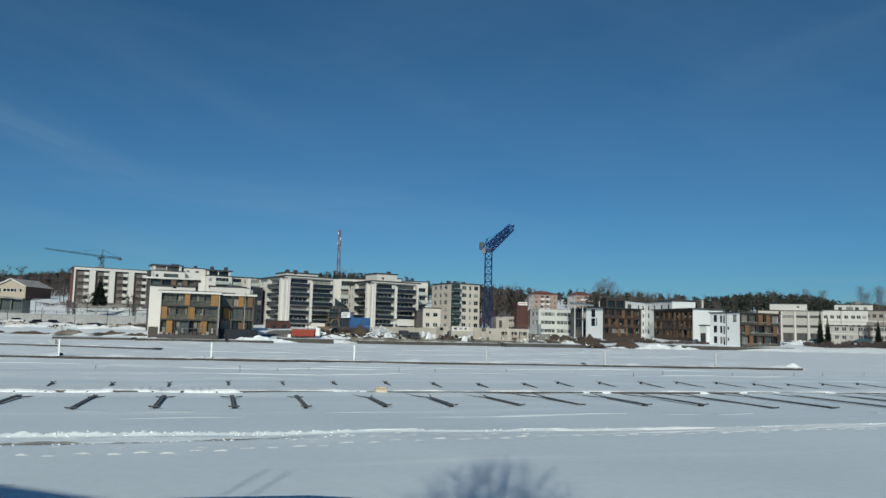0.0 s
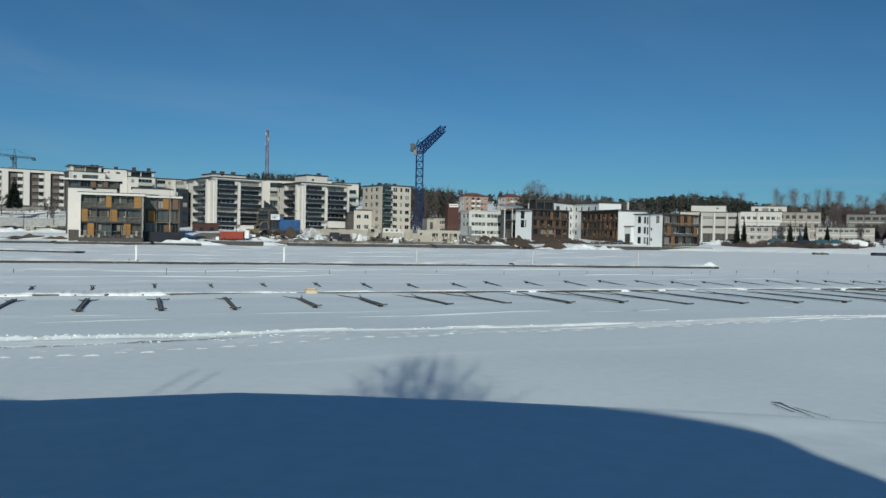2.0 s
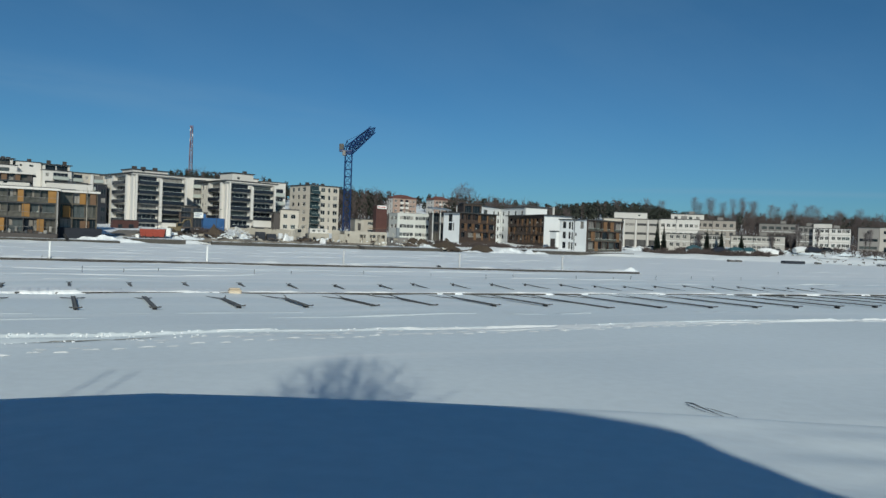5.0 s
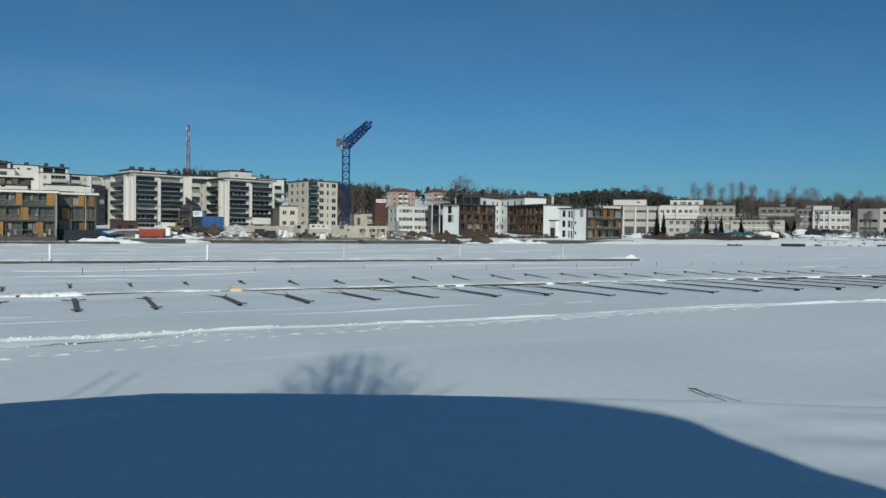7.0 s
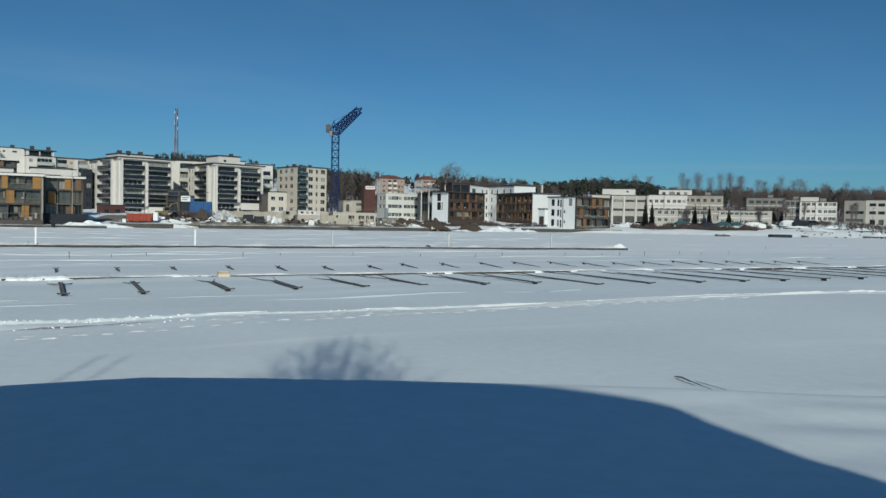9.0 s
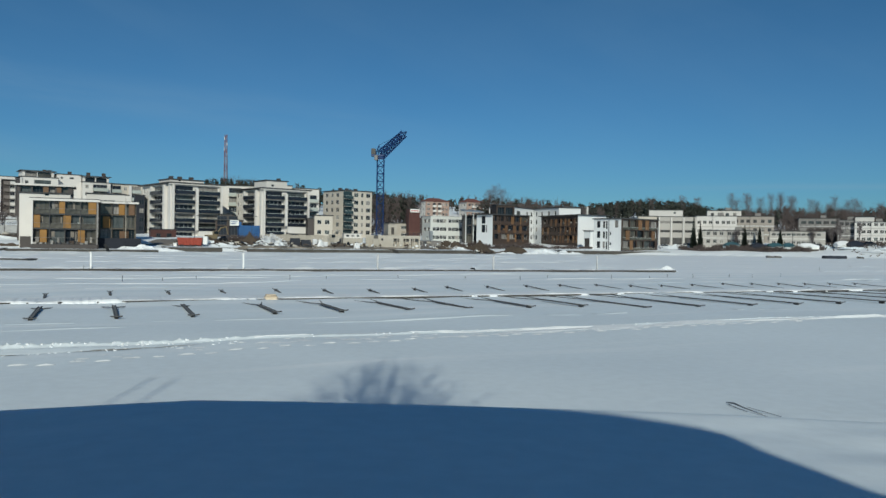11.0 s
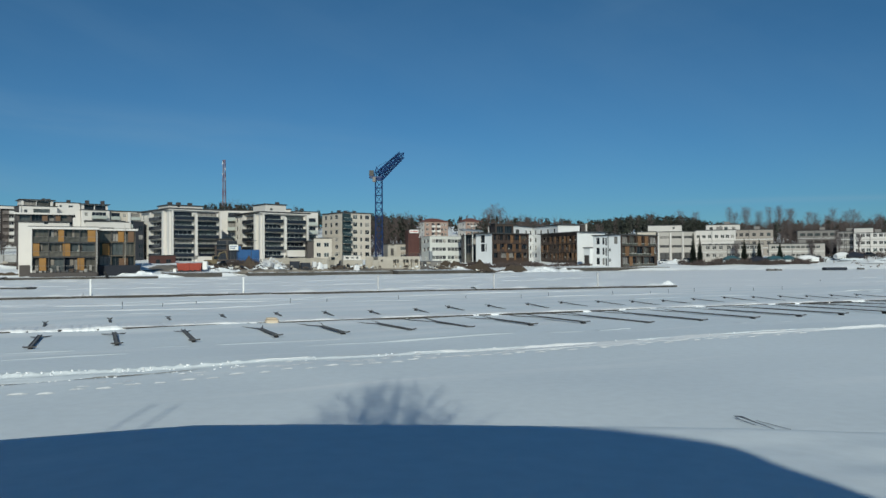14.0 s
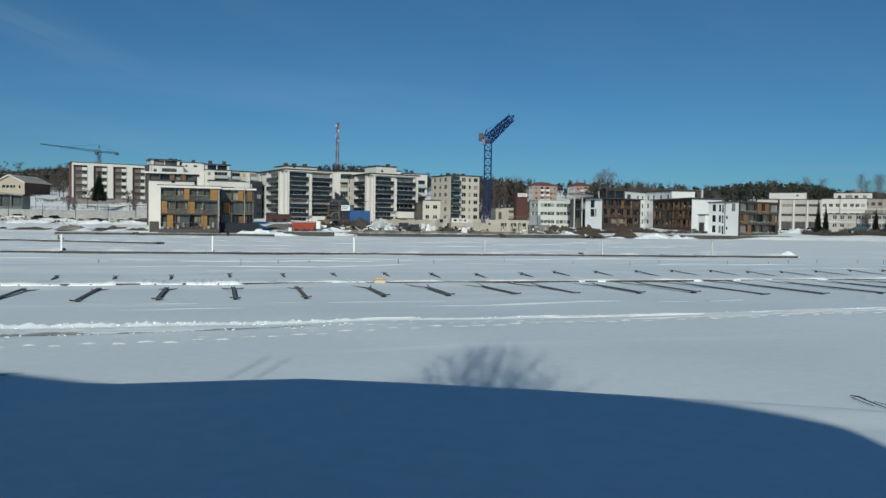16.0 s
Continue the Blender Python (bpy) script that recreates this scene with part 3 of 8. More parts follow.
for k in range(1, 3):
    for s, e in ((0.5, 3.2), (3.35, 6.0), (6.15, 8.9), (9.05, 11.75)):
        part("glass_balustrade", shared(("gb", round(e - s, 2)), lambda: Geo().box(0, e - s, -0.10, -0.06, 0, 1.0).mesh("glass_balustrade", GLASS_GREEN)), GLASS_GREEN, b, m=pose(s, 0, 0.38 + k * 2.95))
pr = np.random.default_rng(8)
for k in range(3):
    for i in range(9):
        x, w_ = 0.8 + 1.25 * i + pr.uniform(-0.2, 0.2), pr.uniform(0.25, 0.7)
        if pr.random() < 0.75:
            h_ = pr.uniform(0.4, 1.3)
            mt_ = (CURTAIN, RAIL_PALE, BROWN_WALL, GREY_WALL, BRICK)[int(pr.integers(0, 5))]
            part("planter", Geo().bevel_box(x, x + w_, 0.32, 0.6, 0.42 + 2.95 * k, 0.42 + 2.95 * k + h_, 0.04), mt_, b)
for k in range(3):
    z = 0.38 + 2.95 * k
    part("handrail", Geo().box(0.35, 11.9, -0.21, -0.16, z + 1.02, z + 1.07), GREY_WALL, b)
    part("floor_edge", Geo().box(0.32, 11.93, -0.2, -0.012, z - 0.2, z - 0.06), FRAME_DARK, b)
    for x in (3.27, 6.08, 8.97):
        part("mullion", shared("front_mullion", lambda: Geo().box(-0.04, 0.04, -0.19, -0.11, -0.02, 2.6).mesh("mullion", FRAME_DARK)), FRAME_DARK, b, m=pose(x, 0, z))
    for x in pr.uniform(0.8, 11.2, 4):
        part("blind", Geo().box(x, x + pr.uniform(0.3, 0.9), 0.6, 0.63, z + pr.uniform(0.3, 1.3), z + 2.4), CURTAIN if pr.random() < 0.3 else TAUPE_CLOTH, b)
part("terrace_step", Geo().bevel_box(0.0, 12.2, -0.62, -0.252, -1.5, 0.1, 0.03), DARK_WALL, b)
for i in range(12):
    x, w_, h_ = 0.5 + 0.95 * i + pr.uniform(-0.25, 0.25), pr.uniform(0.15, 0.7), pr.uniform(0.3, 0.85)
    part("terrace_furniture", Geo().bevel_box(x, x + w_, -0.58, -0.30, 0.1, 0.1 + h_, 0.03), (CURTAIN, RAIL_PALE, BROWN_WALL, GREY_WALL, STEEL)[int(pr.integers(0, 5))], b)
part("plinth", Geo().box(-0.2, 12.4, -0.25, -0.02, -1.5, 0.12), DARK_WALL, b)
volume(b, (-2.9, 9.6), 9.7, 9, 0, 10.7, WHITE, faces={"front": [("w", 5.2, 0.9, 0.5, 0.4, {3})], "left": [("w", 4, 1.2, 1.4, 0.9)]}, storeys=3, sh=2.95, first=1.0, over=0.3, roof_t=0.3)
part("plinth", Geo().box(-2.7, 0.2, 9.3, 9.58, -1.5, 1.6), DARK_WALL, b)
cols = [("g", s, e, GLASS_GREEN) for s, e in ((0.4, 2.6), (2.75, 5.0), (5.15, 7.4))]
cols += [("k", 0.9, 2.3, ORANGE_WOOD, 0.14, 3.7, 6.1), ("k", 4.0, 5.2, ORANGE_WOOD, 0.14, 6.5, 8.9), ("k", 6.0, 7.2, WOOD_CLAD, 0.14, 6.5, 8.9), ("k", 4.2, 6.0, WOOD_CLAD, 0.14, 0.7, 3.0)]
volume(b, (12.3, 5.6), 7.5, 9, 0, 9.1, FRONT_DARK, faces={"front": cols}, sh=2.95, first=0.6, over=0.5, roof_t=0.3, frame_m=FRAME_DARK)
part("fascia", Geo().box(12.7, 20.3, 5.05, 5.097, 8.9, 9.32), WHITE, b)

b = building("waterfront_house", "brown and white house with a flat roof behind the quay", "house", -91.2, 186.0, 3.4, 21.5, "waterfront houses")
cols = [("g", s, s + 2.2, GLASS_GREEN) for s in (0.6, 3.1, 5.6, 8.4)] + [("k", 5.3, 6.5, WOOD_CLAD, 0.12, 9.2, 11.3), ("k", 8.2, 9.2, WOOD_CLAD, 0.12, 9.2, 11.3)]
volume(b, (0, 0), 11.6, 10, 0, 11.4, DARK_WALL, faces={"front": cols, "left": [("w", 3, 1.2, 1.3, 0.9), ("w", 7, 1.2, 1.3, 0.9)]}, storeys=4, sh=2.85, first=0.1, over=0.6, roof_t=0.35, frame_m=FRAME_DARK)
part("fascia", Geo().box(-0.6, 12.2, -0.66, -0.604, 11.38, 11.8), WHITE, b)
volume(b, (14.5, 6), 9, 9, 0, 10.2, WHITE, faces={"front": [("w", 4.8, 3.6, 1.3, 0.8), ("w", 1.2, 0.9, 1.3, 0.8)]}, storeys=3, sh=3.1, first=0.5)

# -- the long white apartment block on the slope
b = building("apartment_block", "long white five-storey apartment block with recessed dark balconies", "apartment block", -184.6, 310.0, 12.3, 36.0, "apartment blocks")
# flat dark panel in place of each deep bay, its shade put into the colour
RECESS_DARK = mat("dark_taupe_panel", (0.075, 0.06, 0.055), 0.7, var=0.2, scale=0.5, fine=5)
TAUPE = mat("taupe_cladding", (0.16, 0.135, 0.125), 0.7, var=0.15, scale=0.5, fine=5)
cols, s = [("p", 0.0, 0.6, WHITE, 0.6, 0.0, 13.6)], 0.7
while s < 31:
    cols.append(("p", s + 0.02, s + 3.05, RECESS_DARK, 0.06, 0.0, 13.6))
    cols.append(("b", s + 0.9, s + 3.0, 0.7, TAUPE))
    cols.append(("b", s + 3.15, s + 5.1, 1.0, WHITE))
    cols.append(("p", s + 5.25, s + 7.5, WHITE if s < 9 or s > 16 else CREAM, 1.1, 0.0, 13.6))
    s += 7.7
volume(b, (0, 0), 33.0, 12, 0, 14.5, GREY_WALL, faces={"front": cols}, storeys=5, sh=2.85, first=0.2, over=0.5, roof_t=0.35, face_mats={"left": BRICK}, sink=5)
part("fascia", Geo().box(0.0, 33.0, -1.05, -0.02, 13.5, 14.48), WHITE, b)
roof_box(b, 9, 11, 3, 5, 14.8, 15.6, GREY_WALL)

# -- the terraced white tower beside it
b = building("apartment_block", "white terraced apartment tower with dark penthouse roofs", "apartment block", -146.1, 300.0, 11.8, 34.0, "apartment blocks")
volume(b, (0, 0), 13.0, 12, 0, 13.4, WHITE, faces={"front": [("b", 4.6, 10.6, 1.2, RAIL_PALE), ("w", 2.2, 1.2, 1.4, 0.9), ("p", 0, 0.5, WHITE, 0.6, 0, 13.2)]}, storeys=4, sh=3.1, first=0.5, face_mats={"left": DARK_WALL})
volume(b, (1.0, 2.5), 11.0, 9, 13.7, 15.9, WHITE, faces={"front": [("g", 1.0, 5.0, GLASS), ("g", 5.3, 10, GLASS)]}, storeys=1, sh=2.1, first=0.0, over=0.8, sink=0)
volume(b, (13.0, 3.0), 8.8, 10, 0, 15.3, WHITE, faces={"front": [("w", 1.8, 0.9, 0.8, 1.2), ("w", 5.4, 1.6, 0.8, 1.2)]}, storeys=5, sh=3.05, first=0.2)
volume(b, (21.9, 0.5), 10.3, 11, 0, 12.6, WHITE, faces={"front": [("b", 3.6, 9.2, 1.2, RAIL_PALE), ("w", 1.6, 1.2, 1.4, 0.9)]}, storeys=4, sh=3.0, first=0.4)
volume(b, (22.2, 2.5), 9.8, 9, 12.9, 15.0, WHITE, faces={"front": [("g", 1.0, 4.6, GLASS), ("g", 5.0, 9.0, GLASS)]}, storeys=1, sh=2.0, first=0.0, over=0.8, sink=0)
cols = []
for s in (0.8, 8.5):
    cols += [("b", s, s + 3.6, 0.4, RAIL_PALE), ("w", s + 5.2, 1.1, 1.3, 0.9), ("p", s + 6.3, s + 7.4, WHITE, 0.8, 0, 12.3)]
volume(b, (32.3, 2.0), 17.5, 11, 0, 12.6, CREAM, faces={"front": cols}, storeys=4, sh=3.05, first=0.2, over=0.5)
volume(b, (24.0, -9.0), 13.0, 9, -2, 7.6, WHITE, faces={"front": [("w", 9.3, 4.4, 1.6, 0.7), ("w", 3.0, 1.6, 1.6, 0.7)]}, storeys=3, sh=3.1, first=0.4)
for x, y in ((8.5, 5), (10.4, 6), (24.5, 6), (30.3, 6), (18, 8)):
    roof_box(b, x, x + 1.3, y, y + 1.3, 15.3 if x != 24.5 else 14.4, 16.9, DARK_WALL, "roof_vent")


# blue-black that paints shade onto walls
SHADE_NAVY = mat("navy_cladding", (0.012, 0.015, 0.024), 0.8, var=0.2, scale=0.7, fine=5)
STORE_BRICK = mat("sooty_brick", (0.075, 0.03, 0.026), 0.85, var=0.3, scale=0.7, fine=12)
# added dark volume where the terraced wing turns its shaded side
b = building("stair_annex", "narrow dark blue stair tower between the apartment blocks", "annex", -92.4, 268.0, 4.2, 24.0)
volume(b, (0, 0), 2.9, 6, 0, 13.0, SHADE_NAVY, faces={"front": [("w", 1.9, 1.4, 1.6, 0.7)]}, storeys=4, sh=3.0, first=0.4, over=0.2, frame_m=FRAME_DARK)
for x, y, W, h, yaw, lab in ((-76.8, 236, 7.2, 3.3, 24, "low dark red brick store before the flats"),):
    b = building("brick_store", lab, "shed", x, y, 2.2, yaw, "brick stores")
    volume(b, (0, 0), W, 5, 0, h, STORE_BRICK, faces={"front": [("w", W * 0.3, 1.2, 1.8, 0.2), ("w", W * 0.72, 1.4, 1.2, 0.9)]}, storeys=1, sh=h, first=0.1, over=0.3, roof_t=0.2, frame_m=FRAME_DARK)

# lighter, warmer WHITE: sunlight put into the colour of the left faces
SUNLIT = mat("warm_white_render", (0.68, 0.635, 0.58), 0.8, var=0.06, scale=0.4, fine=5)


# -- the two point blocks with dark balconies
def point_block(x, y, z, storeys, front, depth, pent, first):
    b = building("apartment_block", "white point block with stacked dark glazed balconies", "apartment block", x, y, z, 38.0, "apartment blocks")
    sh, top = 3.0, first + storeys * 3.0 + 0.3
    f = front / 16.6
    cols = [("b", 0.9 * f, 7.2 * f, 1.5, GLASS_BLUE), ("b", 8.6 * f, 15.7 * f, 1.5, GLASS_BLUE), ("p", 0.0, 0.6 * f, WHITE, 0.9, 0.0, top - 0.4),
            ("p", 7.4 * f, 8.3 * f, WHITE, 1.7, 3.2, top - 1.4), ("p", 16.0 * f, 16.6 * f, WHITE, 1.7, 0.0, top - 0.4), ("p", 8.6 * f, 15.9 * f, WHITE, 1.6, 0.8, 3.0)]
    k = depth / 21.0
    left = [("p", 0.0, 1.4 * k, WHITE, 0.5, 0, top - 0.4), ("w", 2.3 * k, 0.7, 1.7, 0.7), ("p", 3.2 * k, 4.4 * k, WHITE, 0.9, 0, top - 0.4), ("b", 4.6 * k, 12.3 * k, 1.4, GLASS_BLUE), ("p", 12.5 * k, 13.4 * k, WHITE, 0.9, 0, top - 0.4),
            ("w", 15.0 * k, 1.0, 1.6, 0.8), ("w", 17.4 * k, 0.6, 1.6, 0.8), ("w", 19.6 * k, 1.0, 1.6, 0.8)]
    right = [("b", 2.0, 9.0, 1.3, RAIL_PALE), ("w", 12, 1.3, 1.4, 0.9)]
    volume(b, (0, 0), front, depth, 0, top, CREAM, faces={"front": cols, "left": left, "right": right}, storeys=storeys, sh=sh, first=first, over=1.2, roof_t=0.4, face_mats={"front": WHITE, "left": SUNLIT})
    part("eaves_band", Geo().box(-1.0, front + 1.0, -1.0, -0.02, top - 0.36, top - 0.004), WHITE, b)
    for px, py, pw, pd, ph, m in pent:
        volume(b, (px, py), pw, pd, top + 0.42, top + 0.42 + ph, m, faces={"front": [("w", pw * 0.3, 1.0, 0.8, 0.9)]}, storeys=1, sh=ph, first=0.1, over=0.4, sink=0)
    return b, top


b, top = point_block(-76.5, 255.0, 2.4, 6, 16.6, 26.5, [(3, 10, 12, 9, 1.5, WHITE)], 0.0)
for x in (4, 7, 11):
    roof_box(b, x, x + 1.2, 12, 13.4, top + 2.2, top + 3.2, DARK_WALL)
b, top = point_block(-48.8, 262.0, 4.4, 5, 16.9, 19.5, [(5.5, 8, 8, 9, 3.0, WHITE)], 0.2)
roof_box(b, 11.5, 12.6, 11, 12.2, top + 3.7, top + 4.7, DARK_WALL)
b = building("apartment_block", "pale block with light green balconies behind the point blocks", "apartment block", -42.0, 285.0, 4.0, 24.0, "apartment blocks")
volume(b, (0, 0), 9.5, 12, 0, 17.6, WHITE, faces={"front": [("b", 1.2, 4.6, 1.2, RAIL_PALE), ("b", 5.2, 8.8, 1.2, RAIL_PALE)]}, storeys=5, sh=3.05, first=0.6)
volume(b, (-4.5, 2), 4.5, 9, 0, 18.5, WHITE, storeys=1)
b = building("apartment_block", "white stair tower and flats between the blocks", "apartment block", -71.0, 283.0, 4.5, 12.0, "apartment blocks")
volume(b, (0, 0), 18.0, 11, 0, 17.6, WHITE, faces={"front": [("b", 6.0, 10.5, 1.0, RAIL_PALE), ("w", 3.0, 1.1, 1.4, 0.8), ("b", 12.0, 16.0, 1.0, RAIL_PALE)]}, storeys=5, sh=3.4, first=0.3)
b = building("low_block", "low brick and blue commercial wing below the flats", "commercial building", -62.8, 256.0, 2.6, 12.0, "")
volume(b, (0, 0), 8.6, 9, 0, 6.4, BROWN_WALL, faces={"front": [("g", 0.6, 3.6, GLASS_BLUE), ("g", 4.2, 7.0, GLASS_BLUE), ("p", 7.2, 8.2, BLUE_PAINT, 0.2, 2.4, 6.0)]}, storeys=2, sh=3.2, first=1.6, frame_m=FRAME_DARK)
volume(b, (1.5, 4), 4.0, 4, 6.7, 8.4, DARK_WALL, storeys=1, sink=0)

# -- the beige block
b = building("apartment_block", "beige six-storey block with a dark corner of balconies", "apartment block", -25.0, 295.0, 4.6, 36.0, "apartment blocks")
TEAL_RAIL = mat("teal_balcony_glass", (0.03, 0.05, 0.056), 0.2, var=0.3, scale=0.5, fine=1.2)
cols = [("p", 0.02, 3.85, TEAL_RAIL, 0.05, 0.0, 17.0), ("b", 0.2, 3.7, 1.3, TEAL_RAIL), ("w", 5.8, 1.9, 1.6, 0.75), ("w", 8.5, 1.0, 1.6, 0.75), ("w", 11.2, 1.9, 1.6, 0.75)]
left = [("w", 4.2, 2.2, 1.6, 0.75), ("w", 8.2, 1.6, 1.6, 0.75), ("w", 12.2, 1.8, 1.6, 0.75)]
volume(b, (0, 0), 12.8, 14.9, 0, 17.2, CREAM, faces={"front": cols, "left": left}, storeys=6, sh=2.83, first=0.1, over=0.35, roof_t=0.35)
for x in (2, 5, 9):
    roof_box(b, x, x + 1.0, 6, 7.2, 17.5, 18.6, DARK_WALL)
b = building("low_block", "low cream annex with a flat roof", "annex", -31.6, 262.0, 3.6, 14.0)
volume(b, (0, 0), 6.0, 8, 0, 7.6, CREAM, faces={"front": [("w", 1.6, 1.4, 1.4, 1.0), ("w", 4.2, 1.6, 1.4, 1.0)], "left": [("w", 3.0, 1.4, 1.4, 1.0)]}, storeys=2, sh=3.4, first=0.4)
volume(b, (-2.0, 1), 2.0, 7, 0, 6.6, DARK_WALL, storeys=1)

# -- the white office and the brick sign tower
OFFICE = mat("offwhite_panel", (0.56, 0.56, 0.53), 0.75, var=0.05, scale=0.5, fine=5)
b = building("office_building", "white three-storey office with ribbon windows", "office", 7.5, 280.0, 3.0, 16.0)
bands = [("w", 1.5 + 5.9 * i + 1.32 * j, 1.22, 1.35, 0.9) for i in range(2) for j in range(4)]
left = [("w", 2.4, 2.8, 1.5, 0.8, {1, 2}), ("w", 6.8, 2.8, 1.5, 0.8, {1, 2}), ("w", 4.0, 1.2, 1.2, 0.8, {0})]
volume(b, (0, 0), 12.4, 10.5, 0, 9.3, OFFICE, ROOF_METAL, faces={"front": bands, "left": left}, storeys=3, sh=2.95, first=0.2, over=0.1, roof_t=0.15)
b = building("sign_tower", "dark red brick tower with a white sign board", "tower", -0.2, 292.0, 3.4, 14.0)
volume(b, (0, 0), 4.2, 4.4, 0, 11.8, STORE_BRICK, faces={}, storeys=1, over=0.05, roof_t=0.15)
part("sign_board", Geo().bevel_box(0.4, 3.9, -0.32, -0.05, 10.6, 11.8, 0.03), SIGN_WHITE, b, "white sign board with red bars")
for k in range(3):
    part("sign_bar", Geo().box(0.7 + k * 1.0, 1.5 + k * 1.0, -0.345, -0.323, 11.0, 11.4), SIGN_RED, b)
b = building("low_block", "low buff shop building beside the brick tower", "shop", -8.0, 300.0, 3.6, 14.0)
volume(b, (0, 0), 9, 9, 0, 6.4, BEIGE, faces={"front": [("w", 2, 2.2, 1.3, 1.0), ("w", 6, 2.2, 1.3, 1.0)]}, storeys=2, sh=3.0, first=0.2)

# -- the houses of the right-hand quay
b = building("glass_house", "dark glazed pavilion on tall white columns under a tilted grey roof", "pavilion", 18.9, 266.0, 2.4, 4.0, "waterfront houses")
volume(b, (0, 2.4), 5.6, 6, 0, 10.0, DARK_WALL, faces={"front": [("g", 0.4, 2.7, GLASS), ("g", 2.9, 5.2, GLASS)]}, storeys=3, sh=3.1, first=0.4, over=0.0, roof_t=0.1, frame_m=FRAME_DARK)
part("canopy_roof", Geo().bevel_box(-0.6, 6.4, -1.2, 9.0, 0, 0.35, 0.04, pose(0, 0, 11.2, 5, 3, 0)), ROOF_METAL, b)
for x in (0.3, 2.9, 5.4):
    part("column", Geo().tube([(x, 0.2, -1.5), (x, 0.2, 11.25)], 0.16, 8), FRAME_WHITE, b)


HOUSE_WHITE = mat("fresh_white_render", (0.72, 0.725, 0.73), 0.8, var=0.05, scale=0.4, fine=5)


def quay_house(x, y, z, W, D, front, left, label, wall_m=None, h=9.0, mats=None, storeys=3, yaw=21.5, stretch=(1, 1, 1), over=0.35):
    b = building("waterfront_house", label, "house", x, y, z, yaw, "waterfront houses")
    b.scale = stretch
    volume(b, (0, 0), W, D, 0, h, wall_m or HOUSE_WHITE, faces={"front": front, "left": left}, storeys=storeys, sh=2.9, first=0.3, over=over, roof_t=0.3, face_mats=mats or {}, frame_m=FRAME_DARK)
    return b


WARM_CLAD = mat("warm_larch_cladding", (0.17, 0.09, 0.042), 0.55, var=0.3, scale=1.5, fine=14)
left = [("w", 2.8, 1.9, 2.0, 0.6, {2}), ("w", 5.9, 0.9, 0.8, 1.4, {0, 1}), ("w", 7.9, 0.9, 2.2, 0.2), ("w", 9.3, 1.2, 1.9, 0.5), ("w", 12.2, 1.8, 1.9, 0.6)]
front = [("g", s, s + 2.3, GLASS_GREEN) for s in (0.5, 3.1, 5.7, 8.3, 10.7)] + [("k", 6.0, 7.4, WARM_CLAD, 0.13, 6.2, 8.9), ("k", 8.6, 10.0, WARM_CLAD, 0.13, 6.2, 8.9), ("k", 1.4, 2.8, WARM_CLAD, 0.13, 3.3, 5.9), ("k", 11.0, 12.2, WARM_CLAD, 0.13, 3.3, 5.9), ("k", 2.9, 4.1, WARM_CLAD, 0.13, 0.5, 3.1), ("k", 12.3, 13.3, BROWN_WALL, 0.13, 0.5, 3.1)]
b = quay_house(65.8, 240.0, 1.0, 13.4, 14.8, front, left, "white house with a brown timber and glass front on the quay", h=9.1, mats={"front": BROWN_WALL}, yaw=36.0, stretch=(1.36, 0.76, 1.11))
for k in range(3):
    part("glass_balustrade", Geo().box(0.4, 13.0, -0.10, -0.06, 0.4 + 2.9 * k, 1.0 + 2.9 * k), GLASS_GREEN, b)
    part("handrail", Geo().box(0.3, 13.1, -0.12, -0.05, 1.004 + 2.9 * k, 1.07 + 2.9 * k), RAIL_PALE, b)
for i in range(16):
    x, k = 3.4 + 0.55 * i + 0.2 * math.sin(i * 7.1), i % 2
    part("balcony_furniture", Geo().bevel_box(x, x + 0.25 + 0.2 * (i % 3), -0.05, 0.55, 0.45 + 2.9 * k, 1.2 + 2.9 * k + 0.35 * math.sin(i * 2.3), 0.04), (CURTAIN, GREY_WALL, BROWN_WALL)[i % 3], b)
part("plinth", Geo().box(-0.1, 13.5, -0.2, -0.02, -1.4, 0.25), DARK_WALL, b)
part("drainpipe", Geo().tube([(-0.08, 6.6, 0.2), (-0.08, 6.6, 9.0)], 0.09, 6), FRAME_DARK, b)
volume(b, (-1.0, 15.0), 1.1, 3.5, 0, 5.6, HOUSE_WHITE, faces={}, storeys=2, sh=2.6, first=0.2)
part("door", Geo().bevel_box(-1.06, -1.004, 15.5, 18.0, 0.1, 3.6, 0.01), DARK_WALL, b)


def screens(length, seed, glass_from=0.5):
    """Glazed balconies behind wooden screens of uneven width, some slid half aside."""
    r = np.random.default_rng(seed)
    cols, x = [], glass_from
    while x < length - 2.2:
        w = r.uniform(1.7, 2.7)
        cols.append(("g", x, min(x + w, length - 0.4), GLASS))
        x += w + 0.25
    for k in range(3):
        x = 0.4 + r.uniform(0, 1.4)
        while x < length - 1.4:
            w = r.uniform(0.45, 1.25)
            cols.append(("k", x, x + w, (WOOD_CLAD, WARM_CLAD, BROWN_WALL)[int(r.choice(3, p=(0.45, 0.3, 0.25)))], 0.11 + 0.03 * r.random(), 0.55 + 2.9 * k, 3.0 + 2.9 * k))
            x += w + r.uniform(0.7, 2.6)
    return cols


def balcony_things(b, length, seed, m, n=12):
    """Chairs, pots and boxes standing on three storeys of balconies."""
    r = np.random.default_rng(seed)
    for i in range(n):
        x, z = r.uniform(0.8, length - 1.2), 0.45 + 2.9 * int(r.integers(0, 3))
        part("balcony_furniture", Geo().bevel_box(0, r.uniform(0.2, 0.6), 0, 0.4, 0, r.uniform(1.0, 1.75), 0.05), (CURTAIN, GREY_WALL, WARM_CLAD, RAIL_PALE)[int(r.integers(0, 4))], b, m=m @ pose(x, 0, z))


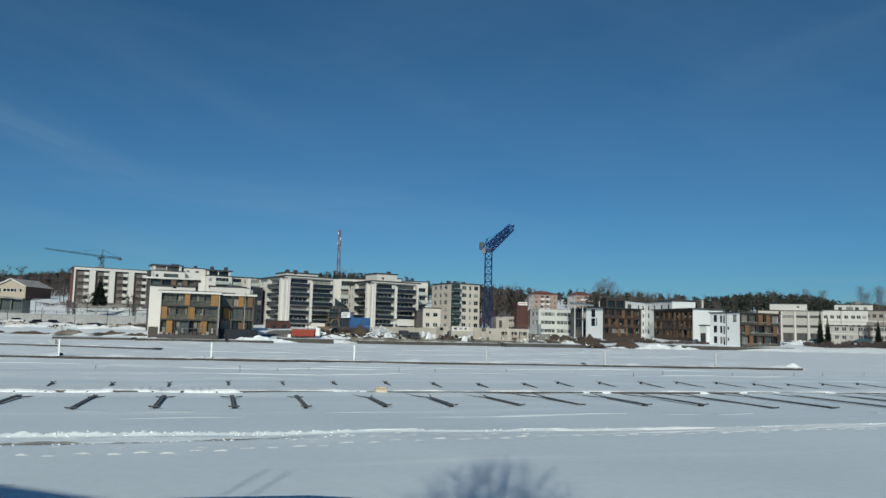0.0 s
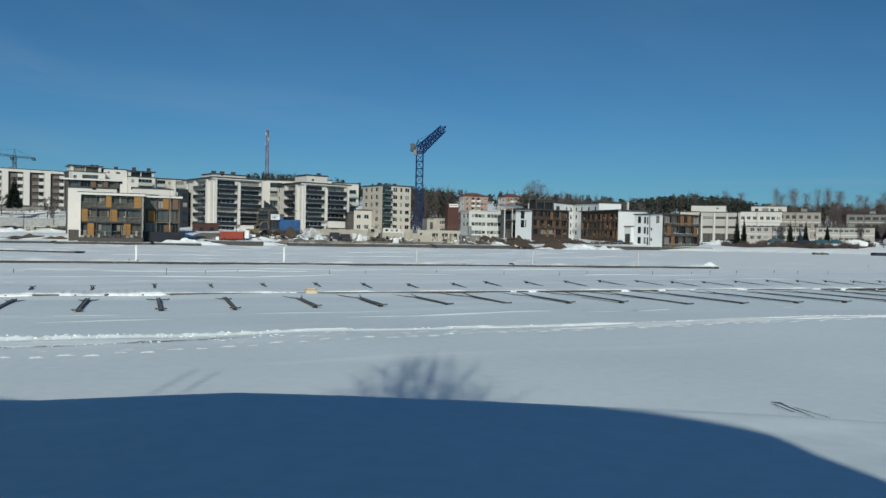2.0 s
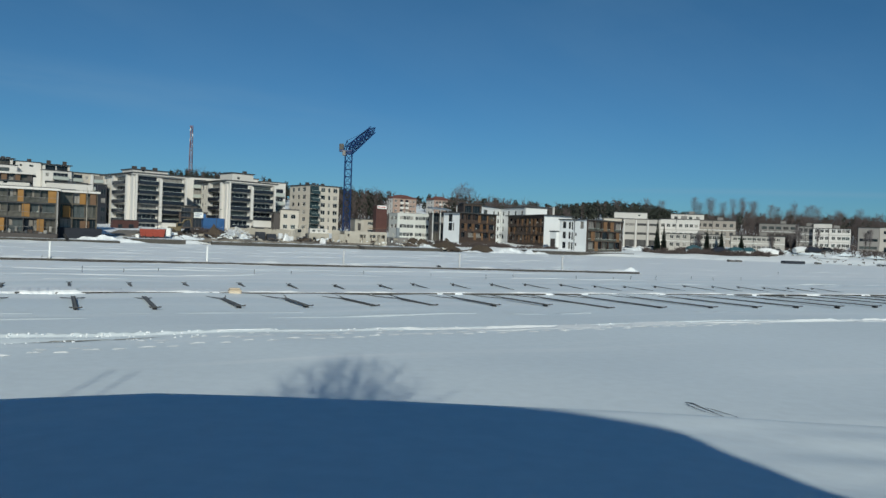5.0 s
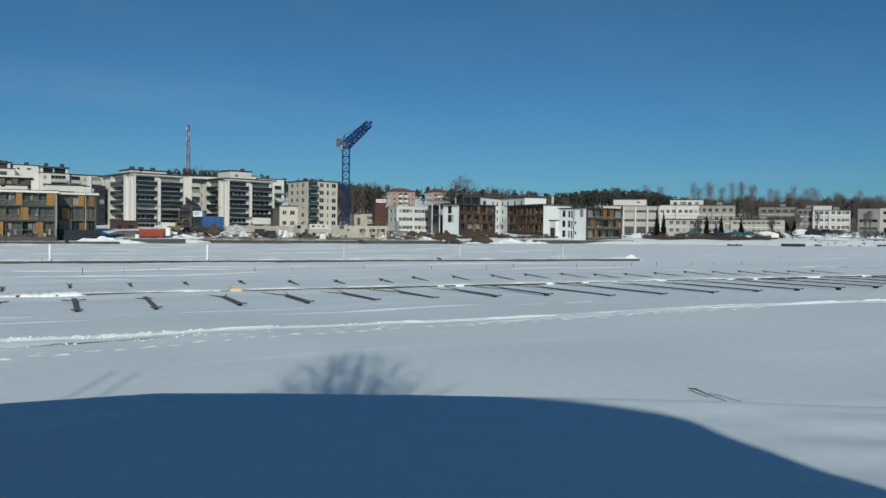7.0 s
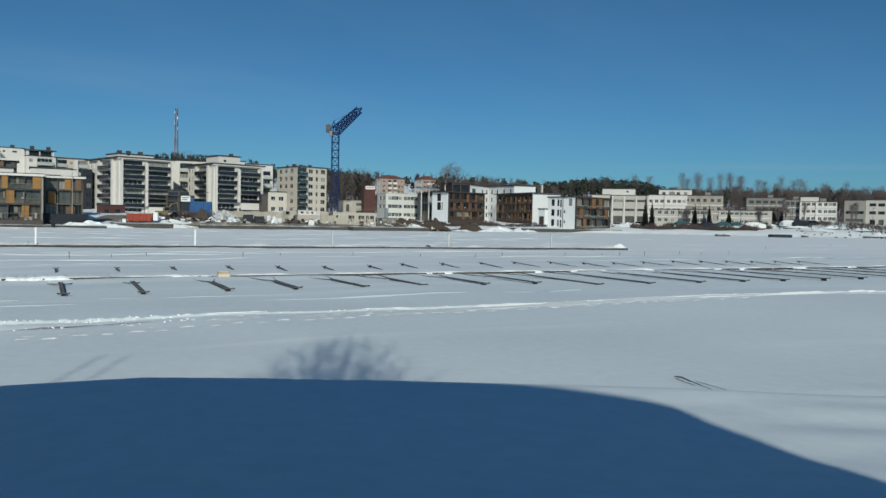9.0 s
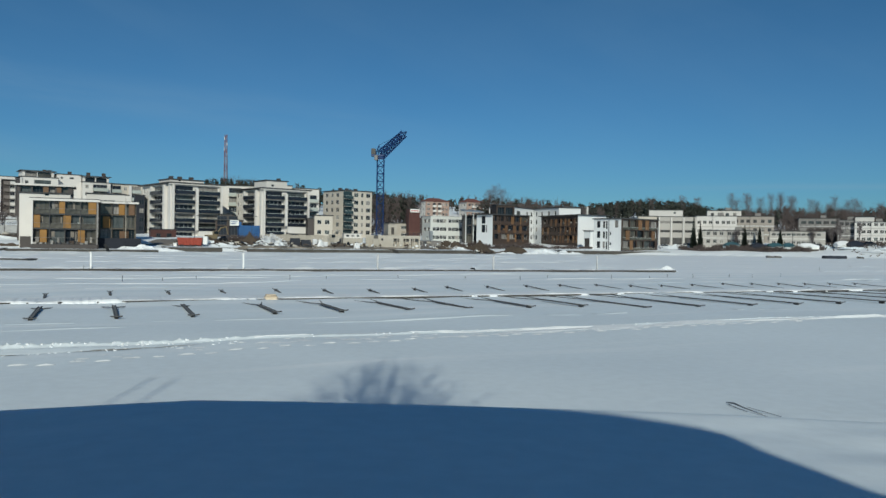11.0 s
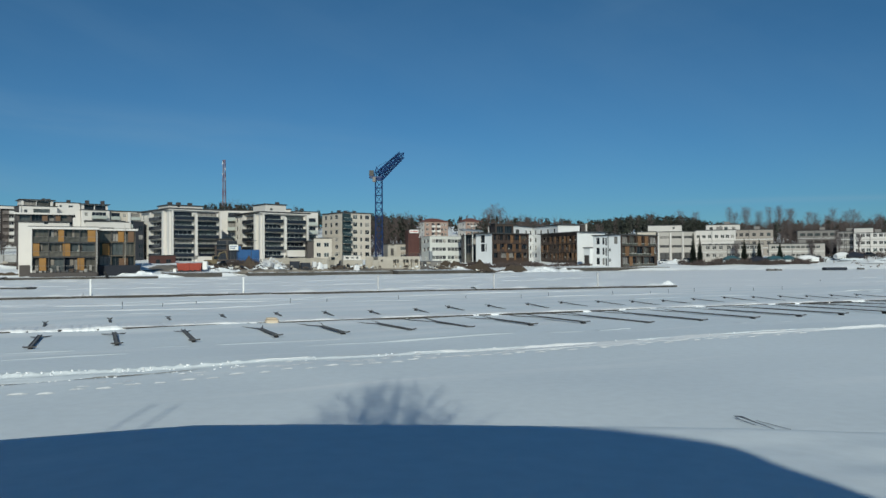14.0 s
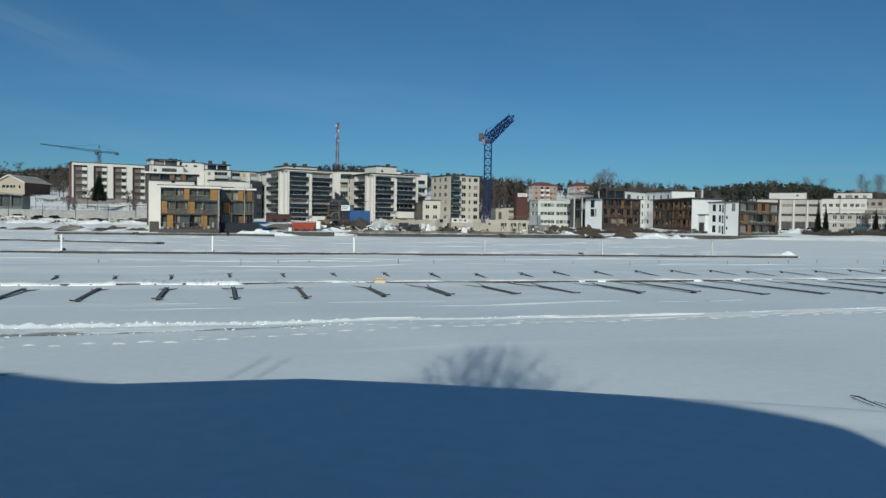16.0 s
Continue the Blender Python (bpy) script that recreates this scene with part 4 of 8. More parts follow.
left = [("w", 7.0, 2.9, 2.5, 0.25, {1, 2}), ("w", 4.7, 0.9, 2.5, 0.25, {1})]
b = quay_house(27.1, 253.0, 3.0, 13.6, 12.0, screens(13.6, 61), left, "white and dark-timber waterfront house with wood-screened balconies", h=9.2, mats={"front": BROWN_WALL}, yaw=36.0, stretch=(1.216, 0.68, 1), over=0.8)
balcony_things(b, 13.6, 71, pose(0, -0.02, 0))
for k in range(3):
    part("glass_balustrade", Geo().box(0.4, 13.2, -0.10, -0.06, 0.4 + 2.9 * k, 1.4 + 2.9 * k), BROWN_WALL, b)
b = quay_house(36.6, 280.0, 3.4, 19.5, 9.0, [("w", 13.6, 1.3, 1.5, 0.9), ("w", 17.6, 1.3, 1.5, 0.9), ("w", 6.0, 3.2, 1.6, 0.9, {3})], [], "white four-storey house wing with square windows", h=12.6, storeys=4, yaw=57.0, mats={"left": BROWN_WALL})
b = quay_house(47.3, 296.5, 3.4, 19.0, 9.0, [("w", 2.2, 1.2, 1.6, 0.9), ("w", 6.4, 1.2, 1.6, 0.9), ("w", 11.6, 1.3, 1.6, 0.9), ("w", 16.4, 1.3, 1.6, 0.9)], [], "white four-storey house wing turned to the court", h=12.6, storeys=4, yaw=-71.0)
b = quay_house(30.8, 277.0, 4.0, 6.8, 5.5, [("g", 0.5, 3.0, GLASS), ("g", 3.5, 6.3, GLASS)], [], "dark timber penthouse house behind the white wing", wall_m=BROWN_WALL, h=12.5, storeys=4, yaw=12.0)
left = screens(24.0, 64, 0.8)
b = quay_house(56.5, 260.0, 2.9, 11.3, 24.0, [("w", 7.6, 1.7, 1.4, 1.3, {2})], left, "white house with a long dark-timber side of screened balconies", h=9.9, mats={"left": BROWN_WALL}, over=0.8)
balcony_things(b, 24.0, 72, pose(0, 24, 0, 0, 0, -90), 16)
for k in range(3):
    part("glass_balustrade", Geo().box(-0.10, -0.06, 0.6, 23.4, 0.4 + 2.9 * k, 1.4 + 2.9 * k), BROWN_WALL, b)
b = quay_house(60.8, 310.0, 5.0, 11.4, 12, [("g", 0.6, 5.2, GLASS), ("g", 5.6, 9.6, GLASS)], [("g", 1, 6, GLASS)], "dark flat-roofed house behind the quay", wall_m=DARK_WALL, h=12.8, storeys=4)
part("fin_wall", Geo().box(11.4, 11.9, -0.8, 11.5, -1, 13.3), WHITE, b)

# slightly darker than WHITE
DULL_WHITE = mat("weathered_white_render", (0.60, 0.57, 0.545), 0.85, var=0.1, scale=0.3, fine=4)
# -- the school and the long pale blocks
b = building("school_building", "cream school block with three framed bays of windows", "school", 93.5, 290.0, 3.2, -16.9, "pale blocks")
cols = []
for i in range(3):
    cols += [("w", 2.4 + 4.4 * i, 3.5, 0.9, 1.2, {1, 2}), ("p", 0.0 + 4.4 * i, 0.45 + 4.4 * i, DULL_WHITE, 0.5, 0, 10.4), ("w", 2.4 + 4.4 * i, 3.4, 2.6, 0.1, {0})]
volume(b, (0, 0), 13.5, 14, 0, 10.6, PALE, faces={"front": cols}, storeys=3, sh=3.4, first=0.2, over=0.2, roof_t=0.25, frame_m=FRAME_DARK, panes=GLASS_DIM)
volume(b, (-3.5, 8), 12.5, 6, 10.85, 13.4, DULL_WHITE, faces={"front": [("w", 9.5, 1.0, 0.7, 0.9)]}, storeys=1, sink=0)
volume(b, (-7.5, 6), 7.0, 8, 0, 10.9, CREAM, storeys=1)


# darker copy of BEIGE, with the shade put into its colour
BEIGE_SHADE = mat("grey_beige_render", (0.30, 0.265, 0.235), 0.85, var=0.12, scale=0.3, fine=4)


def pale_block(x, y, z, yaw, W, D, h, storeys, sh, wins, label, wall_m, first=0.4, sill=1.0, left=(), w=1.35, wh=1.3):
    b = building("pale_building", label, "building", x, y, z, yaw, "pale blocks")
    volume(b, (0, 0), W, D, 0, h, wall_m, faces={"front": [("w", s, w, wh, sill) for s in wins], "left": left}, storeys=storeys, sh=sh, first=first, over=0.25, roof_t=0.25, frame_m=FRAME_WHITE if wall_m in (DULL_WHITE, PALE) else FRAME_DARK, panes=GLASS_DIM)
    for k in range(1, storeys):
        part("string_course", Geo().box(-0.05, W + 0.05, -0.08, -0.004, first + k * sh - 0.12, first + k * sh + 0.12), FRAME_WHITE if wall_m is not DULL_WHITE else PALE, b)
    roof_box(b, W * 0.55, W * 0.55 + 2.2, 3, 5, h + 0.25, h + 1.5, GREY_WALL)
    part("drainpipe", Geo().tube([(W * 0.42, -0.1, 0), (W * 0.42, -0.1, h)], 0.08, 6), FRAME_DARK, b)
    return b


pale_block(111.3, 300.0, 3.4, -19.4, 15.0, 12, 11.3, 3, 3.4, [1.3, 3.4, 5.5, 8.0, 10.2, 12.0, 13.8], "white three-storey block in the sun", DULL_WHITE, sill=1.1)
b = pale_block(127.5, 330.0, 5.0, -20.1, 13.6, 12, 13.2, 4, 3.2, [2, 5, 8, 11], "tall white block behind the shore road", WHITE)
pale_block(130.2, 310.0, 4.2, -21.8, 15.4, 12, 11.0, 3, 3.4, [1.4, 3.6, 5.8, 8.4, 11.2, 13.8], "grey-beige block with small square windows", BEIGE_SHADE, sill=1.3)
b = pale_block(103.4, 272.0, 2.9, -19.8, 20.1, 10, 5.6, 2, 2.7, [2.0, 4.2, 6.4, 9.0, 10.5, 12.0, 13.5, 15.0, 16.5, 18.0], "long low cream building along the shore", PALE, sill=0.9)
b = pale_block(127.6, 272.0, 2.9, -24.1, 17.9, 10, 5.8, 2, 2.8, [1.4, 3.0, 4.6, 6.2, 7.8, 9.4, 11.0, 12.6, 14.2, 15.8], "long low cream building with a ribbon of windows", PALE, sill=1.0, wh=1.0)
pale_block(172.6, 340.0, 6.0, -25.9, 16.2, 12, 10.0, 3, 3.1, [2, 5.0, 8.0, 11.0, 14.0], "weathered grey-brown two-wing block", GREY_WALL, w=2.2)
pale_block(168.0, 300.0, 4.6, -28.2, 6.3, 10, 9.4, 3, 3.0, [1.4, 3.2, 5.0], "small grey-brown block beside the white flats", GREY_WALL)
b = pale_block(171.9, 295.0, 4.8, -29.2, 13.2, 11, 8.4, 3, 2.8, [1.3, 3.1, 4.9, 7.2, 9.2, 10.8, 12.2], "white three-storey flats with square windows", DULL_WHITE, sill=0.9)
volume(b, (0.2, 2), 6.5, 8, 8.7, 10.4, DULL_WHITE, storeys=1, sink=0)
b = building("pale_building", "grey and cream commercial block with dark ribbon windows", "building", 187.4, 290.0, 4.4, -31.9, "pale blocks")
volume(b, (0, 0), 7.3, 12, 0, 9.6, GREY_WALL, faces={"front": [("w", 3.6, 1.2, 1.0, 1.2, {2}), ("w", 3.6, 6.2, 1.1, 1.2, {0, 1})]}, storeys=3, sh=3.0, first=0.2, frame_m=FRAME_DARK)
volume(b, (7.4, 0.5), 30.0, 12, 0, 9.8, PALE, faces={"front": [("w", 2.4 + 3.0 * i, 2.3, 1.2, 1.1, {1, 2}) for i in range(9)] + [("w", 2.4 + 3.0 * i, 1.8, 2.0, 0.2, {0}) for i in range(9)]}, storeys=3, sh=3.1, first=0.1, frame_m=FRAME_DARK)

# -- brick houses up in the wood
for x, w, lab in ((9.7, 15.6, "pale brick apartment house with a red hipped roof in the wood"), (35.0, 11.0, "pale brick house half hidden by trees")):
    b = building("brick_house", lab, "house", x, 480.0, 15.5, 20.0, "brick houses")
    volume(b, (0, 0), w, 12, 0, 12.5, BRICK_PALE, ROOF_RED, faces={"front": [("w", 2.0, 1.5, 1.4, 0.9), ("b", w * 0.3, w * 0.44, 1.0, WHITE), ("b", w * 0.52, w * 0.66, 1.0, WHITE), ("w", w * 0.76, 1.4, 1.4, 0.9), ("w", w * 0.9, 1.2, 1.4, 0.9)], "left": [("w", 4, 1.8, 1.5, 0.8), ("w", 8, 1.8, 1.5, 0.8)]}, storeys=4, sh=3.0, first=0.2, over=0.5, roof_t=0.2, face_mats={"left": WHITE})
    g = Geo()
    g.v += [(-0.6, -0.6, 12.7), (w + 0.6, -0.6, 12.7), (w + 0.6, 12.6, 12.7), (-0.6, 12.6, 12.7), (w * 0.3, 6, 14.9), (w * 0.7, 6, 14.9)]
    g.f += [(0, 1, 5, 4), (1, 2, 5), (2, 3, 4, 5), (3, 0, 4), (3, 2, 1, 0)]
    part("hipped_roof", g, ROOF_RED, b)

# -- the gabled house, the wavy pavilion and the hall on the left
b = building("gabled_house", "yellow-cream gabled house with a dusted grey roof and a brown flank", "house", -239.5, 340.0, 13.2, 0.0)
g = Geo()
W, D, E, R = 14.2, 19.8, 6.7, 9.9
g.v += [(0, 0, -2), (W, 0, -2), (W, 0, E), (W / 2, 0, R), (0, 0, E), (0, D, -2), (W, D, -2), (W, D, E), (W / 2, D, R), (0, D, E)]
g.f += [(0, 1, 2, 3, 4), (6, 5, 9, 8, 7), (0, 4, 9, 5), (1, 6, 7, 2), (0, 5, 6, 1), (4, 3, 8, 9), (3, 2, 7, 8)]
part("wall", g, mat("yellow_render", (0.40, 0.34, 0.26), 0.85, var=0.06), b)
FLANK = mat("red_brown_boards", (0.085, 0.05, 0.04), 0.8, var=0.25, scale=0.6, fine=6)
for i in range(19):
    part("board", shared("flank_board", lambda: Geo().bevel_box(0.004, 0.06, 0.01, 1.02, -1.5, 6.55, 0.01).mesh("board", FLANK)), FLANK, b, m=pose(W, 0.2 + 1.03 * i, 0))
DUSTED = mat("dusted_grey_roof", (0.33, 0.30, 0.285), 0.7, var=0.45, scale=0.25, fine=1.4)
a = math.degrees(math.atan2(R - E, W / 2))
L = W / 2 / math.cos(radians(a)) + 0.9
part("roof", Geo().bevel_box(0.0, L, -0.9, D + 0.7, 0.02, 0.24, 0.04, pose(W / 2, 0, R + 0.1, 0, a, 0)), DUSTED, b)
part("roof", Geo().bevel_box(-L, 0.0, -0.9, D + 0.7, 0.02, 0.24, 0.04, pose(W / 2, 0, R + 0.1, 0, -a, 0)), DUSTED, b)
part("barge_board", Geo().bevel_box(0.0, L, -0.98, -0.91, -0.25, 0.2, 0.02, pose(W / 2, 0, R + 0.1, 0, a, 0)), FRAME_WHITE, b)
part("barge_board", Geo().bevel_box(-L, 0.0, -0.98, -0.91, -0.25, 0.2, 0.02, pose(W / 2, 0, R + 0.1, 0, -a, 0)), FRAME_WHITE, b)
for x, w, h, z in ((3.4, 1.5, 1.3, 4.1), (5.2, 1.5, 1.3, 4.1), (7.0, 1.5, 1.3, 4.1), (8.8, 1.0, 1.3, 4.1), (1.2, 1.0, 2.0, 3.6), (11.4, 1.0, 1.5, 3.9)):
    ob = part("window", Geo().bevel_box(-0.08, w + 0.08, -0.07, -0.004, -0.08, h + 0.08, 0.01), FRAME_WHITE, b, m=pose(x, 0, z))
    part("pane", Geo().box(0, w, -0.095, -0.072, 0, h), GLASS, ob)
part("chimney", Geo().bevel_box(5.2, 6.0, 9, 10, 8.6, 11.2, 0.05), BRICK, b)

b = building("pavilion", "grey-green glass pavilion under a curved snowy roof", "pavilion", -192.5, 252.0, 7.0, -4.0)
SAGE = mat("sage_panel", (0.13, 0.15, 0.145), 0.5, var=0.15, scale=0.2, fine=2)
volume(b, (0, 0), 26.0, 4, 0, 4.0, SAGE, faces={"front": [("g", 0.4 + 4.3 * i, 4.3 + 4.3 * i, GLASS_TEAL) for i in range(6)]}, storeys=1, sh=4, first=0.1, frame_m=SAGE, sink=5)
g = Geo()
N = 24
for j, y in enumerate((-1.2, 5.2)):
    for i in range(N + 1):
        x = -1.0 + 28 * i / N
        z = 5.1 - 0.9 * (x / 27) + 0.35 * math.sin((x + 2) / 28 * 4.4)
        g.v += [(x, y, z), (x, y, z + 0.28)]
for i in range(N):
    a, c = 2 * i, 2 * (N + 1) + 2 * i
    g.f += [(a, a + 2, a + 3, a + 1), (c, c + 1, c + 3, c + 2), (a + 1, a + 3, c + 3, c + 1), (a, c, c + 2, a + 2)]
part("curved_roof", g, DUSTED, b)
b = building("hall", "dark hall with a snow-dusted flat roof among trees", "hall", -291.0, 420.0, 22.5, 5.0)
volume(b, (0, 0), 23, 15, 0, 6.0, BROWN_WALL, ROOF_METAL, faces={"front": [("w", 3 + 4 * i, 2.6, 1.5, 2.0) for i in range(5)]}, storeys=1, sh=4)


# ---- cranes and mast ----
def lattice(g, p0, p1, w0, w1, bays, chord, brace, up=(0, 1, 0)):
    """A square truss of chords and zig-zag braces from p0 to p1."""
    p0, p1 = Vector(p0), Vector(p1)
    d = (p1 - p0).normalized()
    a = d.cross(Vector(up)).normalized()
    c = d.cross(a)
    ring = []
    for i in range(bays + 1):
        t = i / bays
        w = (w0 + (w1 - w0) * t) / 2
        o = p0.lerp(p1, t)
        ring.append([o + w * (sx * a + sy * c) for sx, sy in ((-1, -1), (1, -1), (1, 1), (-1, 1))])
    for k in range(4):
        g.tube([ring[0][k], ring[-1][k]], chord, 4)
    for i in range(bays):
        for k in range(4):
            q = (k + 1) % 4
            g.tube([ring[i][k], ring[i][q]], brace, 4)
            g.tube([ring[i][k], ring[i + 1][q]] if (i + k) % 2 else [ring[i][q], ring[i + 1][k]], brace, 4)


b = thing("tower_crane", "blue luffing tower crane with a raised lattice jib", "crane", pose(-9.5, 250, 3.2))
g = Geo()
lattice(g, (0, 0, 0), (0, 0, 26), 2.1, 2.1, 11, 0.17, 0.09)
part("tower", g, BLUE_STEEL, b)
part("base", Geo().bevel_box(-2.4, 2.4, -2.4, 2.4, -1.5, 0.5, 0.1), CONCRETE, b)
part("slewing_ring", Geo().tube([(0, 0, 26), (0, 0, 27)], 1.25, 12), BLUE_STEEL, b)
g = Geo()
lattice(g, (0.2, 0, 27.4), (7.2, 15.0, 36.3), 2.2, 1.7, 9, 0.22, 0.14, up=(1, 0, 0))
part("jib", g, BLUE_STEEL, b)
g = Geo()
g.bevel_box(-3.0, 1.0, -1.3, 1.2, 26.8, 27.3, 0.05)
part("machinery_deck", g, BLUE_STEEL, b)
part("counterweight", Geo().bevel_box(-3.0, -1.6, -1.2, 1.1, 27.3, 29.2, 0.1), CONCRETE_DARK, b)
part("cab", Geo().bevel_box(-1.9, -0.9, -2.4, -1.3, 25.4, 27.0, 0.12), GREY_WALL, b, "grey operator's cab")
g = Geo()
g.tube([(-1.6, 0.6, 27.3), (-0.6, 0.4, 30.4)], 0.13, 6).tube([(-1.6, -0.6, 27.3), (-0.6, -0.4, 30.4)], 0.13, 6).tube([(0.6, 0, 27.4), (-0.6, 0, 30.4)], 0.12, 6)
part("a_frame", g, BLUE_STEEL, b)
part("luffing_cable", Geo().tube([(-0.6, 0, 30.4), (6.6, 13.8, 36.2)], 0.05, 4), TYRE, b)

b = thing("tower_crane", "distant grey-green hammerhead tower crane", "crane", pose(-234, 420, 18))
g = Geo()
lattice(g, (0, 0, 0), (0, 0, 23.6), 1.5, 1.5, 12, 0.13, 0.07)
part("tower", g, GREEN_STEEL, b)
g = Geo()
lattice(g, (0.5, 0, 23.4), (-32.4, -4, 27.2), 1.0, 0.5, 18, 0.10, 0.055)
part("jib", g, GREEN_STEEL, b)
g = Geo()
lattice(g, (0, 0, 23.4), (9.8, 2, 22.8), 0.9, 0.8, 6, 0.10, 0.055)
part("counter_jib", g, GREEN_STEEL, b)
part("counterweight", Geo().bevel_box(8.4, 10.2, 1.4, 2.6, 21.6, 22.9, 0.1), GREEN_STEEL, b)
part("cab", Geo().bevel_box(-1.7, -0.2, -1.6, 0.0, 21.6, 23.2, 0.1), GREEN_STEEL, b)
g = Geo()
g.tube([(-0.7, 0, 23.6), (0, 0, 27.4)], 0.13, 5).tube([(0.7, 0, 23.6), (0, 0, 27.4)], 0.13, 5).tube([(0, 0, 27.3), (-18, -2.2, 25.9)], 0.05, 4).tube([(0, 0, 27.3), (8.5, 1.8, 23.3)], 0.05, 4)
part("apex", g, GREEN_STEEL, b)

MAST_PALE = mat("faded_mast_paint", (0.30, 0.22, 0.23), 0.6, var=0.1)
b = thing("radio_mast", "red and white lattice radio mast on the wooded hill", "mast", pose(-130.6, 560, 30))
zz = 0.0
for k in range(9):
    h = 5.2
    g = Geo()
    w0, w1 = 2.4 - 0.12 * k, 2.28 - 0.12 * k
    lattice(g, (0, 0, zz), (0, 0, zz + h), w0, w1, 3, 0.17, 0.08)
    part("mast_section", g, MAST_RED if k % 2 == 0 else MAST_PALE, b)
    zz += h
for x, z in ((0.9, 33), (-0.9, 36.5), (0.9, 40), (-0.8, 44)):
    part("antenna", Geo().bevel_box(x - 0.22, x + 0.22, -0.9, -0.4, z - 1.0, z + 1.0, 0.1), SIGN_WHITE, b)


# ---- trees ----
def bare_tree(rr, height, spread, levels=4, trunk_r=0.16, lean=0.0, start=0.3, up=0.55, sides=5, thin=0.012):
    """Trunk and branching crown of a leafless tree: two lists of tubes."""
    trunk, crown = Geo(), Geo()
    pts, x, y = [], 0.0, 0.0
    n = 7
    for i in range(n + 1):
        pts.append(Vector((x, y, height * 0.8 * i / n)))
        x += rr.normal(0, 0.02) * height / 6 + lean * height / n
        y += rr.normal(0, 0.02) * height / 6
    radii = [trunk_r * (1 - 0.8 * i / n) for i in range(n + 1)]
    trunk.tube(pts, radii, sides + 2)

    def grow(p, d, length, r, lev):
        steps = 3
        q, line = p.copy(), [p.copy()]
        dd = d.copy()
        for _ in range(steps):
            dd = (dd + Vector((rr.normal(0, 0.12), rr.normal(0, 0.12), 0.08 * up))).normalized()
            q = q + dd * length / steps
            line.append(q.copy())
        crown.tube(line, [max(r * (1 - 0.55 * i / steps), thin) for i in range(steps + 1)], 3 if lev < 2 else sides, cap=False)
        if lev == 0:
            return
        for k in range(3 if lev > 1 else 4):
            f = rr.uniform(0.35, 1.0)
            o = line[0].lerp(line[-1], f)
            side = Vector((rr.normal(), rr.normal(), rr.normal(0, 0.5))).normalized()
            grow(o, (dd + side * 0.75 + Vector((0, 0, 0.25 * up))).normalized(), length * rr.uniform(0.5, 0.75), r * 0.5, lev - 1)

    count = 9
    for k in range(count):
        t = start + (1 - start) * k / (count - 1)
        o = pts[0].lerp(pts[-1], t)
        i = min(int(t * n), n - 1)
        o = pts[i].lerp(pts[i + 1], t * n - i)
        a = k * 2.4 + rr.normal(0, 0.4)
        tilt = up * (0.7 + 0.9 * t)
        d = Vector((math.cos(a), math.sin(a), tilt)).normalized()
        grow(o, d, spread * (1.05 - 0.35 * t), radii[i] * 0.55, levels - 1)
    return trunk, crown


def spruce(rr, height, width):
    """A spruce: whorls of drooping boughs, each a ragged fan of needle blades."""
    g = Geo()
    z = height * 0.05
    while z < height * 0.985:
        t = z / height
        r = width * (1 - t) ** 0.85 * rr.uniform(0.8, 1.12) + 0.05
        n = max(7, int(12 * (1 - t)) + 4)
        for k in range(n):
            a = 2 * math.pi * k / n + rr.uniform(-0.3, 0.3)
            L = r * rr.uniform(0.7, 1.15)
            ca, sa = math.cos(a), math.sin(a)
            base, tip = Vector((0, 0, z)), Vector((ca * L, sa * L, z - 0.28 * L + rr.uniform(-0.1, 0.1)))
            w = 0.3 * L + 0.1
            side = Vector((-sa, ca, 0)) * w
            mid = base.lerp(tip, 0.6) + Vector((0, 0, 0.08 * L))
            low = base.lerp(tip, 0.55) - Vector((0, 0, 0.22 * L + 0.1))
            g.quad(base, mid + side, tip, mid - side)
            g.quad(base, mid, tip, low)
        z += height * rr.uniform(0.014, 0.024) + 0.04
    g.tube([(0, 0, height * 0.9), (0, 0, height)], [0.06, 0.01], 4)
    return g


def clump(g, rr, c, r, squash=0.75, n=10):
    """A ragged clump of foliage: many small tilted blades round a middle."""
    for _ in range(n):
        d = Vector((rr.normal(), rr.normal(), rr.normal() * squash))
        d = d / max(d.length, 0.3) * rr.uniform(0.35, 1.0) * r
        p = Vector(c) + d
        a = Vector((rr.normal(), rr.normal(), rr.normal())).normalized() * r * rr.uniform(0.3, 0.55)
        e = a.cross(Vector((rr.normal(), rr.normal(), rr.normal()))).normalized() * r * rr.uniform(0.25, 0.5)
        g.quad(p - a, p + e, p + a, p - e)


tr = np.random.default_rng(11)
# spruces on the shore
for x, y, h in ((96.6, 262, 11.5), (98.9, 262, 9.2), (114.3, 262, 8.5), (119.5, 262, 8.2), (126.7, 262, 7.7)):
    t = thing("spruce", "narrow dark spruce on the snowy shore", "tree", pose(x, y, gz(x, y) - 0.1), "shore spruces")
    part("trunk", Geo().tube([(0, 0, 0), (0, 0, h * 0.95)], [0.16, 0.03], 6), BARK, t)
    part("crown", spruce(tr, h, 1.45), FIR, t)
t = thing("spruce", "broad dark spruce at the edge of the bay", "tree", pose(-156.5, 205, 0.0))
part("trunk", Geo().tube([(0, 0, 0), (0, 0, 10)], [0.2, 0.03], 6), BARK, t)
part("crown", spruce(tr, 11.0, 3.2), FIR, t)


def grown(name, label, x, y, h, spread, twigs, group="", levels=4, r=0.18, z=None, **kw):
    tk, cr = bare_tree(tr, h, spread, levels, r, **kw)
    o = thing(name, label, "tree", pose(x, y, (gz(x, y) if z is None else z) - 0.1), group)
    part("trunk", tk, BARK, o)
    part("crown", cr, twigs, o)
    return o


